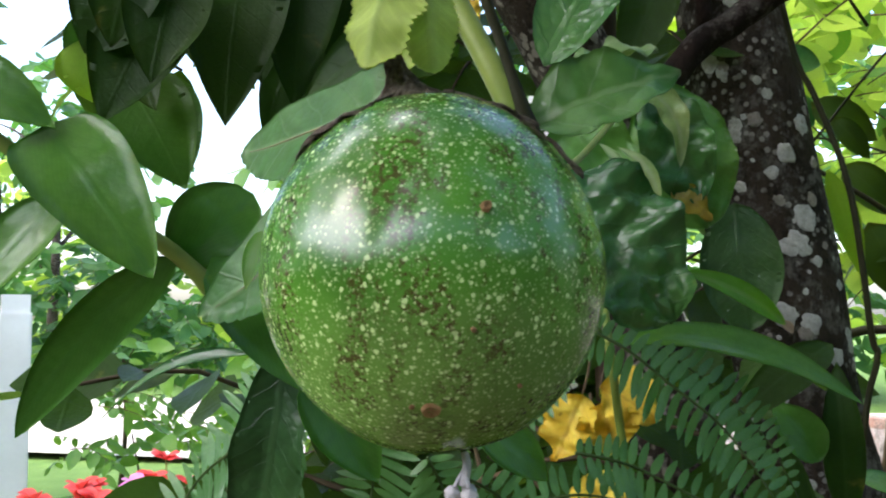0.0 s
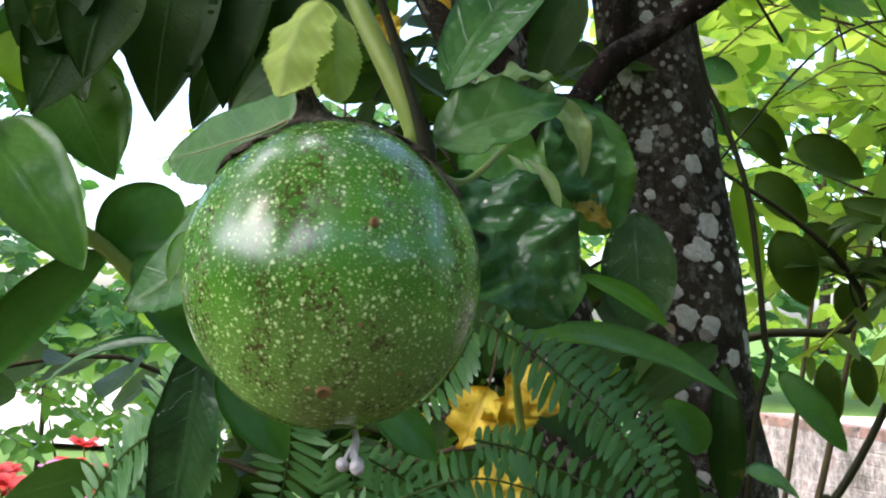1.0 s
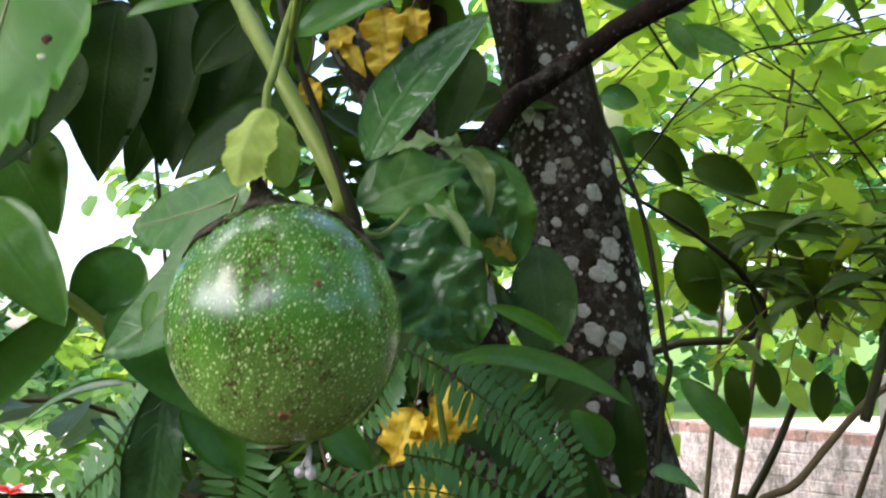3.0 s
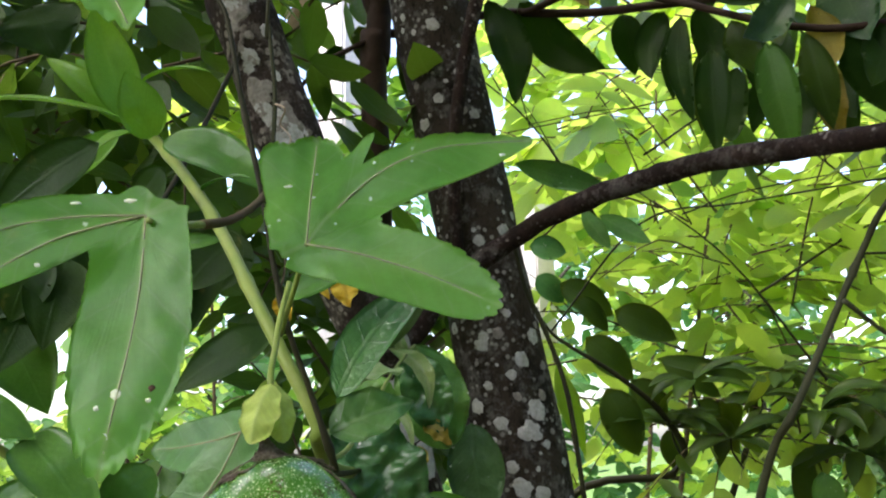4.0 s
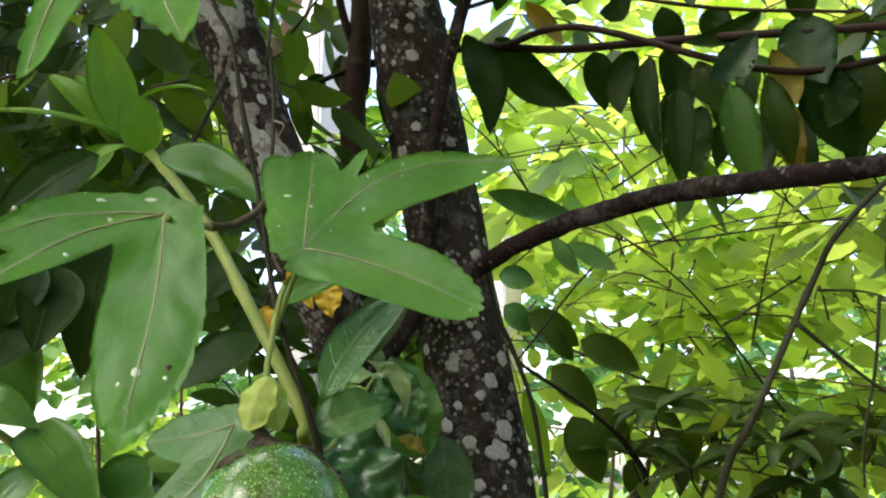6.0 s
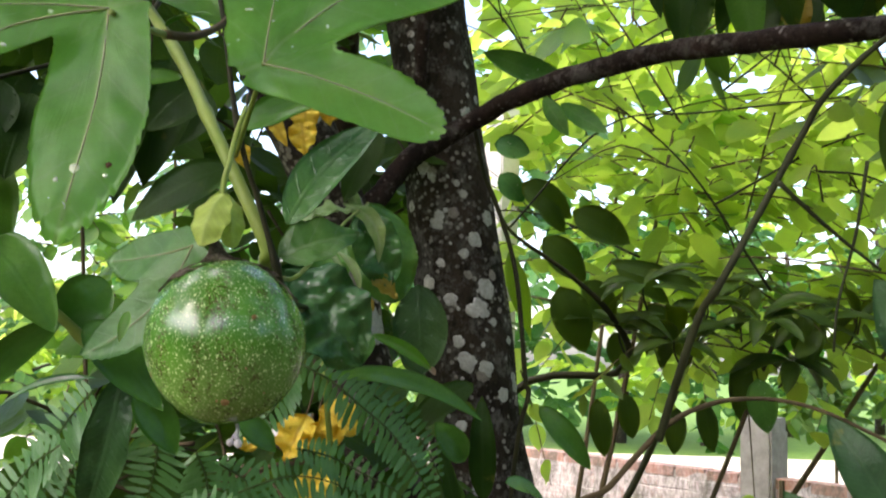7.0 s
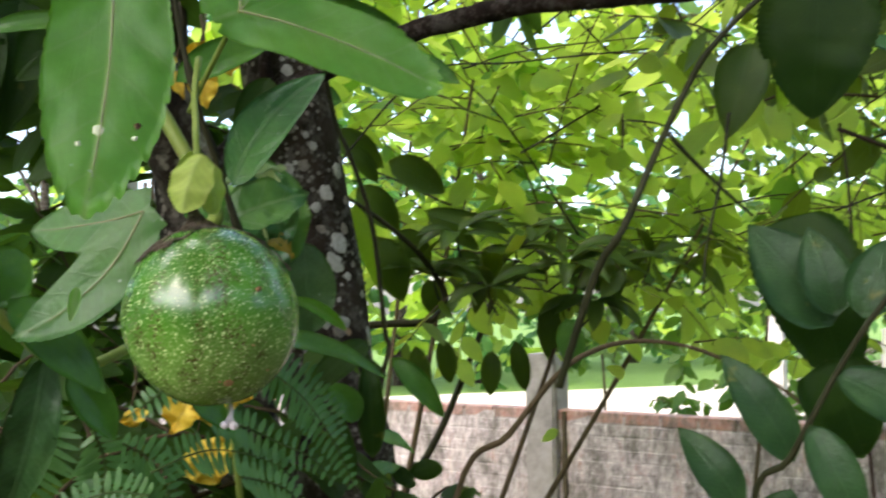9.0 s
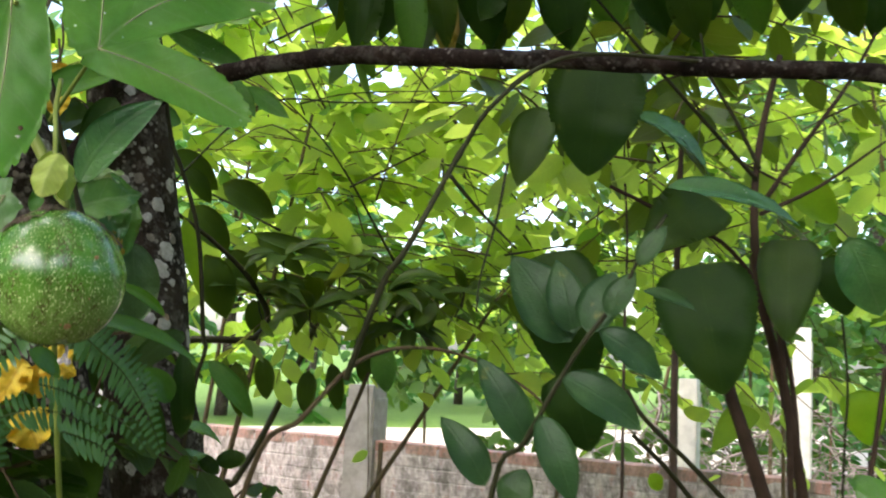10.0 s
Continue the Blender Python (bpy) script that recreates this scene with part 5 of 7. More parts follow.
fern([(-0.0370, 0.2650, 1.3910), (-0.0120, 0.2750, 1.4000), (0.0090, 0.2850, 1.4020), (0.0360, 0.2950, 1.3950), (0.0590, 0.3050, 1.3830), (0.0760, 0.3150, 1.3590)], 0.021, 0.0048, 0.0070, 3, (0.1, -1, 0.7), "under the fruit")
fern([(0.0310, 0.3350, 1.4830), (0.0590, 0.3480, 1.4640), (0.0870, 0.3600, 1.4410), (0.1070, 0.3730, 1.4170), (0.1220, 0.3850, 1.3880)], 0.022, 0.0050, 0.0070, 4, (0.2, -1, 0.5), "beside the trunk")
fern([(-0.0020, 0.3100, 1.4820), (-0.0130, 0.3270, 1.4640), (-0.0320, 0.3430, 1.4400), (-0.0580, 0.3600, 1.4200)], 0.020, 0.0050, 0.0070, 5, (0, -1, 0.5), "behind the fruit")
fern([(0.0240, 0.2500, 1.3870), (0.0390, 0.2670, 1.3810), (0.0590, 0.2830, 1.3710), (0.0760, 0.3000, 1.3510)], 0.020, 0.0048, 0.0070, 6, (0.1, -1, 0.7), "under the fruit")
fern([(-0.0570, 0.2900, 1.4090), (-0.0380, 0.3070, 1.3940), (-0.0270, 0.3230, 1.3710), (-0.0190, 0.3400, 1.3410)], 0.024, 0.0050, 0.0070, 7, (0.1, -1, 0.6), "under the fruit")
fern([(-0.0770, 0.3000, 1.4160), (-0.0710, 0.3170, 1.3930), (-0.0730, 0.3330, 1.3640), (-0.0800, 0.3500, 1.3290)], 0.026, 0.0050, 0.0072, 8, (0, -1, 0.5), "under the fruit")
fern([(-0.1150, 0.3100, 1.4400), (-0.1140, 0.3270, 1.4120), (-0.1220, 0.3430, 1.3790), (-0.1340, 0.3600, 1.3400)], 0.030, 0.0052, 0.0076, 9, (0, -1, 0.5), "beside the canes")
fern([(-0.1520, 0.2700, 1.4630), (-0.1720, 0.2830, 1.4410), (-0.1920, 0.2950, 1.4100), (-0.2120, 0.3080, 1.3690), (-0.2240, 0.3200, 1.3410)], 0.030, 0.0052, 0.0076, 10, (-0.1, -1, 0.5), "beside the canes")
fern([(-0.1520, 0.3000, 1.4400), (-0.1690, 0.3170, 1.4170), (-0.1870, 0.3330, 1.3830), (-0.1990, 0.3500, 1.3400)], 0.034, 0.0054, 0.0080, 11, (-0.1, -1, 0.5), "beside the canes")
fern([(-0.1670, 0.2500, 1.4230), (-0.1930, 0.2670, 1.4050), (-0.2190, 0.2830, 1.3730), (-0.2370, 0.3000, 1.3400)], 0.030, 0.0052, 0.0076, 12, (-0.1, -1, 0.6), "beside the canes")
fern([(-0.0380, 0.2600, 1.3760), (-0.0620, 0.2770, 1.3770), (-0.0910, 0.2930, 1.3660), (-0.1110, 0.3100, 1.3410)], 0.024, 0.0050, 0.0074, 13, (0, -1, 0.7), "under the fruit")

# ---- long arching leaf and neighbours by the trunk ----
grassy = thing("arching_plant", "low plant with long arching strap leaves by the trunk", "plant", at=(0.12, 0.5, 0))
own_tube("stalk", [(0.12, 0.5, 0.0), (0.08, 0.45, 0.9), (0.0199, 0.3600, 1.4489), (0.0179, 0.3300, 1.4776)], 0.004, 0.002, M_STEM, grassy, "", 20, 8)
own_leaf(grassy, (0.0193, 0.3100, 1.4769), (0.1531, 0.3600, 1.4442), 0.0255, M_GLOSS, face=(0.1, -0.7, 1.0), shape="lance", bend=0.06, side_bend=0.09, fold=0.3, twist=0.5, ns=22)
own_leaf(grassy, (0.1484, 0.4200, 1.4746), (0.0885, 0.4000, 1.4286), 0.0277, M_DARK, shape="lance")
own_leaf(grassy, (0.1450, 0.4500, 1.4002), (0.1157, 0.4500, 1.4357), 0.0286, M_GLOSS, shape="lance", fold=0.3)
own_leaf(grassy, (0.1679, 0.5000, 1.3574), (0.1634, 0.5000, 1.4606), 0.0273, M_DARK, shape="lance", fold=0.3)
own_leaf(grassy, (0.1409, 0.4500, 1.3438), (0.1158, 0.4500, 1.4305), 0.0155, M_DARK, shape="narrow")
own_leaf(grassy, (0.2083, 0.6800, 1.3542), (0.2603, 0.7000, 1.3286), 0.0360, M_BLUE, shape="ellip", face=(0,-0.5,1))
own_leaf(grassy, (0.1961, 0.6800, 1.3060), (0.2407, 0.7000, 1.3165), 0.0294, M_BLUE, shape="ellip", face=(0,-0.5,1))
own_leaf(grassy, (0.2764, 0.9000, 1.4353), (0.3513, 0.9000, 1.3483), 0.0350, M_GLOSS, shape="lance", fold=0.2, bend=0.1)
own_leaf(grassy, (0.2325, 0.9500, 1.6570), (0.2693, 0.9500, 1.5259), 0.0318, M_BRIGHT, shape="narrow")
own_leaf(grassy, (0.2720, 0.7000, 1.3233), (0.2744, 0.7000, 1.2970), 0.0394, M_DARK, shape="round")
own_leaf(grassy, (0.2514, 0.7000, 1.3113), (0.2374, 0.7000, 1.2958), 0.0393, M_DARK, shape="round")
own_tube("runner", [(0.1661, 0.7800, 1.8004), (0.1799, 0.7800, 1.7389), (0.1969, 0.7800, 1.7000), (0.2253, 0.7800, 1.6112), (0.2411, 0.7800, 1.4753), (0.2455, 0.7800, 1.4511), (0.2292, 0.7800, 1.3524), (0.2, 0.78, 0.9), (0.2, 0.75, 0.0)], 0.0032, 0.0036, M_VINE, grassy, "dark climbing stem on the trunk", 50, 6, 0.1)

# ---- shrub with heart-shaped leaves and bare canes ----
heart_shrub = thing("heart_leaved_shrub", "shrub with bare brown canes and large heart-shaped leaves", "shrub", at=(0.95, 0.65, 0))
own_leaf(heart_shrub, (0.7718, 0.6000, 1.9117), (0.7692, 0.6200, 1.7405), 0.1451, M_DARK, shape="heart", fold=0.12, serr=0.04, ns=44)
own_leaf(heart_shrub, (0.8835, 0.5000, 1.6084), (0.9086, 0.4700, 1.4235), 0.1382, M_DARK, shape="heart", fold=0.1, serr=0.04, ns=44)
own_leaf(heart_shrub, (1.1088, 0.5500, 1.6687), (1.0729, 0.5200, 1.5047), 0.0957, M_OLIVE, shape="heart", fold=0.15, ns=44)
own_leaf(heart_shrub, (1.0100, 0.6200, 1.7317), (0.8772, 0.6200, 1.6350), 0.1142, M_OLIVE, shape="heart", fold=0.1)
own_leaf(heart_shrub, (0.8366, 0.6000, 1.8397), (0.9676, 0.5800, 1.7582), 0.0640, M_BLUE, shape="ellip", fold=0.3, face=(0.2, -0.9, 0.7), ns=18, nv=4, crinkle=0.05)
own_leaf(heart_shrub, (0.8250, 0.5000, 1.7139), (1.0271, 0.4500, 1.6733), 0.0560, M_BLUE, shape="lance", fold=0.3, face=(0.2, -0.9, 0.8), bend=0.08, ns=18, nv=4, crinkle=0.05)
own_leaf(heart_shrub, (0.7033, 0.6500, 1.8435), (0.6646, 0.6500, 1.7169), 0.0647, M_OLIVE, shape="ellip", fold=0.2)
own_leaf(heart_shrub, (1.0691, 0.4000, 1.6563), (1.1370, 0.4000, 1.5469), 0.0729, M_BLUE, shape="ellip", fold=0.2)
own_leaf(heart_shrub, (1.1414, 0.5000, 1.6446), (1.1781, 0.5000, 1.5502), 0.0615, M_DARK, shape="ellip", fold=0.2)
own_leaf(heart_shrub, (1.6439, 0.9000, 1.4256), (1.6775, 0.9000, 1.3081), 0.0894, M_BRIGHT, shape="heart")
own_leaf(heart_shrub, (1.1699, 0.7000, 1.3960), (1.0857, 0.7000, 1.3192), 0.0536, M_BRIGHT, shape="heart")
own_leaf(heart_shrub, (0.9591, 0.7000, 1.2832), (0.9825, 0.7000, 1.2576), 0.0275, M_BRIGHT, shape="ovate")
own_leaf(heart_shrub, (1.2603, 0.7000, 1.8010), (1.3644, 0.7000, 1.7341), 0.0713, M_BRIGHT, shape="heart")
own_leaf(heart_shrub, (1.2486, 0.7500, 1.7433), (1.3607, 0.7500, 1.6583), 0.0623, M_BLUE, shape="ellip", face=(0,-0.4,1))
own_leaf(heart_shrub, (1.0233, 0.3000, 1.3284), (0.9935, 0.3000, 1.2934), 0.0583, M_GLOSS, shape="ovate")
own_leaf(heart_shrub, (0.8925, 0.7500, 1.9511), (0.8092, 0.7500, 1.7747), 0.0579, M_BRIGHT, shape="ellip")
own_tube("cane", [(1.1949, 0.6000, 1.2353), (1.1495, 0.6000, 1.4210), (1.0927, 0.6000, 1.5829), (1.0783, 0.6000, 1.7107), (1.1062, 0.6200, 1.8393), (1.1755, 0.6500, 2.0038)], 0.01, 0.005, M_CANE, heart_shrub, "", 24, 8, 0.12)
own_tube("cane", [(1.0698, 0.5500, 1.2467), (1.0321, 0.5600, 1.3521), (1.0060, 0.5700, 1.4282), (1.0025, 0.5800, 1.4710)], 0.012, 0.009, M_CANE, heart_shrub, "", 24, 8, 0.12)
own_tube("cane", [(1.1449, 0.5800, 1.2399), (1.1367, 0.5800, 1.3861), (1.1167, 0.5800, 1.5113), (1.0971, 0.6000, 1.6661)], 0.006, 0.004, M_CANE, heart_shrub, "", 24, 8, 0.12)
own_tube("cane", [(1.2026, 0.6200, 1.2318), (1.1874, 0.6200, 1.4206), (1.1422, 0.6200, 1.5493), (1.0444, 0.6200, 1.6538), (0.9340, 0.6400, 1.7003), (0.8380, 0.6600, 1.7378)], 0.005, 0.003, M_CANE, heart_shrub, "", 24, 8, 0.12)
own_tube("cane", [(1.0832, 0.6000, 1.7671), (1.0048, 0.6200, 1.8445), (0.9273, 0.6400, 1.9213), (0.8561, 0.6600, 1.9940), (0.7836, 0.6600, 2.0501)], 0.004, 0.002, M_VINE, heart_shrub, "", 24, 8, 0.12)
own_tube("cane", [(1.0888, 0.6000, 1.7865), (1.0513, 0.6200, 1.8699), (1.0133, 0.6400, 1.9448), (1.0103, 0.6600, 2.0172)], 0.004, 0.002, M_VINE, heart_shrub, "", 24, 8, 0.12)
own_tube("cane", [(1.0958, 0.6000, 1.7311), (1.1802, 0.6000, 1.8360), (1.2827, 0.6000, 1.9591), (1.3502, 0.6000, 2.0622)], 0.005, 0.003, M_CANE, heart_shrub, "", 24, 8, 0.12)
own_tube("cane", [(1.0902, 0.6000, 1.7119), (1.1679, 0.5500, 1.7608), (1.2607, 0.5000, 1.8391)], 0.004, 0.002, M_CANE, heart_shrub, "", 24, 8, 0.12)
own_tube("cane", [(0.9591, 0.5000, 1.2578), (0.8923, 0.5200, 1.3236), (0.8260, 0.5400, 1.3852), (0.8097, 0.5600, 1.4238)], 0.004, 0.003, M_VINE, heart_shrub, "", 24, 8, 0.12)
own_tube("cane", [(0.8978, 0.5000, 1.2593), (0.8370, 0.5000, 1.3186), (0.7782, 0.5000, 1.3649)], 0.004, 0.003, M_VINE, heart_shrub, "", 24, 8, 0.12)
own_tube("cane", [(1.2224, 0.5500, 1.2429), (1.2276, 0.5500, 1.3539), (1.2330, 0.5500, 1.4442), (1.2196, 0.5500, 1.5530)], 0.0025, 0.002, M_VINE, heart_shrub, "", 24, 8, 0.12)
own_tube("cane", [(1.2163, 0.5000, 1.2513), (1.2400, 0.5000, 1.3591), (1.2618, 0.5000, 1.4743)], 0.005, 0.004, M_CANE, heart_shrub, "", 24, 8, 0.12)
own_tube("cane", [(0.9273, 0.6000, 1.2421), (1.1613, 0.9000, 1.5099), (1.2404, 1.0000, 1.7448), (1.3263, 1.1000, 2.0535)], 0.007, 0.006, M_CANE, heart_shrub, "", 24, 8, 0.12)
own_tube("cane", [(0.9058, 0.7000, 1.2261), (1.0439, 0.9000, 1.5043), (1.1148, 1.0000, 1.7100), (1.1719, 1.1000, 1.9185), (1.1879, 1.1000, 2.0949)], 0.003, 0.002, M_CANE, heart_shrub, "", 24, 8, 0.12)
own_tube("cane", [(0.98, 0.62, 0.0), (0.97, 0.61, 0.6), (1.1948, 0.6000, 1.2398)], 0.013, 0.010, M_CANE, heart_shrub, "", 10, 8, 0.12)
own_tube("cane", [(0.90, 0.60, 0.0), (0.90, 0.58, 0.7), (1.0698, 0.5500, 1.2510)], 0.015, 0.012, M_CANE, heart_shrub, "", 10, 8, 0.12)

own_leaf(heart_shrub, (0.5452, 0.3600, 1.5869), (0.5932, 0.3400, 1.4211), 0.0980, M_DARK, shape="heart", fold=0.12, serr=0.04, ns=44)

# ---- nearer twig with glossy mottled leaves ----
mottled = thing("mottled_shrub", "shrub twig with glossy green leaves mottled paler", "shrub", at=(0.45, 0.3, 0))
own_tube("stem", [(0.45, 0.3, 0.0), (0.42, 0.3, 0.9), (0.4312, 0.2600, 1.3134), (0.4473, 0.2200, 1.3846), (0.4768, 0.1800, 1.4721), (0.5029, 0.1500, 1.5274), (0.5161, 0.1300, 1.5732), (0.5337, 0.1200, 1.6062)], 0.0036, 0.0016, M_SLANT, mottled, "", 40, 8, 0.1)
own_leaf(mottled, (0.5334, 0.2800, 1.4841), (0.4782, 0.3200, 1.5761), 0.0698, M_MOTTLE, shape="ovate", fold=0.1)
own_leaf(mottled, (0.5239, 0.2600, 1.4929), (0.5120, 0.2800, 1.5713), 0.0435, M_MOTTLE, shape="ovate", fold=0.1)
own_leaf(mottled, (0.5021, 0.2000, 1.4922), (0.5336, 0.2000, 1.5566), 0.0427, M_MOTTLE, shape="ovate", fold=0.2)
own_leaf(mottled, (0.4884, 0.1600, 1.4944), (0.5486, 0.1400, 1.4507), 0.0329, M_MOTTLE, shape="ellip", fold=0.25, wave=0.05)
own_leaf(mottled, (0.4680, 0.1900, 1.4497), (0.5407, 0.1600, 1.4008), 0.0391, M_MOTTLE, shape="ellip", fold=0.2)
own_leaf(mottled, (0.4503, 0.2000, 1.4108), (0.4793, 0.1800, 1.3279), 0.0350, M_MOTTLE, shape="ellip", fold=0.2)
own_leaf(mottled, (0.4566, 0.2300, 1.3781), (0.4111, 0.2600, 1.4635), 0.0382, M_MOTTLE, shape="ellip", fold=0.2)
own_leaf(mottled, (0.4322, 0.2700, 1.3342), (0.3922, 0.3000, 1.4003), 0.0361, M_MOTTLE, shape="ellip", fold=0.2)
own_leaf(mottled, (0.5161, 0.1300, 1.5331), (0.5710, 0.1200, 1.5175), 0.0127, M_MOTTLE, shape="ellip", fold=0.5)
own_leaf(mottled, (0.4907, 0.1500, 1.5079), (0.5144, 0.1400, 1.5510), 0.0255, M_MOTTLE, shape="ellip", fold=0.2)
own_leaf(mottled, (0.5401, 0.3000, 1.4533), (0.5766, 0.3000, 1.3646), 0.0744, M_DARK, shape="heart")
own_leaf(mottled, (0.5102, 0.1300, 1.5566), (0.5341, 0.1200, 1.5955), 0.0211, M_MOTTLE, shape="ellip")
own_leaf(mottled, (0.4426, 0.2400, 1.3164), (0.4601, 0.2400, 1.3547), 0.0357, M_MOTTLE, shape="ellip")

# ---- arching dead twig and slanting canes ----
dead = thing("arching_twig", "bare brown arching twig between the shrubs", "twig", at=(0.16, 0.42, 0))
own_tube("stem", [(0.16, 0.42, 0.0), (0.17, 0.42, 1.0), (0.2228, 0.4000, 1.3291), (0.2695, 0.3850, 1.3892), (0.3177, 0.3800, 1.4437), (0.3617, 0.3900, 1.4644), (0.4074, 0.4000, 1.4701), (0.4442, 0.3800, 1.4657), (0.4797, 0.3600, 1.4508), (0.5130, 0.3300, 1.4283), (0.5432, 0.3000, 1.3920)], 0.0034, 0.0014, M_TWIG, dead, "", 60, 8, 0.15, 3)
slant = thing("slanting_cane", "long green-brown cane leaning across the bushes", "twig", at=(0.3010, 0.3400, 1.4340))
own_tube("stem", [(0.3010, 0.3400, 1.4340), (0.3120, 0.3200, 1.4890), (0.3230, 0.3000, 1.5380), (0.3360, 0.2800, 1.5680), (0.3790, 0.3000, 1.6370), (0.4080, 0.3000, 1.6910), (0.4240, 0.2800, 1.7260), (0.4770, 0.2700, 1.7760), (0.5450, 0.2600, 1.8000), (0.6760, 0.2400, 1.8080)], 0.0036, 0.0022, M_SLANT, slant, "", 90, 8, 0.12, 4, ((0.3, 0.25), (0.52, 0.3)))
own_tube("side_twig", [(0.3850, 0.2900, 1.6500), (0.4120, 0.3000, 1.6310), (0.4470, 0.3100, 1.6070), (0.4840, 0.3200, 1.5840)], 0.0026, 0.0014, M_SLANT, slant, "", 16, 6, 0.1)
own_tube("side_twig", [(0.5121, 0.4000, 1.6950), (0.5005, 0.4000, 1.6266), (0.4827, 0.4000, 1.5592), (0.4783, 0.4000, 1.5149)], 0.0020, 0.0012, M_SLANT, slant, "", 16, 6, 0.1)
cane2 = thing("slanting_cane", "thin dark cane rising behind the arching twig", "twig", at=(0.5880, 2.6, 0))
own_tube("stem", [(0.5880, 2.6, 0.0), (0.6880, 2.6000, 0.9180), (0.7460, 2.6000, 1.0120), (0.8360, 2.6000, 1.1750), (0.9860, 2.6000, 1.5250), (1.0350, 2.6000, 1.7230), (1.0480, 2.6000, 1.9150)], 0.015, 0.007, M_VINE, cane2, "", 30, 8, 0.12, 6)


def bare_twigs(n, box, seed):
    """Thin dark twigs that fork, arching through the sunlit shrubs."""
    r2 = random.Random(seed)
    x0, x1, y0, y1, z0, z1 = box
    for _ in range(n):
        p = Vector((r2.uniform(x0, x1), r2.uniform(y0, y1), r2.uniform(z0, z1)))
        d = Vector((r2.uniform(0.4, 1) * r2.choice((-1, 1)), r2.uniform(-0.3, 0.3), r2.uniform(-0.2, 0.7))).normalized()
        ln = r2.uniform(0.35, 0.8)
        tw = thing("bare_twig", "thin dark leafless twig forking through the shrubs", "twig", "bare twigs in the shrubs", at=p)
        pts = [p, p + d * ln * 0.5 + Vector((0, 0, 0.04)), p + d * ln + Vector((0, 0, -0.05 * ln))]
        own_tube("stem", pts, 0.0036, 0.0014, M_VINE, tw, "", 14, 5, 0.15)
        for k in range(3):
            q = p.lerp(p + d * ln, 0.3 + 0.2 * k) + Vector((0, 0, 0.03))
            e = (d + Vector((r2.uniform(-.5, .5), r2.uniform(-.4, .4), r2.uniform(-.9, .9)))).normalized() * ln * r2.uniform(0.2, 0.45)
            own_tube("side_twig", [q, q + e * 0.5 + Vector((0, 0, 0.01)), q + e], 0.0020, 0.0009, M_VINE, tw, "", 8, 5, 0.15)


bare_twigs(22, (0.45, 2.0, 1.5, 2.1, 1.55, 2.3), 5)

# ---- shrub with dark oval leaves beside the trunk ----
oval = thing("oval_leaved_shrub", "shrub with dark oval leaves on thin twigs beside the trunk", "shrub", at=(0.28, 2.05, 0))
own_tube("stem", [(0.28, 2.05, 0.0), (0.30, 2.0, 1.3), (0.6090, 1.9000, 1.4809), (0.5902, 1.8800, 1.6014), (0.4779, 1.8600, 1.7051), (0.3404, 1.8400, 1.7936), (0.2997, 1.8400, 1.8463)], 0.012, 0.003, M_VINE, oval, "", 40, 8, 0.1)
own_leaf(oval, (0.3702, 2.0000, 1.9509), (0.5060, 2.0200, 1.8664), 0.0759, M_OLIVE, shape="ellip", fold=0.15, ns=10)
own_leaf(oval, (0.4655, 1.7800, 1.8479), (0.6085, 1.8000, 1.7792), 0.0756, M_OLIVE, shape="ellip", fold=0.15, ns=10)
own_leaf(oval, (0.4222, 1.9500, 1.8066), (0.5358, 1.9700, 1.6989), 0.0783, M_OLIVE, shape="ellip", fold=0.15, ns=10)
own_leaf(oval, (0.5261, 1.9400, 1.6991), (0.6101, 1.9600, 1.6050), 0.0708, M_OLIVE, shape="ellip", fold=0.15, ns=10)
own_leaf(oval, (0.4483, 1.8400, 1.6761), (0.5172, 1.8600, 1.5191), 0.0892, M_OLIVE, shape="ellip", fold=0.15, ns=10)
own_leaf(oval, (0.6212, 2.0300, 1.7517), (0.7711, 2.0500, 1.6555), 0.0548, M_OLIVE, shape="lance", fold=0.15, ns=10)
own_leaf(oval, (0.5819, 1.9100, 1.7461), (0.8213, 1.9300, 1.6913), 0.0412, M_OLIVE, shape="lance", fold=0.15, ns=10)
own_leaf(oval, (0.6225, 2.0300, 1.5794), (0.6564, 2.0500, 1.4729), 0.0617, M_OLIVE, shape="ellip", fold=0.15, ns=10)
own_leaf(oval, (0.2911, 1.9300, 2.0347), (0.3844, 1.9500, 2.0201), 0.0600, M_BLUE, shape="ellip", fold=0.15, ns=10)
own_leaf(oval, (0.3163, 2.0400, 1.9788), (0.3851, 2.0600, 1.9105), 0.0626, M_BLUE, shape="ellip", fold=0.15, ns=10)
own_leaf(oval, (0.4109, 1.9800, 1.9125), (0.4859, 2.0000, 1.8243), 0.0483, M_OLIVE, shape="ellip", fold=0.15, ns=10)
own_leaf(oval, (0.5534, 1.8900, 1.4128), (0.5788, 1.9100, 1.2717), 0.0553, M_OLIVE, shape="lance", fold=0.15, ns=10)
own_leaf(oval, (0.6183, 1.8800, 1.4280), (0.6438, 1.9000, 1.3180), 0.0524, M_OLIVE, shape="lance", fold=0.15, ns=10)
own_leaf(oval, (0.7431, 1.8700, 1.3979), (0.7423, 1.8900, 1.2838), 0.0495, M_OLIVE, shape="ellip", fold=0.15, ns=10)
own_leaf(oval, (0.8002, 1.8600, 1.4194), (0.8331, 1.8800, 1.2933), 0.0493, M_OLIVE, shape="lance", fold=0.15, ns=10)
own_leaf(oval, (0.9386, 1.9500, 1.5289), (0.9313, 1.9700, 1.3626), 0.0681, M_OLIVE, shape="ellip", fold=0.15, ns=10)
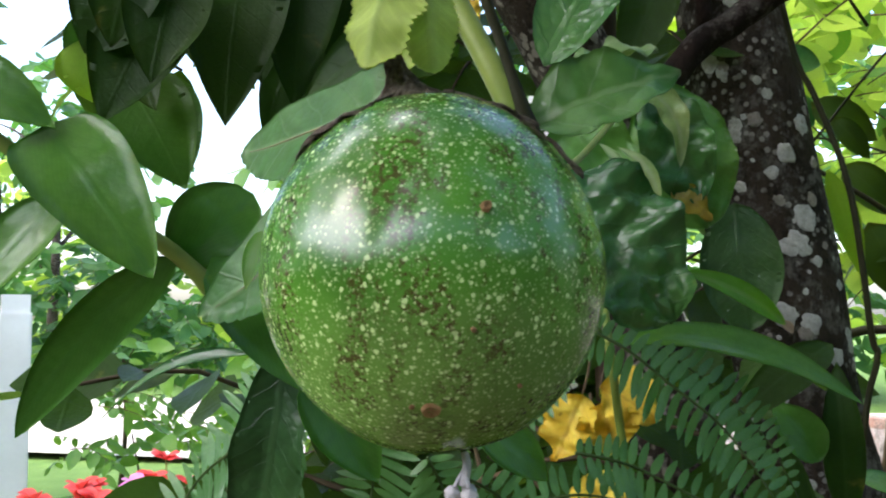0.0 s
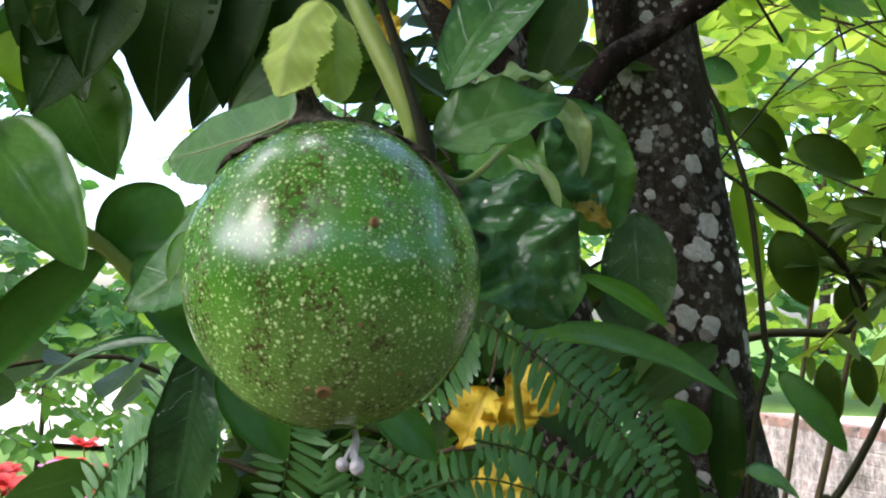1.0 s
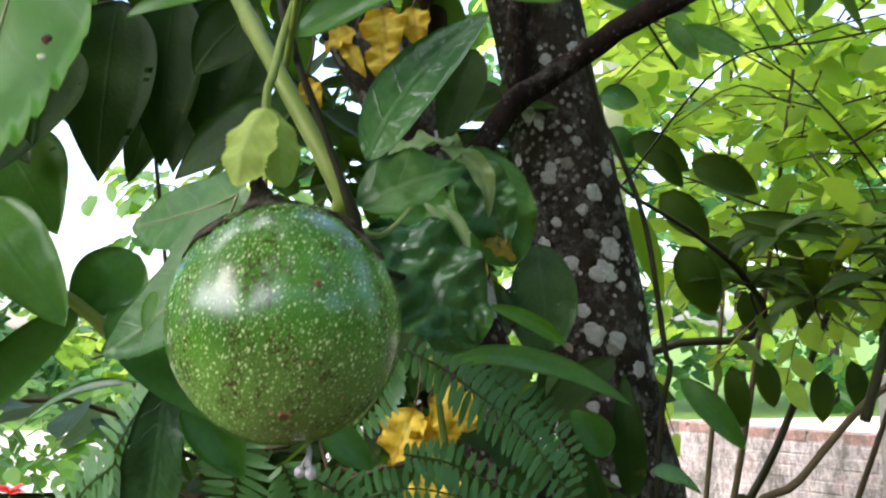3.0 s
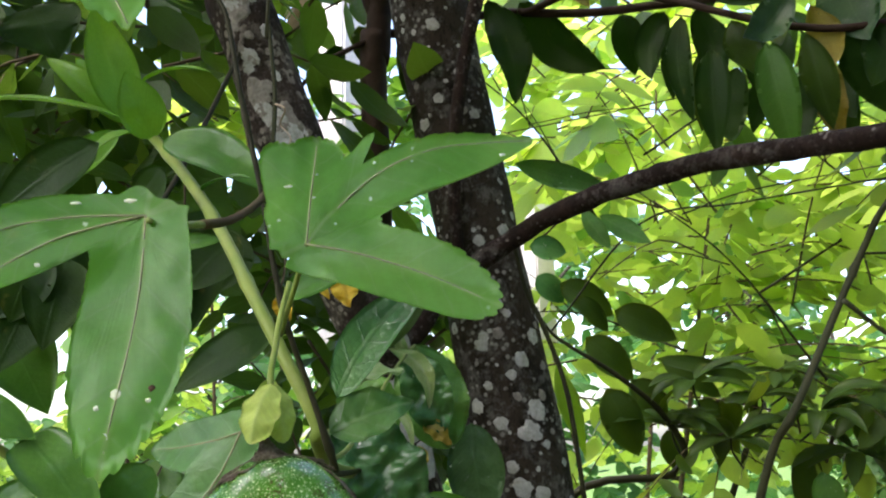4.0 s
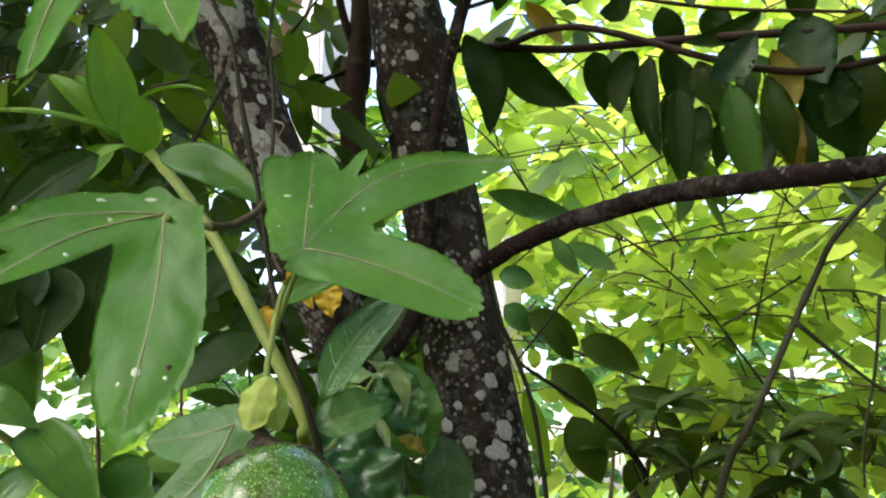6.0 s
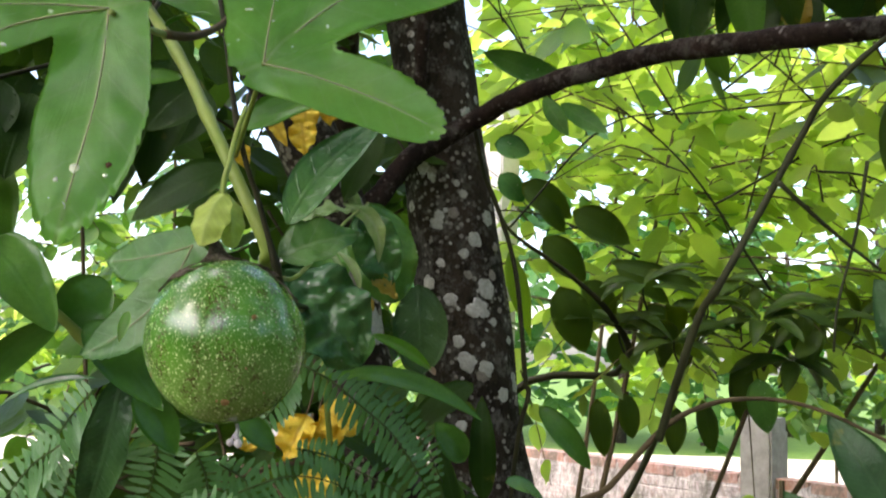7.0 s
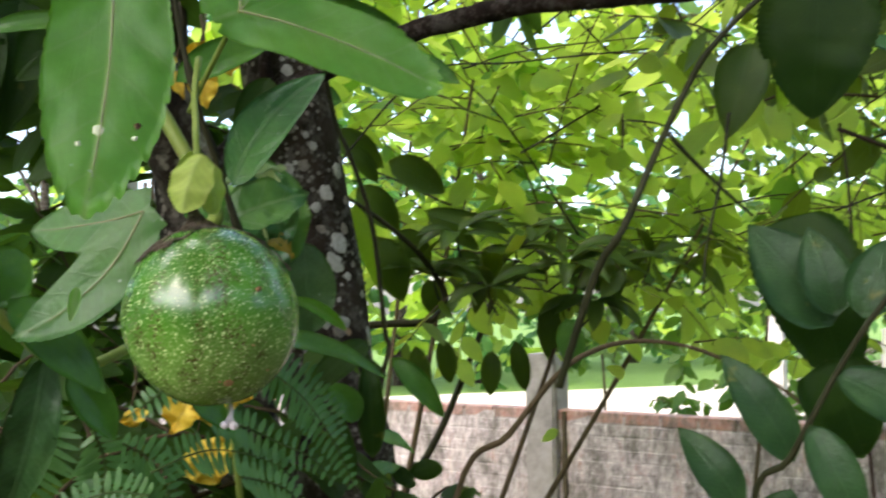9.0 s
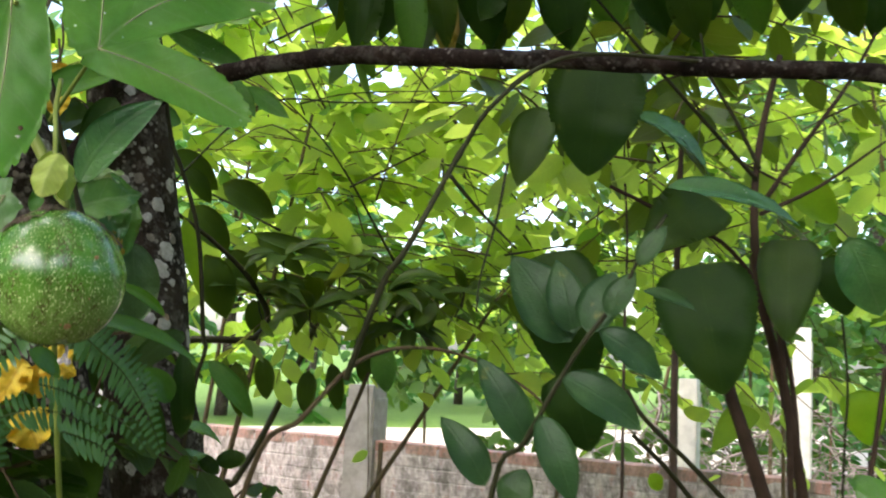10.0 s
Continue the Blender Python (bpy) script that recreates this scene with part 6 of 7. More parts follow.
own_leaf(oval, (0.9118, 1.8000, 1.4759), (0.9447, 1.8200, 1.3465), 0.0664, M_PASSION2, shape="ellip", fold=0.15, ns=10)
own_leaf(oval, (0.7106, 2.0400, 1.6536), (0.7886, 2.0600, 1.5550), 0.0621, M_OLIVE, shape="ellip", fold=0.15, ns=10)


def leafy(parent, name, box, n, length, width, material, seed, shape="ellip", droop=0.5, per=10, run=0.35, up=0.0, fold=0.2, twigs=True):
    """Twigs scattered in a box (x0, x1, y0, y1, z0, z1), each with leaves in two ranks; leaves and twigs joined to one mesh each."""
    rnd = random.Random(seed)
    verts, faces, uvs, tv, tf = [], [], [], [], []
    x0, x1, y0, y1, z0, z1 = box
    for _ in range(n):
        p = Vector((rnd.uniform(x0, x1), rnd.uniform(y0, y1), rnd.uniform(z0, z1)))
        d = Vector((rnd.uniform(-1, 1), rnd.uniform(-1, 0.6), rnd.uniform(-0.5, 0.5) + up)).normalized()
        ln = run * rnd.uniform(0.6, 1.3)
        pts = [p, p + d * ln * 0.5 + Vector((0, 0, 0.02)), p + d * ln + Vector((0, 0, -0.12 * ln))]
        line = smooth_line(pts, 12)
        if twigs:
            v, f = tube_geo(pts, 0.003, 0.0012, 6, 4)
            o = len(tv)
            tv += v
            tf += [tuple(q + o for q in g) for g in f]
        for i in range(per):
            t = (i + rnd.random()) / per
            k = min(int(t * 12), 11)
            c = line[k].lerp(line[k + 1], t * 12 - k)
            sv = d.cross(Vector((0, 0, 1))).normalized()
            way = d * rnd.uniform(0.2, 0.7) + sv * (1 if i % 2 else -1) * rnd.uniform(0.5, 1) + Vector((rnd.uniform(-.3, .3), rnd.uniform(-.3, .3), -droop * rnd.uniform(0.3, 1.6)))
            way.normalize()
            s = rnd.uniform(0.6, 1.2)
            fc = Vector((rnd.uniform(-.7, .7), rnd.uniform(-1, .3), rnd.uniform(0.2, 1.1)))
            v, f, u = blade_geo(c, c + way * length * s, width * s * rnd.uniform(0.8, 1.2), fc, shape, rnd.uniform(-0.12, 0.05), fold, 6, 1, rnd.uniform(-.6, .6), 0.0, 0, 0, i)
            o = len(verts)
            verts += v
            uvs += u
            faces += [tuple(q + o for q in g) for g in f]
    ob = child(mesh_part(name, verts, faces, uvs, material, None), parent)
    tagged(ob, kind="stuff")
    if twigs:
        tagged(child(mesh_part("brushwood", tv, tf, None, M_TWIG, None), parent), kind="stuff")


def bush(label, at, box, n, length, width, material, seed, trunk_r=0.012, **k):
    b = thing("bush", label, "bush", at=at)
    top = Vector(((box[0] + box[1]) / 2, (box[2] + box[3]) / 2, (box[4] + box[5]) / 2))
    own_tube("stem", [at, Vector(at).lerp(top, 0.5) + Vector((0.05, 0.03, 0)), top], trunk_r, trunk_r * 0.4, M_TWIG, b, "", 14, 8, 0.1)
    leafy(b, "foliage", box, n, length, width, material, seed, **k)
    return b


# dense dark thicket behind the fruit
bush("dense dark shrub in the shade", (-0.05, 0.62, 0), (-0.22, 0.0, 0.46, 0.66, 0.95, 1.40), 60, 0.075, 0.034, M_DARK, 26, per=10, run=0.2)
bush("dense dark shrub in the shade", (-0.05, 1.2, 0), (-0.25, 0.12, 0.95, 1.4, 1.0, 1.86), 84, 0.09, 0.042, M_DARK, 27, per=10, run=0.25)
bush("low dark ivy at the foot of the trunk", (0.33, 0.95, 0), (0.27, 0.40, 0.90, 1.08, 1.08, 1.22), 3, 0.04, 0.028, M_DARK, 35, trunk_r=0.004, per=7, run=0.12)
bush("loose shrub with mid-green leaves", (-0.28, 1.1, 0), (-0.40, -0.14, 1.0, 1.25, 1.32, 1.55), 26, 0.075, 0.036, M_MID, 65, trunk_r=0.006, per=8, run=0.16)
bush("loose shrub with mid-green leaves", (-0.8, 3.0, 0), (-1.12, -0.5, 2.7, 3.3, 0.7, 2.2), 60, 0.11, 0.05, M_MID, 66, trunk_r=0.008, per=9, run=0.25)
bush("sunlit shrub with thin yellow-green leaves", (-1.35, 4.0, 0), (-1.60, -1.05, 3.8, 4.2, 1.60, 2.20), 46, 0.085, 0.045, M_BRIGHT, 67, trunk_r=0.01, per=9, run=0.25)
bush("sparse dark sapling behind the trunks", (-0.15, 1.75, 0), (-0.55, -0.32, 1.5, 1.9, 2.35, 3.0), 7, 0.12, 0.055, M_DARK, 68, trunk_r=0.006, per=7, run=0.2)
bush("grey-green hedge beyond the lawn", (-3.21, 5.3, 0), (-3.78, -2.65, 5.0, 5.7, 1.21, 1.95), 60, 0.12, 0.06, M_FERN, 69, trunk_r=0.02, per=10, run=0.35)
bush("sunlit shrub with thin yellow-green leaves", (-0.6, 2.2, 0), (-0.78, -0.45, 2.1, 2.5, 2.39, 2.82), 26, 0.10, 0.05, M_BRIGHT, 70, trunk_r=0.008, per=8, run=0.2)
bush("dense dark shrub in the shade", (-0.4, 1.0, 0), (-0.56, -0.31, 0.9, 1.1, 1.93, 2.02), 6, 0.085, 0.040, M_DARK, 71, trunk_r=0.006, per=8, run=0.15)
bush("loose shrub with mid-green leaves", (-0.15, 2.4, 0), (-0.25, 0.07, 2.3, 2.5, 2.23, 2.63), 20, 0.10, 0.05, M_MID, 72, trunk_r=0.008, per=8, run=0.15)
# dark shrubs added to stand for shadow patches between the bushes
bush("dark shrub added to stand for deep shade", (3.54, 7.4, 0), (3.19, 3.88, 7.0, 7.8, 1.12, 1.55), 26, 0.16, 0.08, M_DARK, 80, trunk_r=0.02, per=9, run=0.25)
bush("dark shrub added to stand for deep shade", (5.83, 5.6, 0), (5.53, 6.12, 5.2, 6.0, 2.61, 3.06), 14, 0.16, 0.08, M_DARK, 81, trunk_r=0.02, per=9, run=0.25)
bush("dark shrub added to stand for deep shade", (7.33, 6.4, 0), (6.88, 7.77, 6.0, 6.8, 1.27, 1.92), 22, 0.16, 0.08, M_DARK, 82, trunk_r=0.02, per=9, run=0.25)
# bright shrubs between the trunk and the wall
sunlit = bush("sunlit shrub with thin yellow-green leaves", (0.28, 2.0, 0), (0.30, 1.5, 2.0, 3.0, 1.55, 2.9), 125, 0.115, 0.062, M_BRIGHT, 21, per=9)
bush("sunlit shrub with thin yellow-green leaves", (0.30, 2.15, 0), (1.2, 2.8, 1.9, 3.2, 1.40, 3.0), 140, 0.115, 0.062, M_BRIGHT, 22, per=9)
arching = bush("shaded shrub with dark arching leaves", (0.27, 1.9, 0), (0.62, 1.45, 1.75, 2.15, 1.56, 1.70), 9, 0.10, 0.036, M_OLIVE, 23, per=9, droop=0.7)


def rosette(parent, c, n, ln, wd, seed):
    """The tip of a shoot: glossy leaves that spread from one place and arch over."""
    r2 = random.Random(seed)
    c = Vector(c)
    for i in range(n):
        a = 2 * math.pi * i / n + r2.uniform(-.3, .3)
        out = Vector((math.cos(a), 0.55 * math.sin(a), r2.uniform(-0.5, 0.35)))
        l = ln * r2.uniform(0.7, 1.15)
        own_leaf(parent, c + out * 0.008, c + out.normalized() * l, wd * r2.uniform(0.8, 1.15), M_OLIVE, face=Vector((0, -0.45, 1)) + out * 0.2, shape="lance", bend=r2.uniform(0.10, 0.20), fold=0.25, ns=10, nv=2, twist=r2.uniform(-.4, .4))
    own_tube("shoot", [c, c + Vector((0.01, 0.03, -0.03)), c + Vector((0.05 - 0.1 * r2.random(), 0.09, -0.07))], 0.002, 0.003, M_VINE, parent, "", 8, 6)


rosette(arching, (0.6510, 1.8500, 1.6910), 7, 0.155, 0.046, 1)
rosette(arching, (0.8390, 1.9500, 1.6560), 8, 0.155, 0.046, 2)
rosette(arching, (0.9190, 1.8000, 1.6120), 9, 0.155, 0.046, 3)
rosette(arching, (1.0890, 1.9000, 1.6110), 7, 0.155, 0.046, 4)
rosette(arching, (0.7150, 1.8000, 1.5550), 8, 0.155, 0.046, 5)
rosette(arching, (1.2210, 1.9500, 1.6360), 9, 0.155, 0.046, 6)
rosette(arching, (0.9370, 2.0000, 1.7060), 7, 0.155, 0.046, 7)
rosette(arching, (0.6050, 1.9000, 1.5850), 8, 0.155, 0.046, 8)
rosette(arching, (1.0150, 1.8500, 1.5220), 9, 0.155, 0.046, 9)
bush("bright shrub past the end of the wall", (3.6, 3.4, 0), (2.6, 4.6, 2.6, 4.2, 1.8, 3.0), 90, 0.12, 0.065, M_BRIGHT, 24, per=8)
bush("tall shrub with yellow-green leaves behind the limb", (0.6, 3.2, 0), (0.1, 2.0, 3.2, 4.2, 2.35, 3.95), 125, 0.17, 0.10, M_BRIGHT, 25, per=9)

leafy(sunlit, "foliage", (0.35, 2.6, 1.7, 2.4, 1.5, 2.7), 70, 0.08, 0.04, M_BRIGHT, 38, per=3, run=0.75)
leafy(sunlit, "foliage", (0.35, 2.6, 1.9, 3.0, 1.5, 2.9), 28, 0.12, 0.060, M_MID, 28, per=8)
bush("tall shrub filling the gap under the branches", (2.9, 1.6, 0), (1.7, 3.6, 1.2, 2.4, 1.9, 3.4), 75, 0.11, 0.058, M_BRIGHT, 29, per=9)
leafy(heart_shrub, "foliage", (1.0, 1.9, 0.8, 1.5, 1.75, 2.5), 16, 0.11, 0.055, M_BRIGHT, 33, per=8, droop=0.7)
leafy(heart_shrub, "foliage", (1.0, 1.9, 0.8, 1.5, 1.8, 2.5), 30, 0.11, 0.05, M_OLIVE, 36, per=8, droop=0.7)
# dark leaves hanging over the limb
hanging = thing("hanging_branch", "overhead branch with drooping dark green leaves", "branch", at=(0.3, 1.0, 2.2))
own_tube("branch", [(-0.0367, 1.0000, 2.1937), (0.0730, 1.0000, 2.2015), (0.1637, 0.9800, 2.2169), (0.3042, 0.9500, 2.2002), (0.4410, 0.8600, 2.1734), (0.5786, 0.7800, 2.1488), (0.6834, 0.7200, 2.1300), (0.95, 0.6, 2.1)], 0.0075, 0.006, M_CANE, hanging, "", 40, 10, 0.12)
own_tube("branch", [(0.1385, 1.0000, 2.2912), (0.2903, 0.9500, 2.3055), (0.5437, 0.9000, 2.2505), (0.7534, 0.8500, 2.2206)], 0.004, 0.003, M_TWIG, hanging, "", 30, 8, 0.1)
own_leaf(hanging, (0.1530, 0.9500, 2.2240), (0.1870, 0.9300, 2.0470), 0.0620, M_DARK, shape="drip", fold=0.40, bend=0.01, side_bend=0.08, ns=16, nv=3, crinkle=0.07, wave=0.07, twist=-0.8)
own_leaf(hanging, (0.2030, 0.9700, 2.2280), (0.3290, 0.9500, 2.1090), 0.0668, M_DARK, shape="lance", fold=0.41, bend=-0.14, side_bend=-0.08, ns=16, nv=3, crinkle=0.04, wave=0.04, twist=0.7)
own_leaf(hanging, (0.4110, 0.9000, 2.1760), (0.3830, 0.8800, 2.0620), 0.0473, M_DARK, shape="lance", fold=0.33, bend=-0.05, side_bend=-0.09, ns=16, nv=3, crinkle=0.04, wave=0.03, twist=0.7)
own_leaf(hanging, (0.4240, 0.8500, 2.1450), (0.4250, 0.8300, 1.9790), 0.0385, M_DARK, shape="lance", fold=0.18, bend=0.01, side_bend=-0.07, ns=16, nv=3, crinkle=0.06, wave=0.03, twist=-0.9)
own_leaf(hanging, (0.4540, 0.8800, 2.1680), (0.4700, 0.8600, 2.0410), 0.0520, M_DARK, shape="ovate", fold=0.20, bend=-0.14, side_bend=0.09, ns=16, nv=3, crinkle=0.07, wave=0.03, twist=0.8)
own_leaf(hanging, (0.4920, 0.8400, 2.1320), (0.5240, 0.8200, 2.0360), 0.0487, M_OLIVE, shape="drip", fold=0.19, bend=0.05, side_bend=-0.05, ns=16, nv=3, crinkle=0.08, wave=0.04, twist=-0.9)
own_leaf(hanging, (0.4820, 0.8000, 2.0450), (0.4580, 0.7800, 1.9340), 0.0524, M_DARK, shape="lance", fold=0.18, bend=-0.16, side_bend=-0.08, ns=16, nv=3, crinkle=0.05, wave=0.05, twist=-0.9)
own_leaf(hanging, (0.5580, 0.7800, 2.0230), (0.5440, 0.7600, 1.9230), 0.0483, M_DARK, shape="drip", fold=0.15, bend=-0.11, side_bend=-0.03, ns=16, nv=3, crinkle=0.06, wave=0.03, twist=-0.0)
own_leaf(hanging, (0.6180, 0.8400, 2.0790), (0.6270, 0.8200, 1.9470), 0.0575, M_AGING, shape="drip", fold=0.14, bend=0.05, side_bend=-0.09, ns=16, nv=3, crinkle=0.07, wave=0.06, twist=-0.9)
own_leaf(hanging, (0.6690, 0.8800, 2.0860), (0.6640, 0.8600, 1.9890), 0.0430, M_DARK, shape="lance", fold=0.26, bend=-0.05, side_bend=-0.09, ns=16, nv=3, crinkle=0.03, wave=0.03, twist=0.8)
own_leaf(hanging, (0.5740, 0.7600, 2.1150), (0.5880, 0.7400, 2.0150), 0.0475, M_AGING, shape="drip", fold=0.17, bend=-0.14, side_bend=0.06, ns=16, nv=3, crinkle=0.05, wave=0.05, twist=0.7)
own_leaf(hanging, (0.5460, 0.7400, 2.1290), (0.4670, 0.7200, 2.0550), 0.0500, M_MOTTLE, shape="drip", fold=0.41, bend=-0.17, side_bend=0.04, ns=16, nv=3, crinkle=0.07, wave=0.06, twist=-0.8)
own_leaf(hanging, (0.6100, 0.7500, 2.1600), (0.6360, 0.7300, 2.0520), 0.0813, M_MOTTLE, shape="ovate", fold=0.20, bend=-0.07, side_bend=-0.02, ns=16, nv=3, crinkle=0.04, wave=0.03, twist=0.4)
own_leaf(hanging, (0.5430, 0.8000, 2.1410), (0.5380, 0.7800, 2.0680), 0.0405, M_OLIVE, shape="ovate", fold=0.24, bend=-0.12, side_bend=-0.06, ns=16, nv=3, crinkle=0.03, wave=0.03, twist=0.3)
own_leaf(hanging, (0.4080, 0.9000, 2.2670), (0.3570, 0.8800, 2.2280), 0.0364, M_DARK, shape="lance", fold=0.18, bend=-0.19, side_bend=0.09, ns=16, nv=3, crinkle=0.06, wave=0.04, twist=-0.5)
own_leaf(hanging, (0.3290, 0.9500, 2.3380), (0.3140, 0.9300, 2.2650), 0.0584, M_DARK, shape="drip", fold=0.43, bend=-0.08, side_bend=-0.01, ns=16, nv=3, crinkle=0.03, wave=0.07, twist=-0.8)
own_leaf(hanging, (0.3960, 0.9500, 2.3590), (0.4140, 0.9300, 2.2680), 0.0715, M_DARK, shape="lance", fold=0.25, bend=-0.15, side_bend=0.09, ns=16, nv=3, crinkle=0.06, wave=0.03, twist=0.7)
own_leaf(hanging, (0.5110, 0.9000, 2.3320), (0.5030, 0.8800, 2.2420), 0.0327, M_DARK, shape="lance", fold=0.16, bend=-0.09, side_bend=-0.06, ns=16, nv=3, crinkle=0.07, wave=0.03, twist=-0.1)
own_leaf(hanging, (0.2580, 1.0000, 2.3100), (0.3160, 0.9800, 2.2230), 0.0351, M_AGING, shape="drip", fold=0.49, bend=-0.08, side_bend=-0.00, ns=16, nv=3, crinkle=0.07, wave=0.04, twist=-0.4)
own_leaf(hanging, (0.5790, 0.8000, 2.1930), (0.4540, 0.7800, 2.1340), 0.0372, M_DARK, shape="lance", fold=0.46, bend=-0.17, side_bend=0.06, ns=16, nv=3, crinkle=0.06, wave=0.03, twist=0.8)
own_leaf(hanging, (0.6770, 0.7400, 2.0980), (0.6250, 0.7200, 1.9840), 0.0564, M_DARK, shape="drip", fold=0.19, bend=-0.07, side_bend=0.00, ns=16, nv=3, crinkle=0.06, wave=0.05, twist=-0.8)
own_leaf(hanging, (0.7210, 0.9000, 2.1680), (0.6960, 0.8800, 2.0990), 0.0455, M_BRIGHT, shape="drip", fold=0.38, bend=-0.03, side_bend=0.05, ns=16, nv=3, crinkle=0.05, wave=0.06, twist=-0.4)
own_leaf(hanging, (0.6790, 0.8000, 2.0200), (0.6950, 0.7800, 1.9640), 0.0422, M_OLIVE, shape="lance", fold=0.22, bend=0.06, side_bend=0.04, ns=16, nv=3, crinkle=0.08, wave=0.04, twist=-0.6)
own_leaf(hanging, (0.0780, 0.9300, 2.1970), (0.0300, 0.9100, 2.0440), 0.0816, M_DARK, shape="ovate", fold=0.30, bend=0.00, side_bend=-0.03, ns=16, nv=3, crinkle=0.04, wave=0.03, twist=0.0)
own_leaf(hanging, (0.1060, 0.9500, 2.2760), (0.0690, 0.9300, 2.1920), 0.0564, M_DARK, shape="drip", fold=0.25, bend=-0.03, side_bend=0.04, ns=16, nv=3, crinkle=0.07, wave=0.04, twist=0.6)
own_leaf(hanging, (-0.0410, 1.0000, 2.2080), (-0.0320, 0.9800, 2.1290), 0.0486, M_OLIVE, shape="lance", fold=0.49, bend=0.05, side_bend=0.00, ns=16, nv=3, crinkle=0.06, wave=0.03, twist=0.6)
own_leaf(hanging, (-0.0840, 1.0500, 2.1970), (-0.1350, 1.0300, 2.1200), 0.0463, M_DARK, shape="lance", fold=0.23, bend=-0.18, side_bend=0.03, ns=16, nv=3, crinkle=0.05, wave=0.05, twist=0.8)
own_leaf(hanging, (0.1956, 1.1000, 2.0063), (0.3531, 1.0900, 1.9541), 0.0463, M_PASSION2, shape="drip", fold=0.18, bend=-0.04, ns=12)
own_leaf(hanging, (0.2505, 0.7400, 1.8366), (0.2827, 0.7300, 1.7827), 0.0246, M_PASSION2, shape="drip", fold=0.18, bend=-0.04, ns=12)
own_leaf(hanging, (0.2772, 0.7700, 1.8361), (0.3400, 0.7600, 1.7958), 0.0289, M_PASSION2, shape="drip", fold=0.18, bend=-0.04, ns=12)
own_leaf(hanging, (0.4410, 0.9500, 2.1790), (0.4340, 0.9700, 2.0620), 0.0420, M_DARK, shape="ovate", fold=0.32, bend=0.06, ns=14, nv=3, crinkle=0.05, twist=0.5)
own_leaf(hanging, (0.4930, 0.9800, 2.1530), (0.4820, 1.0000, 2.0200), 0.0429, M_OLIVE, shape="drip", fold=0.32, bend=0.06, ns=14, nv=3, crinkle=0.05, twist=-0.5)
own_leaf(hanging, (0.5580, 0.9500, 2.1510), (0.5880, 0.9700, 2.0530), 0.0470, M_DARK, shape="ellip", fold=0.32, bend=0.06, ns=14, nv=3, crinkle=0.05, twist=0.2)
own_leaf(hanging, (0.5690, 0.9200, 2.0820), (0.5420, 0.9400, 1.9960), 0.0411, M_DARK, shape="ovate", fold=0.32, bend=0.06, ns=14, nv=3, crinkle=0.05, twist=0.5)
own_leaf(hanging, (0.6170, 0.9600, 2.1650), (0.5890, 0.9800, 2.0750), 0.0440, M_DARK, shape="drip", fold=0.32, bend=0.06, ns=14, nv=3, crinkle=0.05, twist=-0.5)
own_leaf(hanging, (0.6650, 0.9800, 2.1050), (0.6560, 1.0000, 2.0340), 0.0394, M_OLIVE, shape="ellip", fold=0.32, bend=0.06, ns=14, nv=3, crinkle=0.05, twist=0.2)
own_leaf(hanging, (0.7160, 0.9200, 2.1300), (0.7490, 0.9400, 2.0240), 0.0461, M_DARK, shape="ovate", fold=0.32, bend=0.06, ns=14, nv=3, crinkle=0.05, twist=0.5)
own_leaf(hanging, (0.7370, 0.8600, 2.0780), (0.7290, 0.8800, 1.9690), 0.0410, M_DARK, shape="drip", fold=0.32, bend=0.06, ns=14, nv=3, crinkle=0.05, twist=-0.5)
own_leaf(hanging, (0.6820, 0.9500, 2.0750), (0.7040, 0.9700, 1.9870), 0.0403, M_DARK, shape="ellip", fold=0.32, bend=0.06, ns=14, nv=3, crinkle=0.05, twist=0.2)
own_leaf(hanging, (0.4960, 0.9500, 2.0460), (0.5070, 0.9700, 2.0040), 0.0319, M_OLIVE, shape="ovate", fold=0.32, bend=0.06, ns=14, nv=3, crinkle=0.05, twist=0.5)
own_leaf(hanging, (0.4830, 0.9800, 2.2930), (0.5070, 1.0000, 2.2110), 0.0514, M_DARK, shape="drip", fold=0.32, bend=0.06, ns=14, nv=3, crinkle=0.05, twist=-0.5)
own_leaf(hanging, (0.5850, 1.0000, 2.3040), (0.5770, 1.0200, 2.2410), 0.0521, M_DARK, shape="ellip", fold=0.32, bend=0.06, ns=14, nv=3, crinkle=0.05, twist=0.2)
own_leaf(hanging, (0.7020, 0.9500, 2.3200), (0.7230, 0.9700, 2.2590), 0.0504, M_DARK, shape="ovate", fold=0.32, bend=0.06, ns=14, nv=3, crinkle=0.05, twist=0.5)
own_leaf(hanging, (0.7660, 0.9000, 2.2550), (0.7860, 0.9200, 2.1870), 0.0487, M_OLIVE, shape="drip", fold=0.32, bend=0.06, ns=14, nv=3, crinkle=0.05, twist=-0.5)
own_leaf(hanging, (0.3750, 1.0200, 2.2290), (0.3930, 1.0400, 2.1310), 0.0493, M_DARK, shape="ellip", fold=0.32, bend=0.06, ns=14, nv=3, crinkle=0.05, twist=0.2)
own_leaf(hanging, (0.1270, 0.9800, 2.3530), (0.1550, 1.0000, 2.2910), 0.0429, M_DARK, shape="ovate", fold=0.32, bend=0.06, ns=14, nv=3, crinkle=0.05, twist=0.5)
own_leaf(hanging, (0.2260, 1.0200, 2.3860), (0.2120, 1.0400, 2.3110), 0.0440, M_DARK, shape="drip", fold=0.32, bend=0.06, ns=14, nv=3, crinkle=0.05, twist=-0.5)
own_leaf(hanging, (0.6280, 0.7500, 2.0850), (0.6750, 0.7700, 1.9620), 0.0787, M_DARK, shape="ovate", fold=0.32, bend=0.06, ns=14, nv=3, crinkle=0.05, twist=0.5)
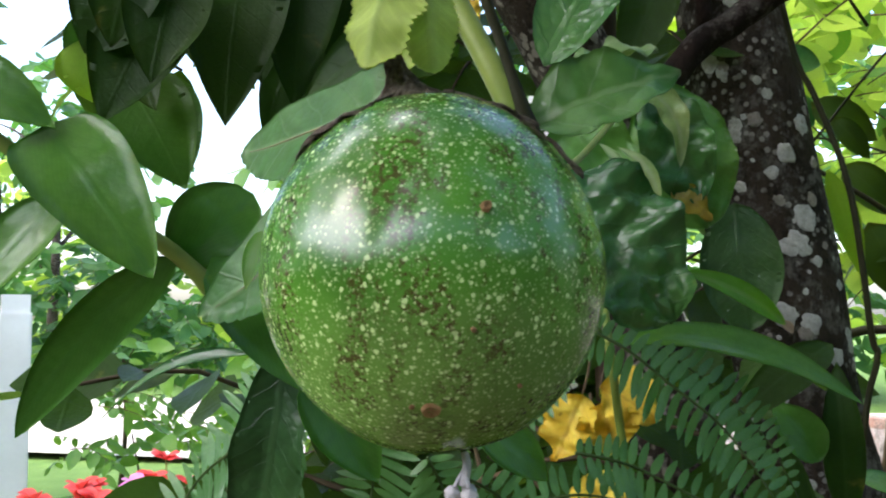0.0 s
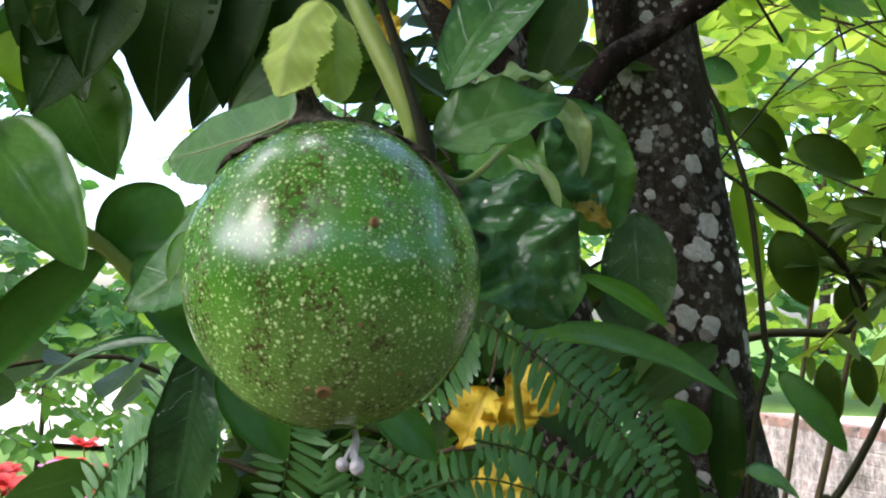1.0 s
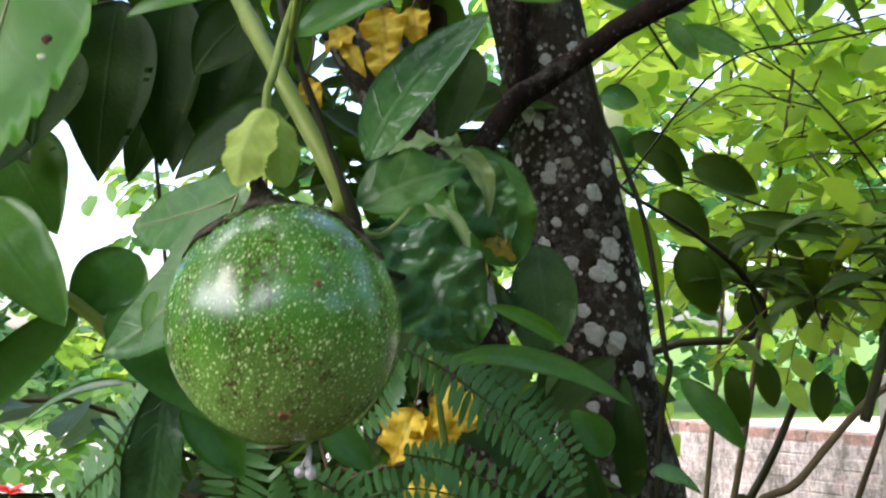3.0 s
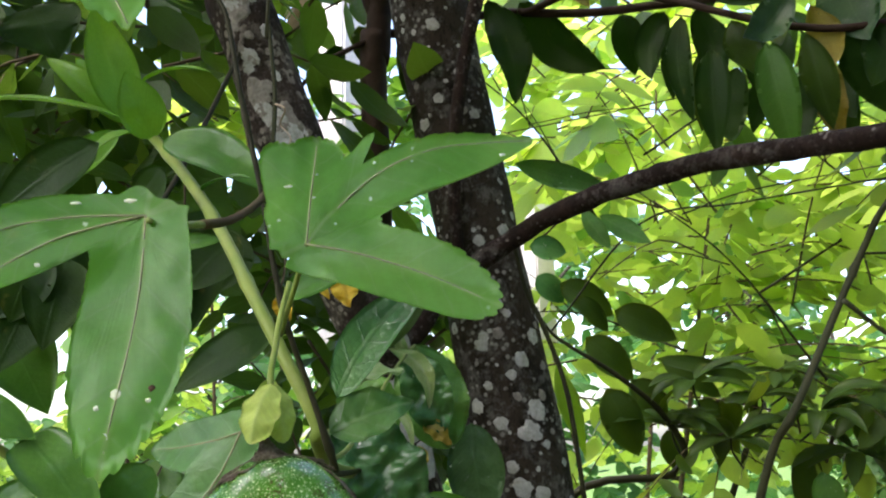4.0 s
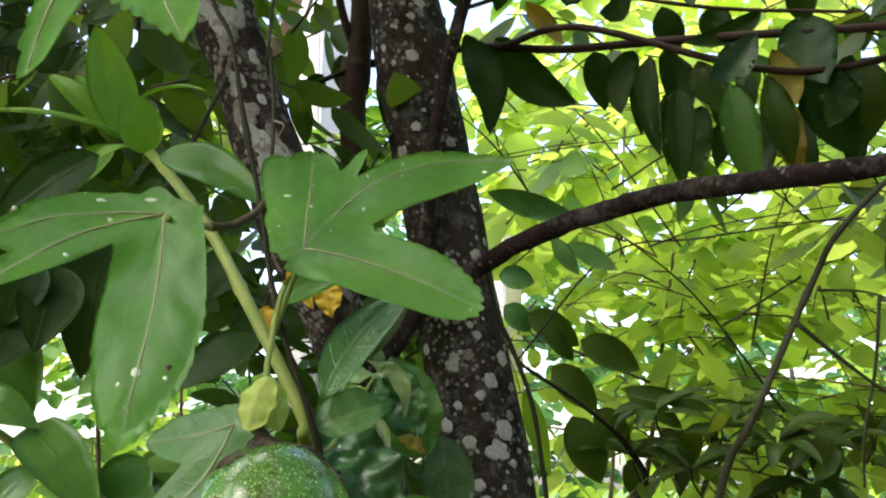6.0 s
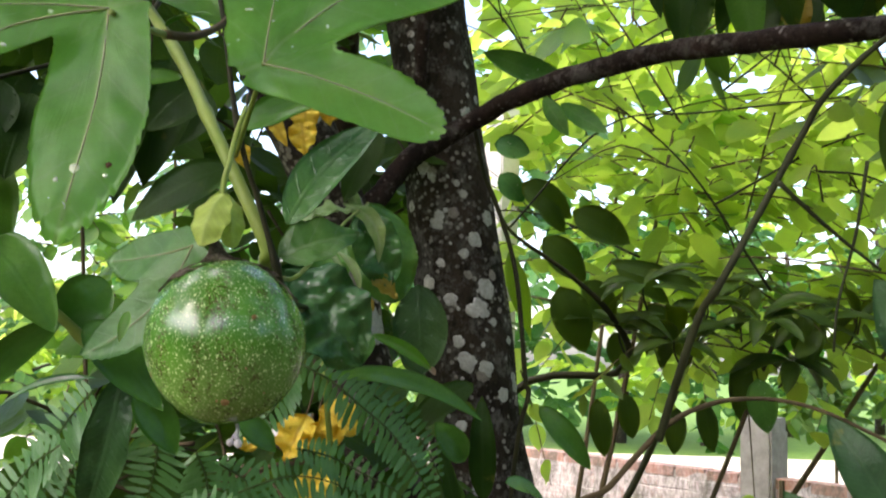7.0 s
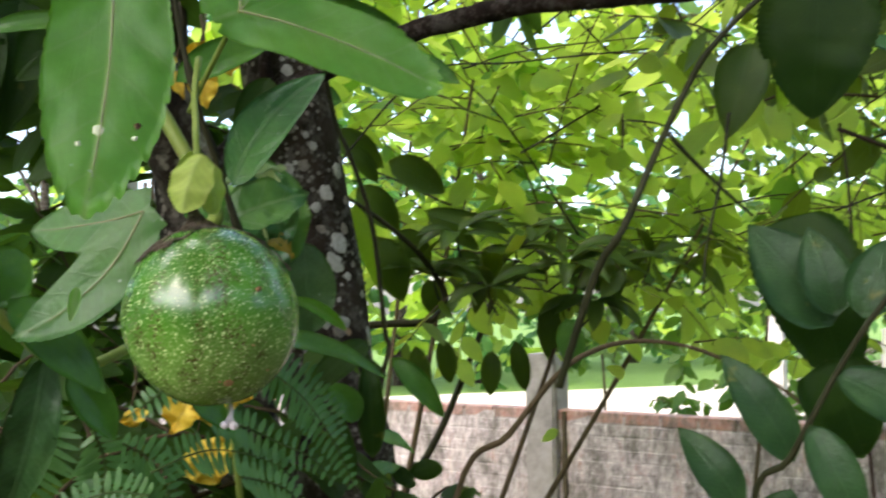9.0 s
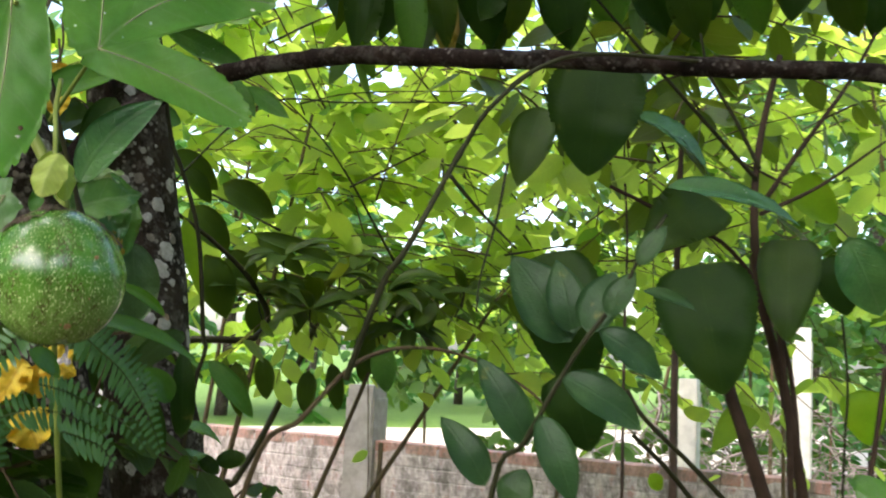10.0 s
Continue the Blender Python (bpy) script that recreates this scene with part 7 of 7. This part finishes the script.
own_leaf(hanging, (0.7250, 0.8000, 2.1230), (0.7310, 0.8200, 2.0010), 0.0686, M_OLIVE, shape="drip", fold=0.32, bend=0.06, ns=14, nv=3, crinkle=0.05, twist=-0.5)
own_leaf(hanging, (0.7660, 0.7200, 2.1140), (0.8060, 0.7400, 1.9730), 0.0810, M_DARK, shape="ellip", fold=0.32, bend=0.06, ns=14, nv=3, crinkle=0.05, twist=0.2)
own_leaf(hanging, (0.8740, 0.7500, 2.1370), (0.9150, 0.7700, 2.0300), 0.0745, M_MID, shape="ovate", fold=0.32, bend=0.06, ns=14, nv=3, crinkle=0.05, twist=0.5)
own_leaf(hanging, (0.9540, 0.7800, 2.1750), (1.0470, 0.8000, 2.0560), 0.0711, M_DARK, shape="drip", fold=0.32, bend=0.06, ns=14, nv=3, crinkle=0.05, twist=-0.5)
own_leaf(hanging, (1.0070, 0.7200, 2.1450), (1.0760, 0.7400, 2.0350), 0.0729, M_OLIVE, shape="ellip", fold=0.32, bend=0.06, ns=14, nv=3, crinkle=0.05, twist=0.2)
own_leaf(hanging, (1.1480, 0.8000, 2.2120), (1.1610, 0.8200, 2.1000), 0.0601, M_DARK, shape="ovate", fold=0.32, bend=0.06, ns=14, nv=3, crinkle=0.05, twist=0.5)
own_leaf(hanging, (1.1720, 0.7500, 2.2000), (1.2470, 0.7700, 2.0880), 0.0696, M_MID, shape="drip", fold=0.32, bend=0.06, ns=14, nv=3, crinkle=0.05, twist=-0.5)
own_leaf(hanging, (1.2950, 0.7200, 2.2270), (1.2880, 0.7400, 2.1110), 0.0729, M_DARK, shape="ellip", fold=0.32, bend=0.06, ns=14, nv=3, crinkle=0.05, twist=0.2)
own_leaf(hanging, (1.3600, 0.7000, 2.2120), (1.4410, 0.7200, 2.1050), 0.0718, M_OLIVE, shape="ovate", fold=0.32, bend=0.06, ns=14, nv=3, crinkle=0.05, twist=0.5)
own_leaf(hanging, (1.5010, 0.7200, 2.2370), (1.5010, 0.7400, 2.1170), 0.0648, M_DARK, shape="drip", fold=0.32, bend=0.06, ns=14, nv=3, crinkle=0.05, twist=-0.5)
own_leaf(hanging, (0.4890, 0.7000, 2.0380), (0.5190, 0.7200, 1.8920), 0.0479, M_MID, shape="ellip", fold=0.32, bend=0.06, ns=14, nv=3, crinkle=0.05, twist=0.2)
own_leaf(hanging, (0.4240, 0.7200, 2.0400), (0.4290, 0.7400, 1.9030), 0.0454, M_DARK, shape="ovate", fold=0.32, bend=0.06, ns=14, nv=3, crinkle=0.05, twist=0.5)
own_leaf(hanging, (0.5570, 0.7400, 2.0670), (0.5880, 0.7600, 1.9410), 0.0460, M_OLIVE, shape="drip", fold=0.32, bend=0.06, ns=14, nv=3, crinkle=0.05, twist=-0.5)
own_tube("branch", [(0.2100, 0.9700, 2.2120), (0.3300, 0.9000, 2.2150), (0.5860, 0.7500, 2.0780), (0.8450, 0.7400, 2.1260), (1.1500, 0.7400, 2.1880), (1.5520, 0.7100, 2.2440)], 0.006, 0.004, M_CANE, hanging, "", 40, 8, 0.12)
leafy(hanging, "foliage", (0.30, 1.4, 0.9, 1.5, 2.25, 2.7), 18, 0.125, 0.052, M_DARK, 31, shape="drip", droop=1.3, per=8, run=0.3)
leafy(hanging, "foliage", (-0.8, -0.12, 0.8, 1.5, 1.85, 2.6), 55, 0.11, 0.045, M_DARK, 32, shape="drip", droop=0.9, per=9, run=0.3)

leafy(hanging, "foliage", (-0.6, -0.2, 0.5, 0.9, 1.88, 2.2), 22, 0.10, 0.040, M_DARK, 34, droop=0.8, per=8, run=0.25)

leafy(hanging, "foliage", (-0.85, -0.42, 0.9, 1.3, 2.15, 2.75), 34, 0.12, 0.055, M_DARK, 37, shape="ovate", droop=0.7, per=8, run=0.25)
own_tube("thin_runner", [(0.1872, 1.1000, 2.0590), (0.3513, 1.1000, 2.0887), (0.5797, 1.0500, 2.1172), (0.8134, 1.0000, 2.1398)], 0.0013, 0.001, M_TWIG, hanging, "thin bare runner", 24, 5, 0.2)
own_tube("thin_runner", [(0.2311, 1.1500, 2.0896), (0.3651, 1.1200, 2.1027), (0.4961, 1.1000, 2.0883)], 0.001, 0.0008, M_TWIG, hanging, "", 14, 5, 0.2)
own_tube("thin_runner", [(0.5682, 1.5000, 2.0058), (0.7138, 1.5000, 2.0537), (1.0400, 1.5000, 2.1077)], 0.002, 0.0014, M_VINE, hanging, "", 14, 5, 0.2)
own_tube("thin_runner", [(0.3227, 1.8000, 1.8079), (0.5232, 1.7000, 2.0342), (0.7202, 1.6000, 2.0516), (0.9989, 1.5000, 2.0735)], 0.003, 0.002, M_VINE, hanging, "", 18, 5, 0.2)

# near-black leaves added so gaps between bright leaves read as shade
bush("dark shrub added for shade gaps in the hedge", (2.4, 3.5, 0), (1.3, 3.8, 3.1, 3.6, 1.5, 2.5), 30, 0.11, 0.055, M_DARK, 63, per=9)

# ---- brush heap and dark thicket past the wall ----
def brush_heap(x0, x1, y0, y1, z0, z1, n, seed):
    r2 = random.Random(seed)
    verts, faces = [], []
    for _ in range(n):
        p = Vector((r2.uniform(x0, x1), r2.uniform(y0, y1), z0 + (z1 - z0) * r2.random() ** 1.6))
        d = Vector((r2.uniform(-1, 1), r2.uniform(-0.6, 0.6), r2.uniform(-0.5, 0.6))).normalized() * r2.uniform(0.2, 0.6)
        sag = Vector((r2.uniform(-.05, .05), r2.uniform(-.05, .05), r2.uniform(-.06, .06)))
        v, f = tube_geo([p - d * 0.5, p + sag, p + d * 0.5], r2.uniform(0.004, 0.012), 0.003, 5, 5)
        o = len(verts)
        verts += v
        faces += [tuple(q + o for q in g) for g in f]
    heap = thing("brush_heap", "heap of dry grey-brown sticks beyond the wall", "brushwood", at=((x0 + x1) / 2, (y0 + y1) / 2, 0))
    tagged(child(mesh_part("brushwood", verts, faces, None, M_BRUSH, None), heap), kind="stuff")


brush_heap(4.6, 7.3, 5.4, 6.6, 0.0, 1.15, 520, 3)
bush("dark leafy thicket behind the brush heap", (6.0, 7.6, 0), (4.2, 9.0, 6.8, 8.4, 0.3, 4.6), 150, 0.22, 0.11, M_DARK, 61, trunk_r=0.03, per=11, run=0.6)
# dark foliage added to stand for gaps of shade behind the canes
bush("dark shrub added for shade between canes and wall", (3.1, 2.6, 0), (2.3, 4.0, 2.2, 3.3, 2.0, 3.2), 60, 0.12, 0.06, M_DARK, 62, per=9)

# ---- unseen crown added overhead to block light, and trees all round ----
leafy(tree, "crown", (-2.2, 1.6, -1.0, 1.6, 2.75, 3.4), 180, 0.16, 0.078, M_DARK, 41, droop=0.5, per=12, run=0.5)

# extra leaves added on the sun's line to keep it off the vine
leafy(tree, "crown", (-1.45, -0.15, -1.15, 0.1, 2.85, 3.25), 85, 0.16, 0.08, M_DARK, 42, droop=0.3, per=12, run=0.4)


# extra leaves added to cut sky reflections on the fruit's upper right
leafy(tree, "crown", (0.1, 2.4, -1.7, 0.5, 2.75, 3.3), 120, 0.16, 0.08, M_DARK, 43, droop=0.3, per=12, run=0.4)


def far_tree(x, y, h, r, material, seed, label, trunk_r=0.12, n=60, leaf_len=0.35, group="trees round the garden", low=0.35):
    t = thing("tree", label, "tree", group, at=(x, y, 0))
    own_tube("trunk", [(x, y, -0.05), (x + 0.1, y, h * 0.4), (x, y + 0.1, h * 0.8)], trunk_r, trunk_r * 0.4, M_BARK, t, "", 12, 8, 0.15)
    rnd = random.Random(seed)
    for k in range(5):
        a = rnd.uniform(0, 6.28)
        own_tube("limb", [(x + 0.1, y, h * (0.35 + 0.08 * k)), (x + r * 0.4 * math.cos(a), y + r * 0.4 * math.sin(a), h * (0.5 + 0.08 * k)), (x + r * 0.8 * math.cos(a), y + r * 0.8 * math.sin(a), h * (0.6 + 0.07 * k))], trunk_r * 0.4, 0.01, M_BARK, t, "", 8, 6)
    leafy(t, "crown", (x - r, x + r, y - r, y + r, h * low, h), n, leaf_len, leaf_len * 0.5, material, seed, per=14, run=r * 0.6, twigs=False)


rnd = random.Random(77)
for k in range(15):
    x = -15 + 2.4 * k + rnd.uniform(-0.8, 0.8)
    far_tree(x, rnd.uniform(17, 24), rnd.uniform(5, 8) if not -12 < x < -5.5 else 2.2, 2.4, M_BRIGHT if k % 3 == 0 else M_FERN, 100 + k, "leafy tree beyond the road", 0.13, 60, 0.42, low=0.1)
# unseen ring of trees; height per bearing shapes skylight and fruit highlights
for k, (bearing, h) in enumerate(((148, 6.5), (172, 6.5), (193, 3.4), (208, 3.0), (222, 3.0), (238, 3.1), (254, 3.5), (274, 4.3), (294, 5.2), (315, 4.0), (336, 3.2), (356, 5.4))):
    a = radians(bearing)
    far_tree(7.5 * math.cos(a), 7.5 * math.sin(a), h + rnd.uniform(-0.3, 0.3), 1.9, M_FERN, 140 + k, "unseen tree added to block low skylight", 0.14, 200, 0.36, low=0.03)
for x, y, h, k in ((12.5, 3.4, 6.0, 0), (10.5, 6.8, 7.0, 1), (11.5, 9.5, 7.5, 2)):
    far_tree(x, y, h, 2.2, M_FERN, 170 + k, "leafy shaded tree behind the brush heap", 0.14, 200, 0.24, low=0.03)
for x, y, s in ((-2.0, 4.2, 1), (-1.0, 5.0, 2), (-3.2, 5.5, 3), (-0.2, 6.5, 4)):
    bush("loose green bush in the lawn", (x, y, 0), (x - 0.7, x + 0.7, y - 0.5, y + 0.5, 0.15, 1.35), 45, 0.12, 0.055, M_MID if s % 2 else M_FERN, 50 + s, per=9)


def flower_bed():
    """Red and pink bedding flowers on the lawn."""
    r2 = random.Random(9)
    for k in range(44):
        x, y = -1.3 + r2.uniform(-0.75, 0.75), 3.0 + r2.uniform(-0.3, 0.3)
        z = r2.uniform(0.78, 0.95)
        fl = thing("flower", "bedding plant with bright red petals" if k % 4 else "bedding plant with pink petals", "flower", "bedding flowers", at=(x, y, 0))
        own_tube("stem", [(x, y, 0), (x + 0.02, y, z * 0.5), (x, y, z)], 0.006, 0.004, M_STEM, fl, "", 6, 6)
        m = M_RED if k % 4 else M_PINK
        for j in range(9):
            a = j * 0.7
            d = Vector((math.cos(a), math.sin(a), r2.uniform(-0.1, 0.7))) * 0.06
            own_leaf(fl, (x, y, z), Vector((x, y, z)) + d, 0.05, m, face=(0, -0.3, 1), name="petal", shape="round", ns=5, nv=1, thick=0)
        for j in range(6):
            a = j * 1.05
            own_leaf(fl, (x, y, z * (0.4 + 0.09 * j)), (x + 0.12 * math.cos(a), y + 0.12 * math.sin(a), z * (0.4 + 0.09 * j) + 0.05), 0.05, M_BRIGHT, name="leaf", shape="ellip", ns=5, nv=1, thick=0)


flower_bed()

# ---- dry palm frond and pale posts ----
palm = thing("dry_palm_frond", "dead brown palm frond hanging behind the trunks", "palm frond", at=(-0.1824, 1.6000, 2.7069))
own_tube("midrib", [(-0.1313, 1.6000, 2.7945), (-0.1796, 1.6000, 2.5645), (-0.2754, 1.6000, 2.3183)], 0.006, 0.003, M_DRY, palm, "", 14, 8)
for k in range(22):
    s = k / 21
    b = Vector((-0.1438, 1.6000, 2.7505)).lerp(Vector((-0.2281, 1.6000, 2.4398)), s)
    own_leaf(palm, b, b + Vector((-0.10 - 0.05 * s, 0.02, -0.20 - 0.04 * math.sin(k * 2.1))), 0.009, M_DRYLEAF, name="leaflet", shape="narrow", fold=0.5, ns=6, nv=1, thick=0)
for x, y, top, w in (((0.4307, 3.2000, 2.6312)[0], 3.2, 2.45, 0.10), ((-0.2180, 2.6000, 2.8289)[0], 2.6, 3.2, 0.15)):
    post(x, y, top, w, M_PALE, "pale lavender painted post behind the leaves")
for x, y, top, w in (((4.2000, 4.6000, 1.2429)[0], 4.6, 1.35, 0.13), ((5.4825, 4.9000, 1.2539)[0], 4.9, 1.75, 0.13), ((5.0065, 7.0000, 2.4531)[0], 7.0, 2.2, 0.12)):
    post(x, y, top, w, M_WHITE, "whitewashed post beyond the brick wall")
post((-3.3395, 4.5000, 1.3015)[0], 4.5, (-3.3501, 4.5000, 1.5986)[2], 0.16, M_LIMEWASH, "white painted post at the edge of the lawn")

# ---- the bricks of the wall ----
def build_bricks():
    d = WALL_B - WALL_A
    ln, ang = d.length, math.atan2(d.y, d.x)
    ux = d.normalized()
    meshes = []
    for k, (bl, bh) in enumerate(((0.197, 0.0615), (0.195, 0.060), (0.198, 0.062))):
        bm = bmesh.new()
        bmesh.ops.create_cube(bm, size=1)
        bm.transform(Matrix.Diagonal((bl, 0.104, bh, 1)))
        bmesh.ops.bevel(bm, geom=bm.edges[:], offset=0.005, segments=1, affect="EDGES")
        for v in bm.verts:
            v.co += Vector((noise.noise(v.co * 30 + Vector((k * 7, 0, 0))), noise.noise(v.co * 30 + Vector((0, k * 5, 9))), noise.noise(v.co * 30 + Vector((3, k, 4))))) * 0.004
        me = bpy.data.meshes.new("brick")
        bm.to_mesh(me)
        bm.free()
        me.materials.append(M_BRICK)
        meshes.append(me)
    red = [me.copy() for me in meshes]
    for me in red:
        me.materials[0] = M_BRICK_RED
    rnd = random.Random(12)
    rows, pitch = 14, WALL_TOP / 14
    far_v, far_f = [], []
    for r in range(rows):
        n = int(ln / 0.205)
        for c in range(n):
            s = (c + (0.5 if r % 2 else 0.0) + 0.5) * 0.205
            if s > ln - 0.08:
                continue
            pos = ux * s + Vector((rnd.uniform(-.002, .002), rnd.uniform(-.002, .002), (r + 0.5) * pitch))
            m = Matrix.Translation(pos) @ Matrix.Rotation(ang + rnd.uniform(-.012, .012), 4, "Z") @ Matrix.Rotation(rnd.uniform(-.01, .01), 4, "Y")
            if r >= rows - 9 and s > ln - 6.0:
                ob = new("brick", rnd.choice(red if r == rows - 1 else meshes))
                ob.parent = brick_wall
                ob.matrix_basis = m
            else:
                me = meshes[0]
                o = len(far_v)
                far_v += [m @ v.co for v in me.vertices]
                far_f += [tuple(q + o for q in p.vertices) for p in me.polygons]
    rest = mesh_part("bricks", far_v, far_f, None, M_BRICK, brick_wall, "", False)
    tagged(rest, kind="stuff")


build_bricks()
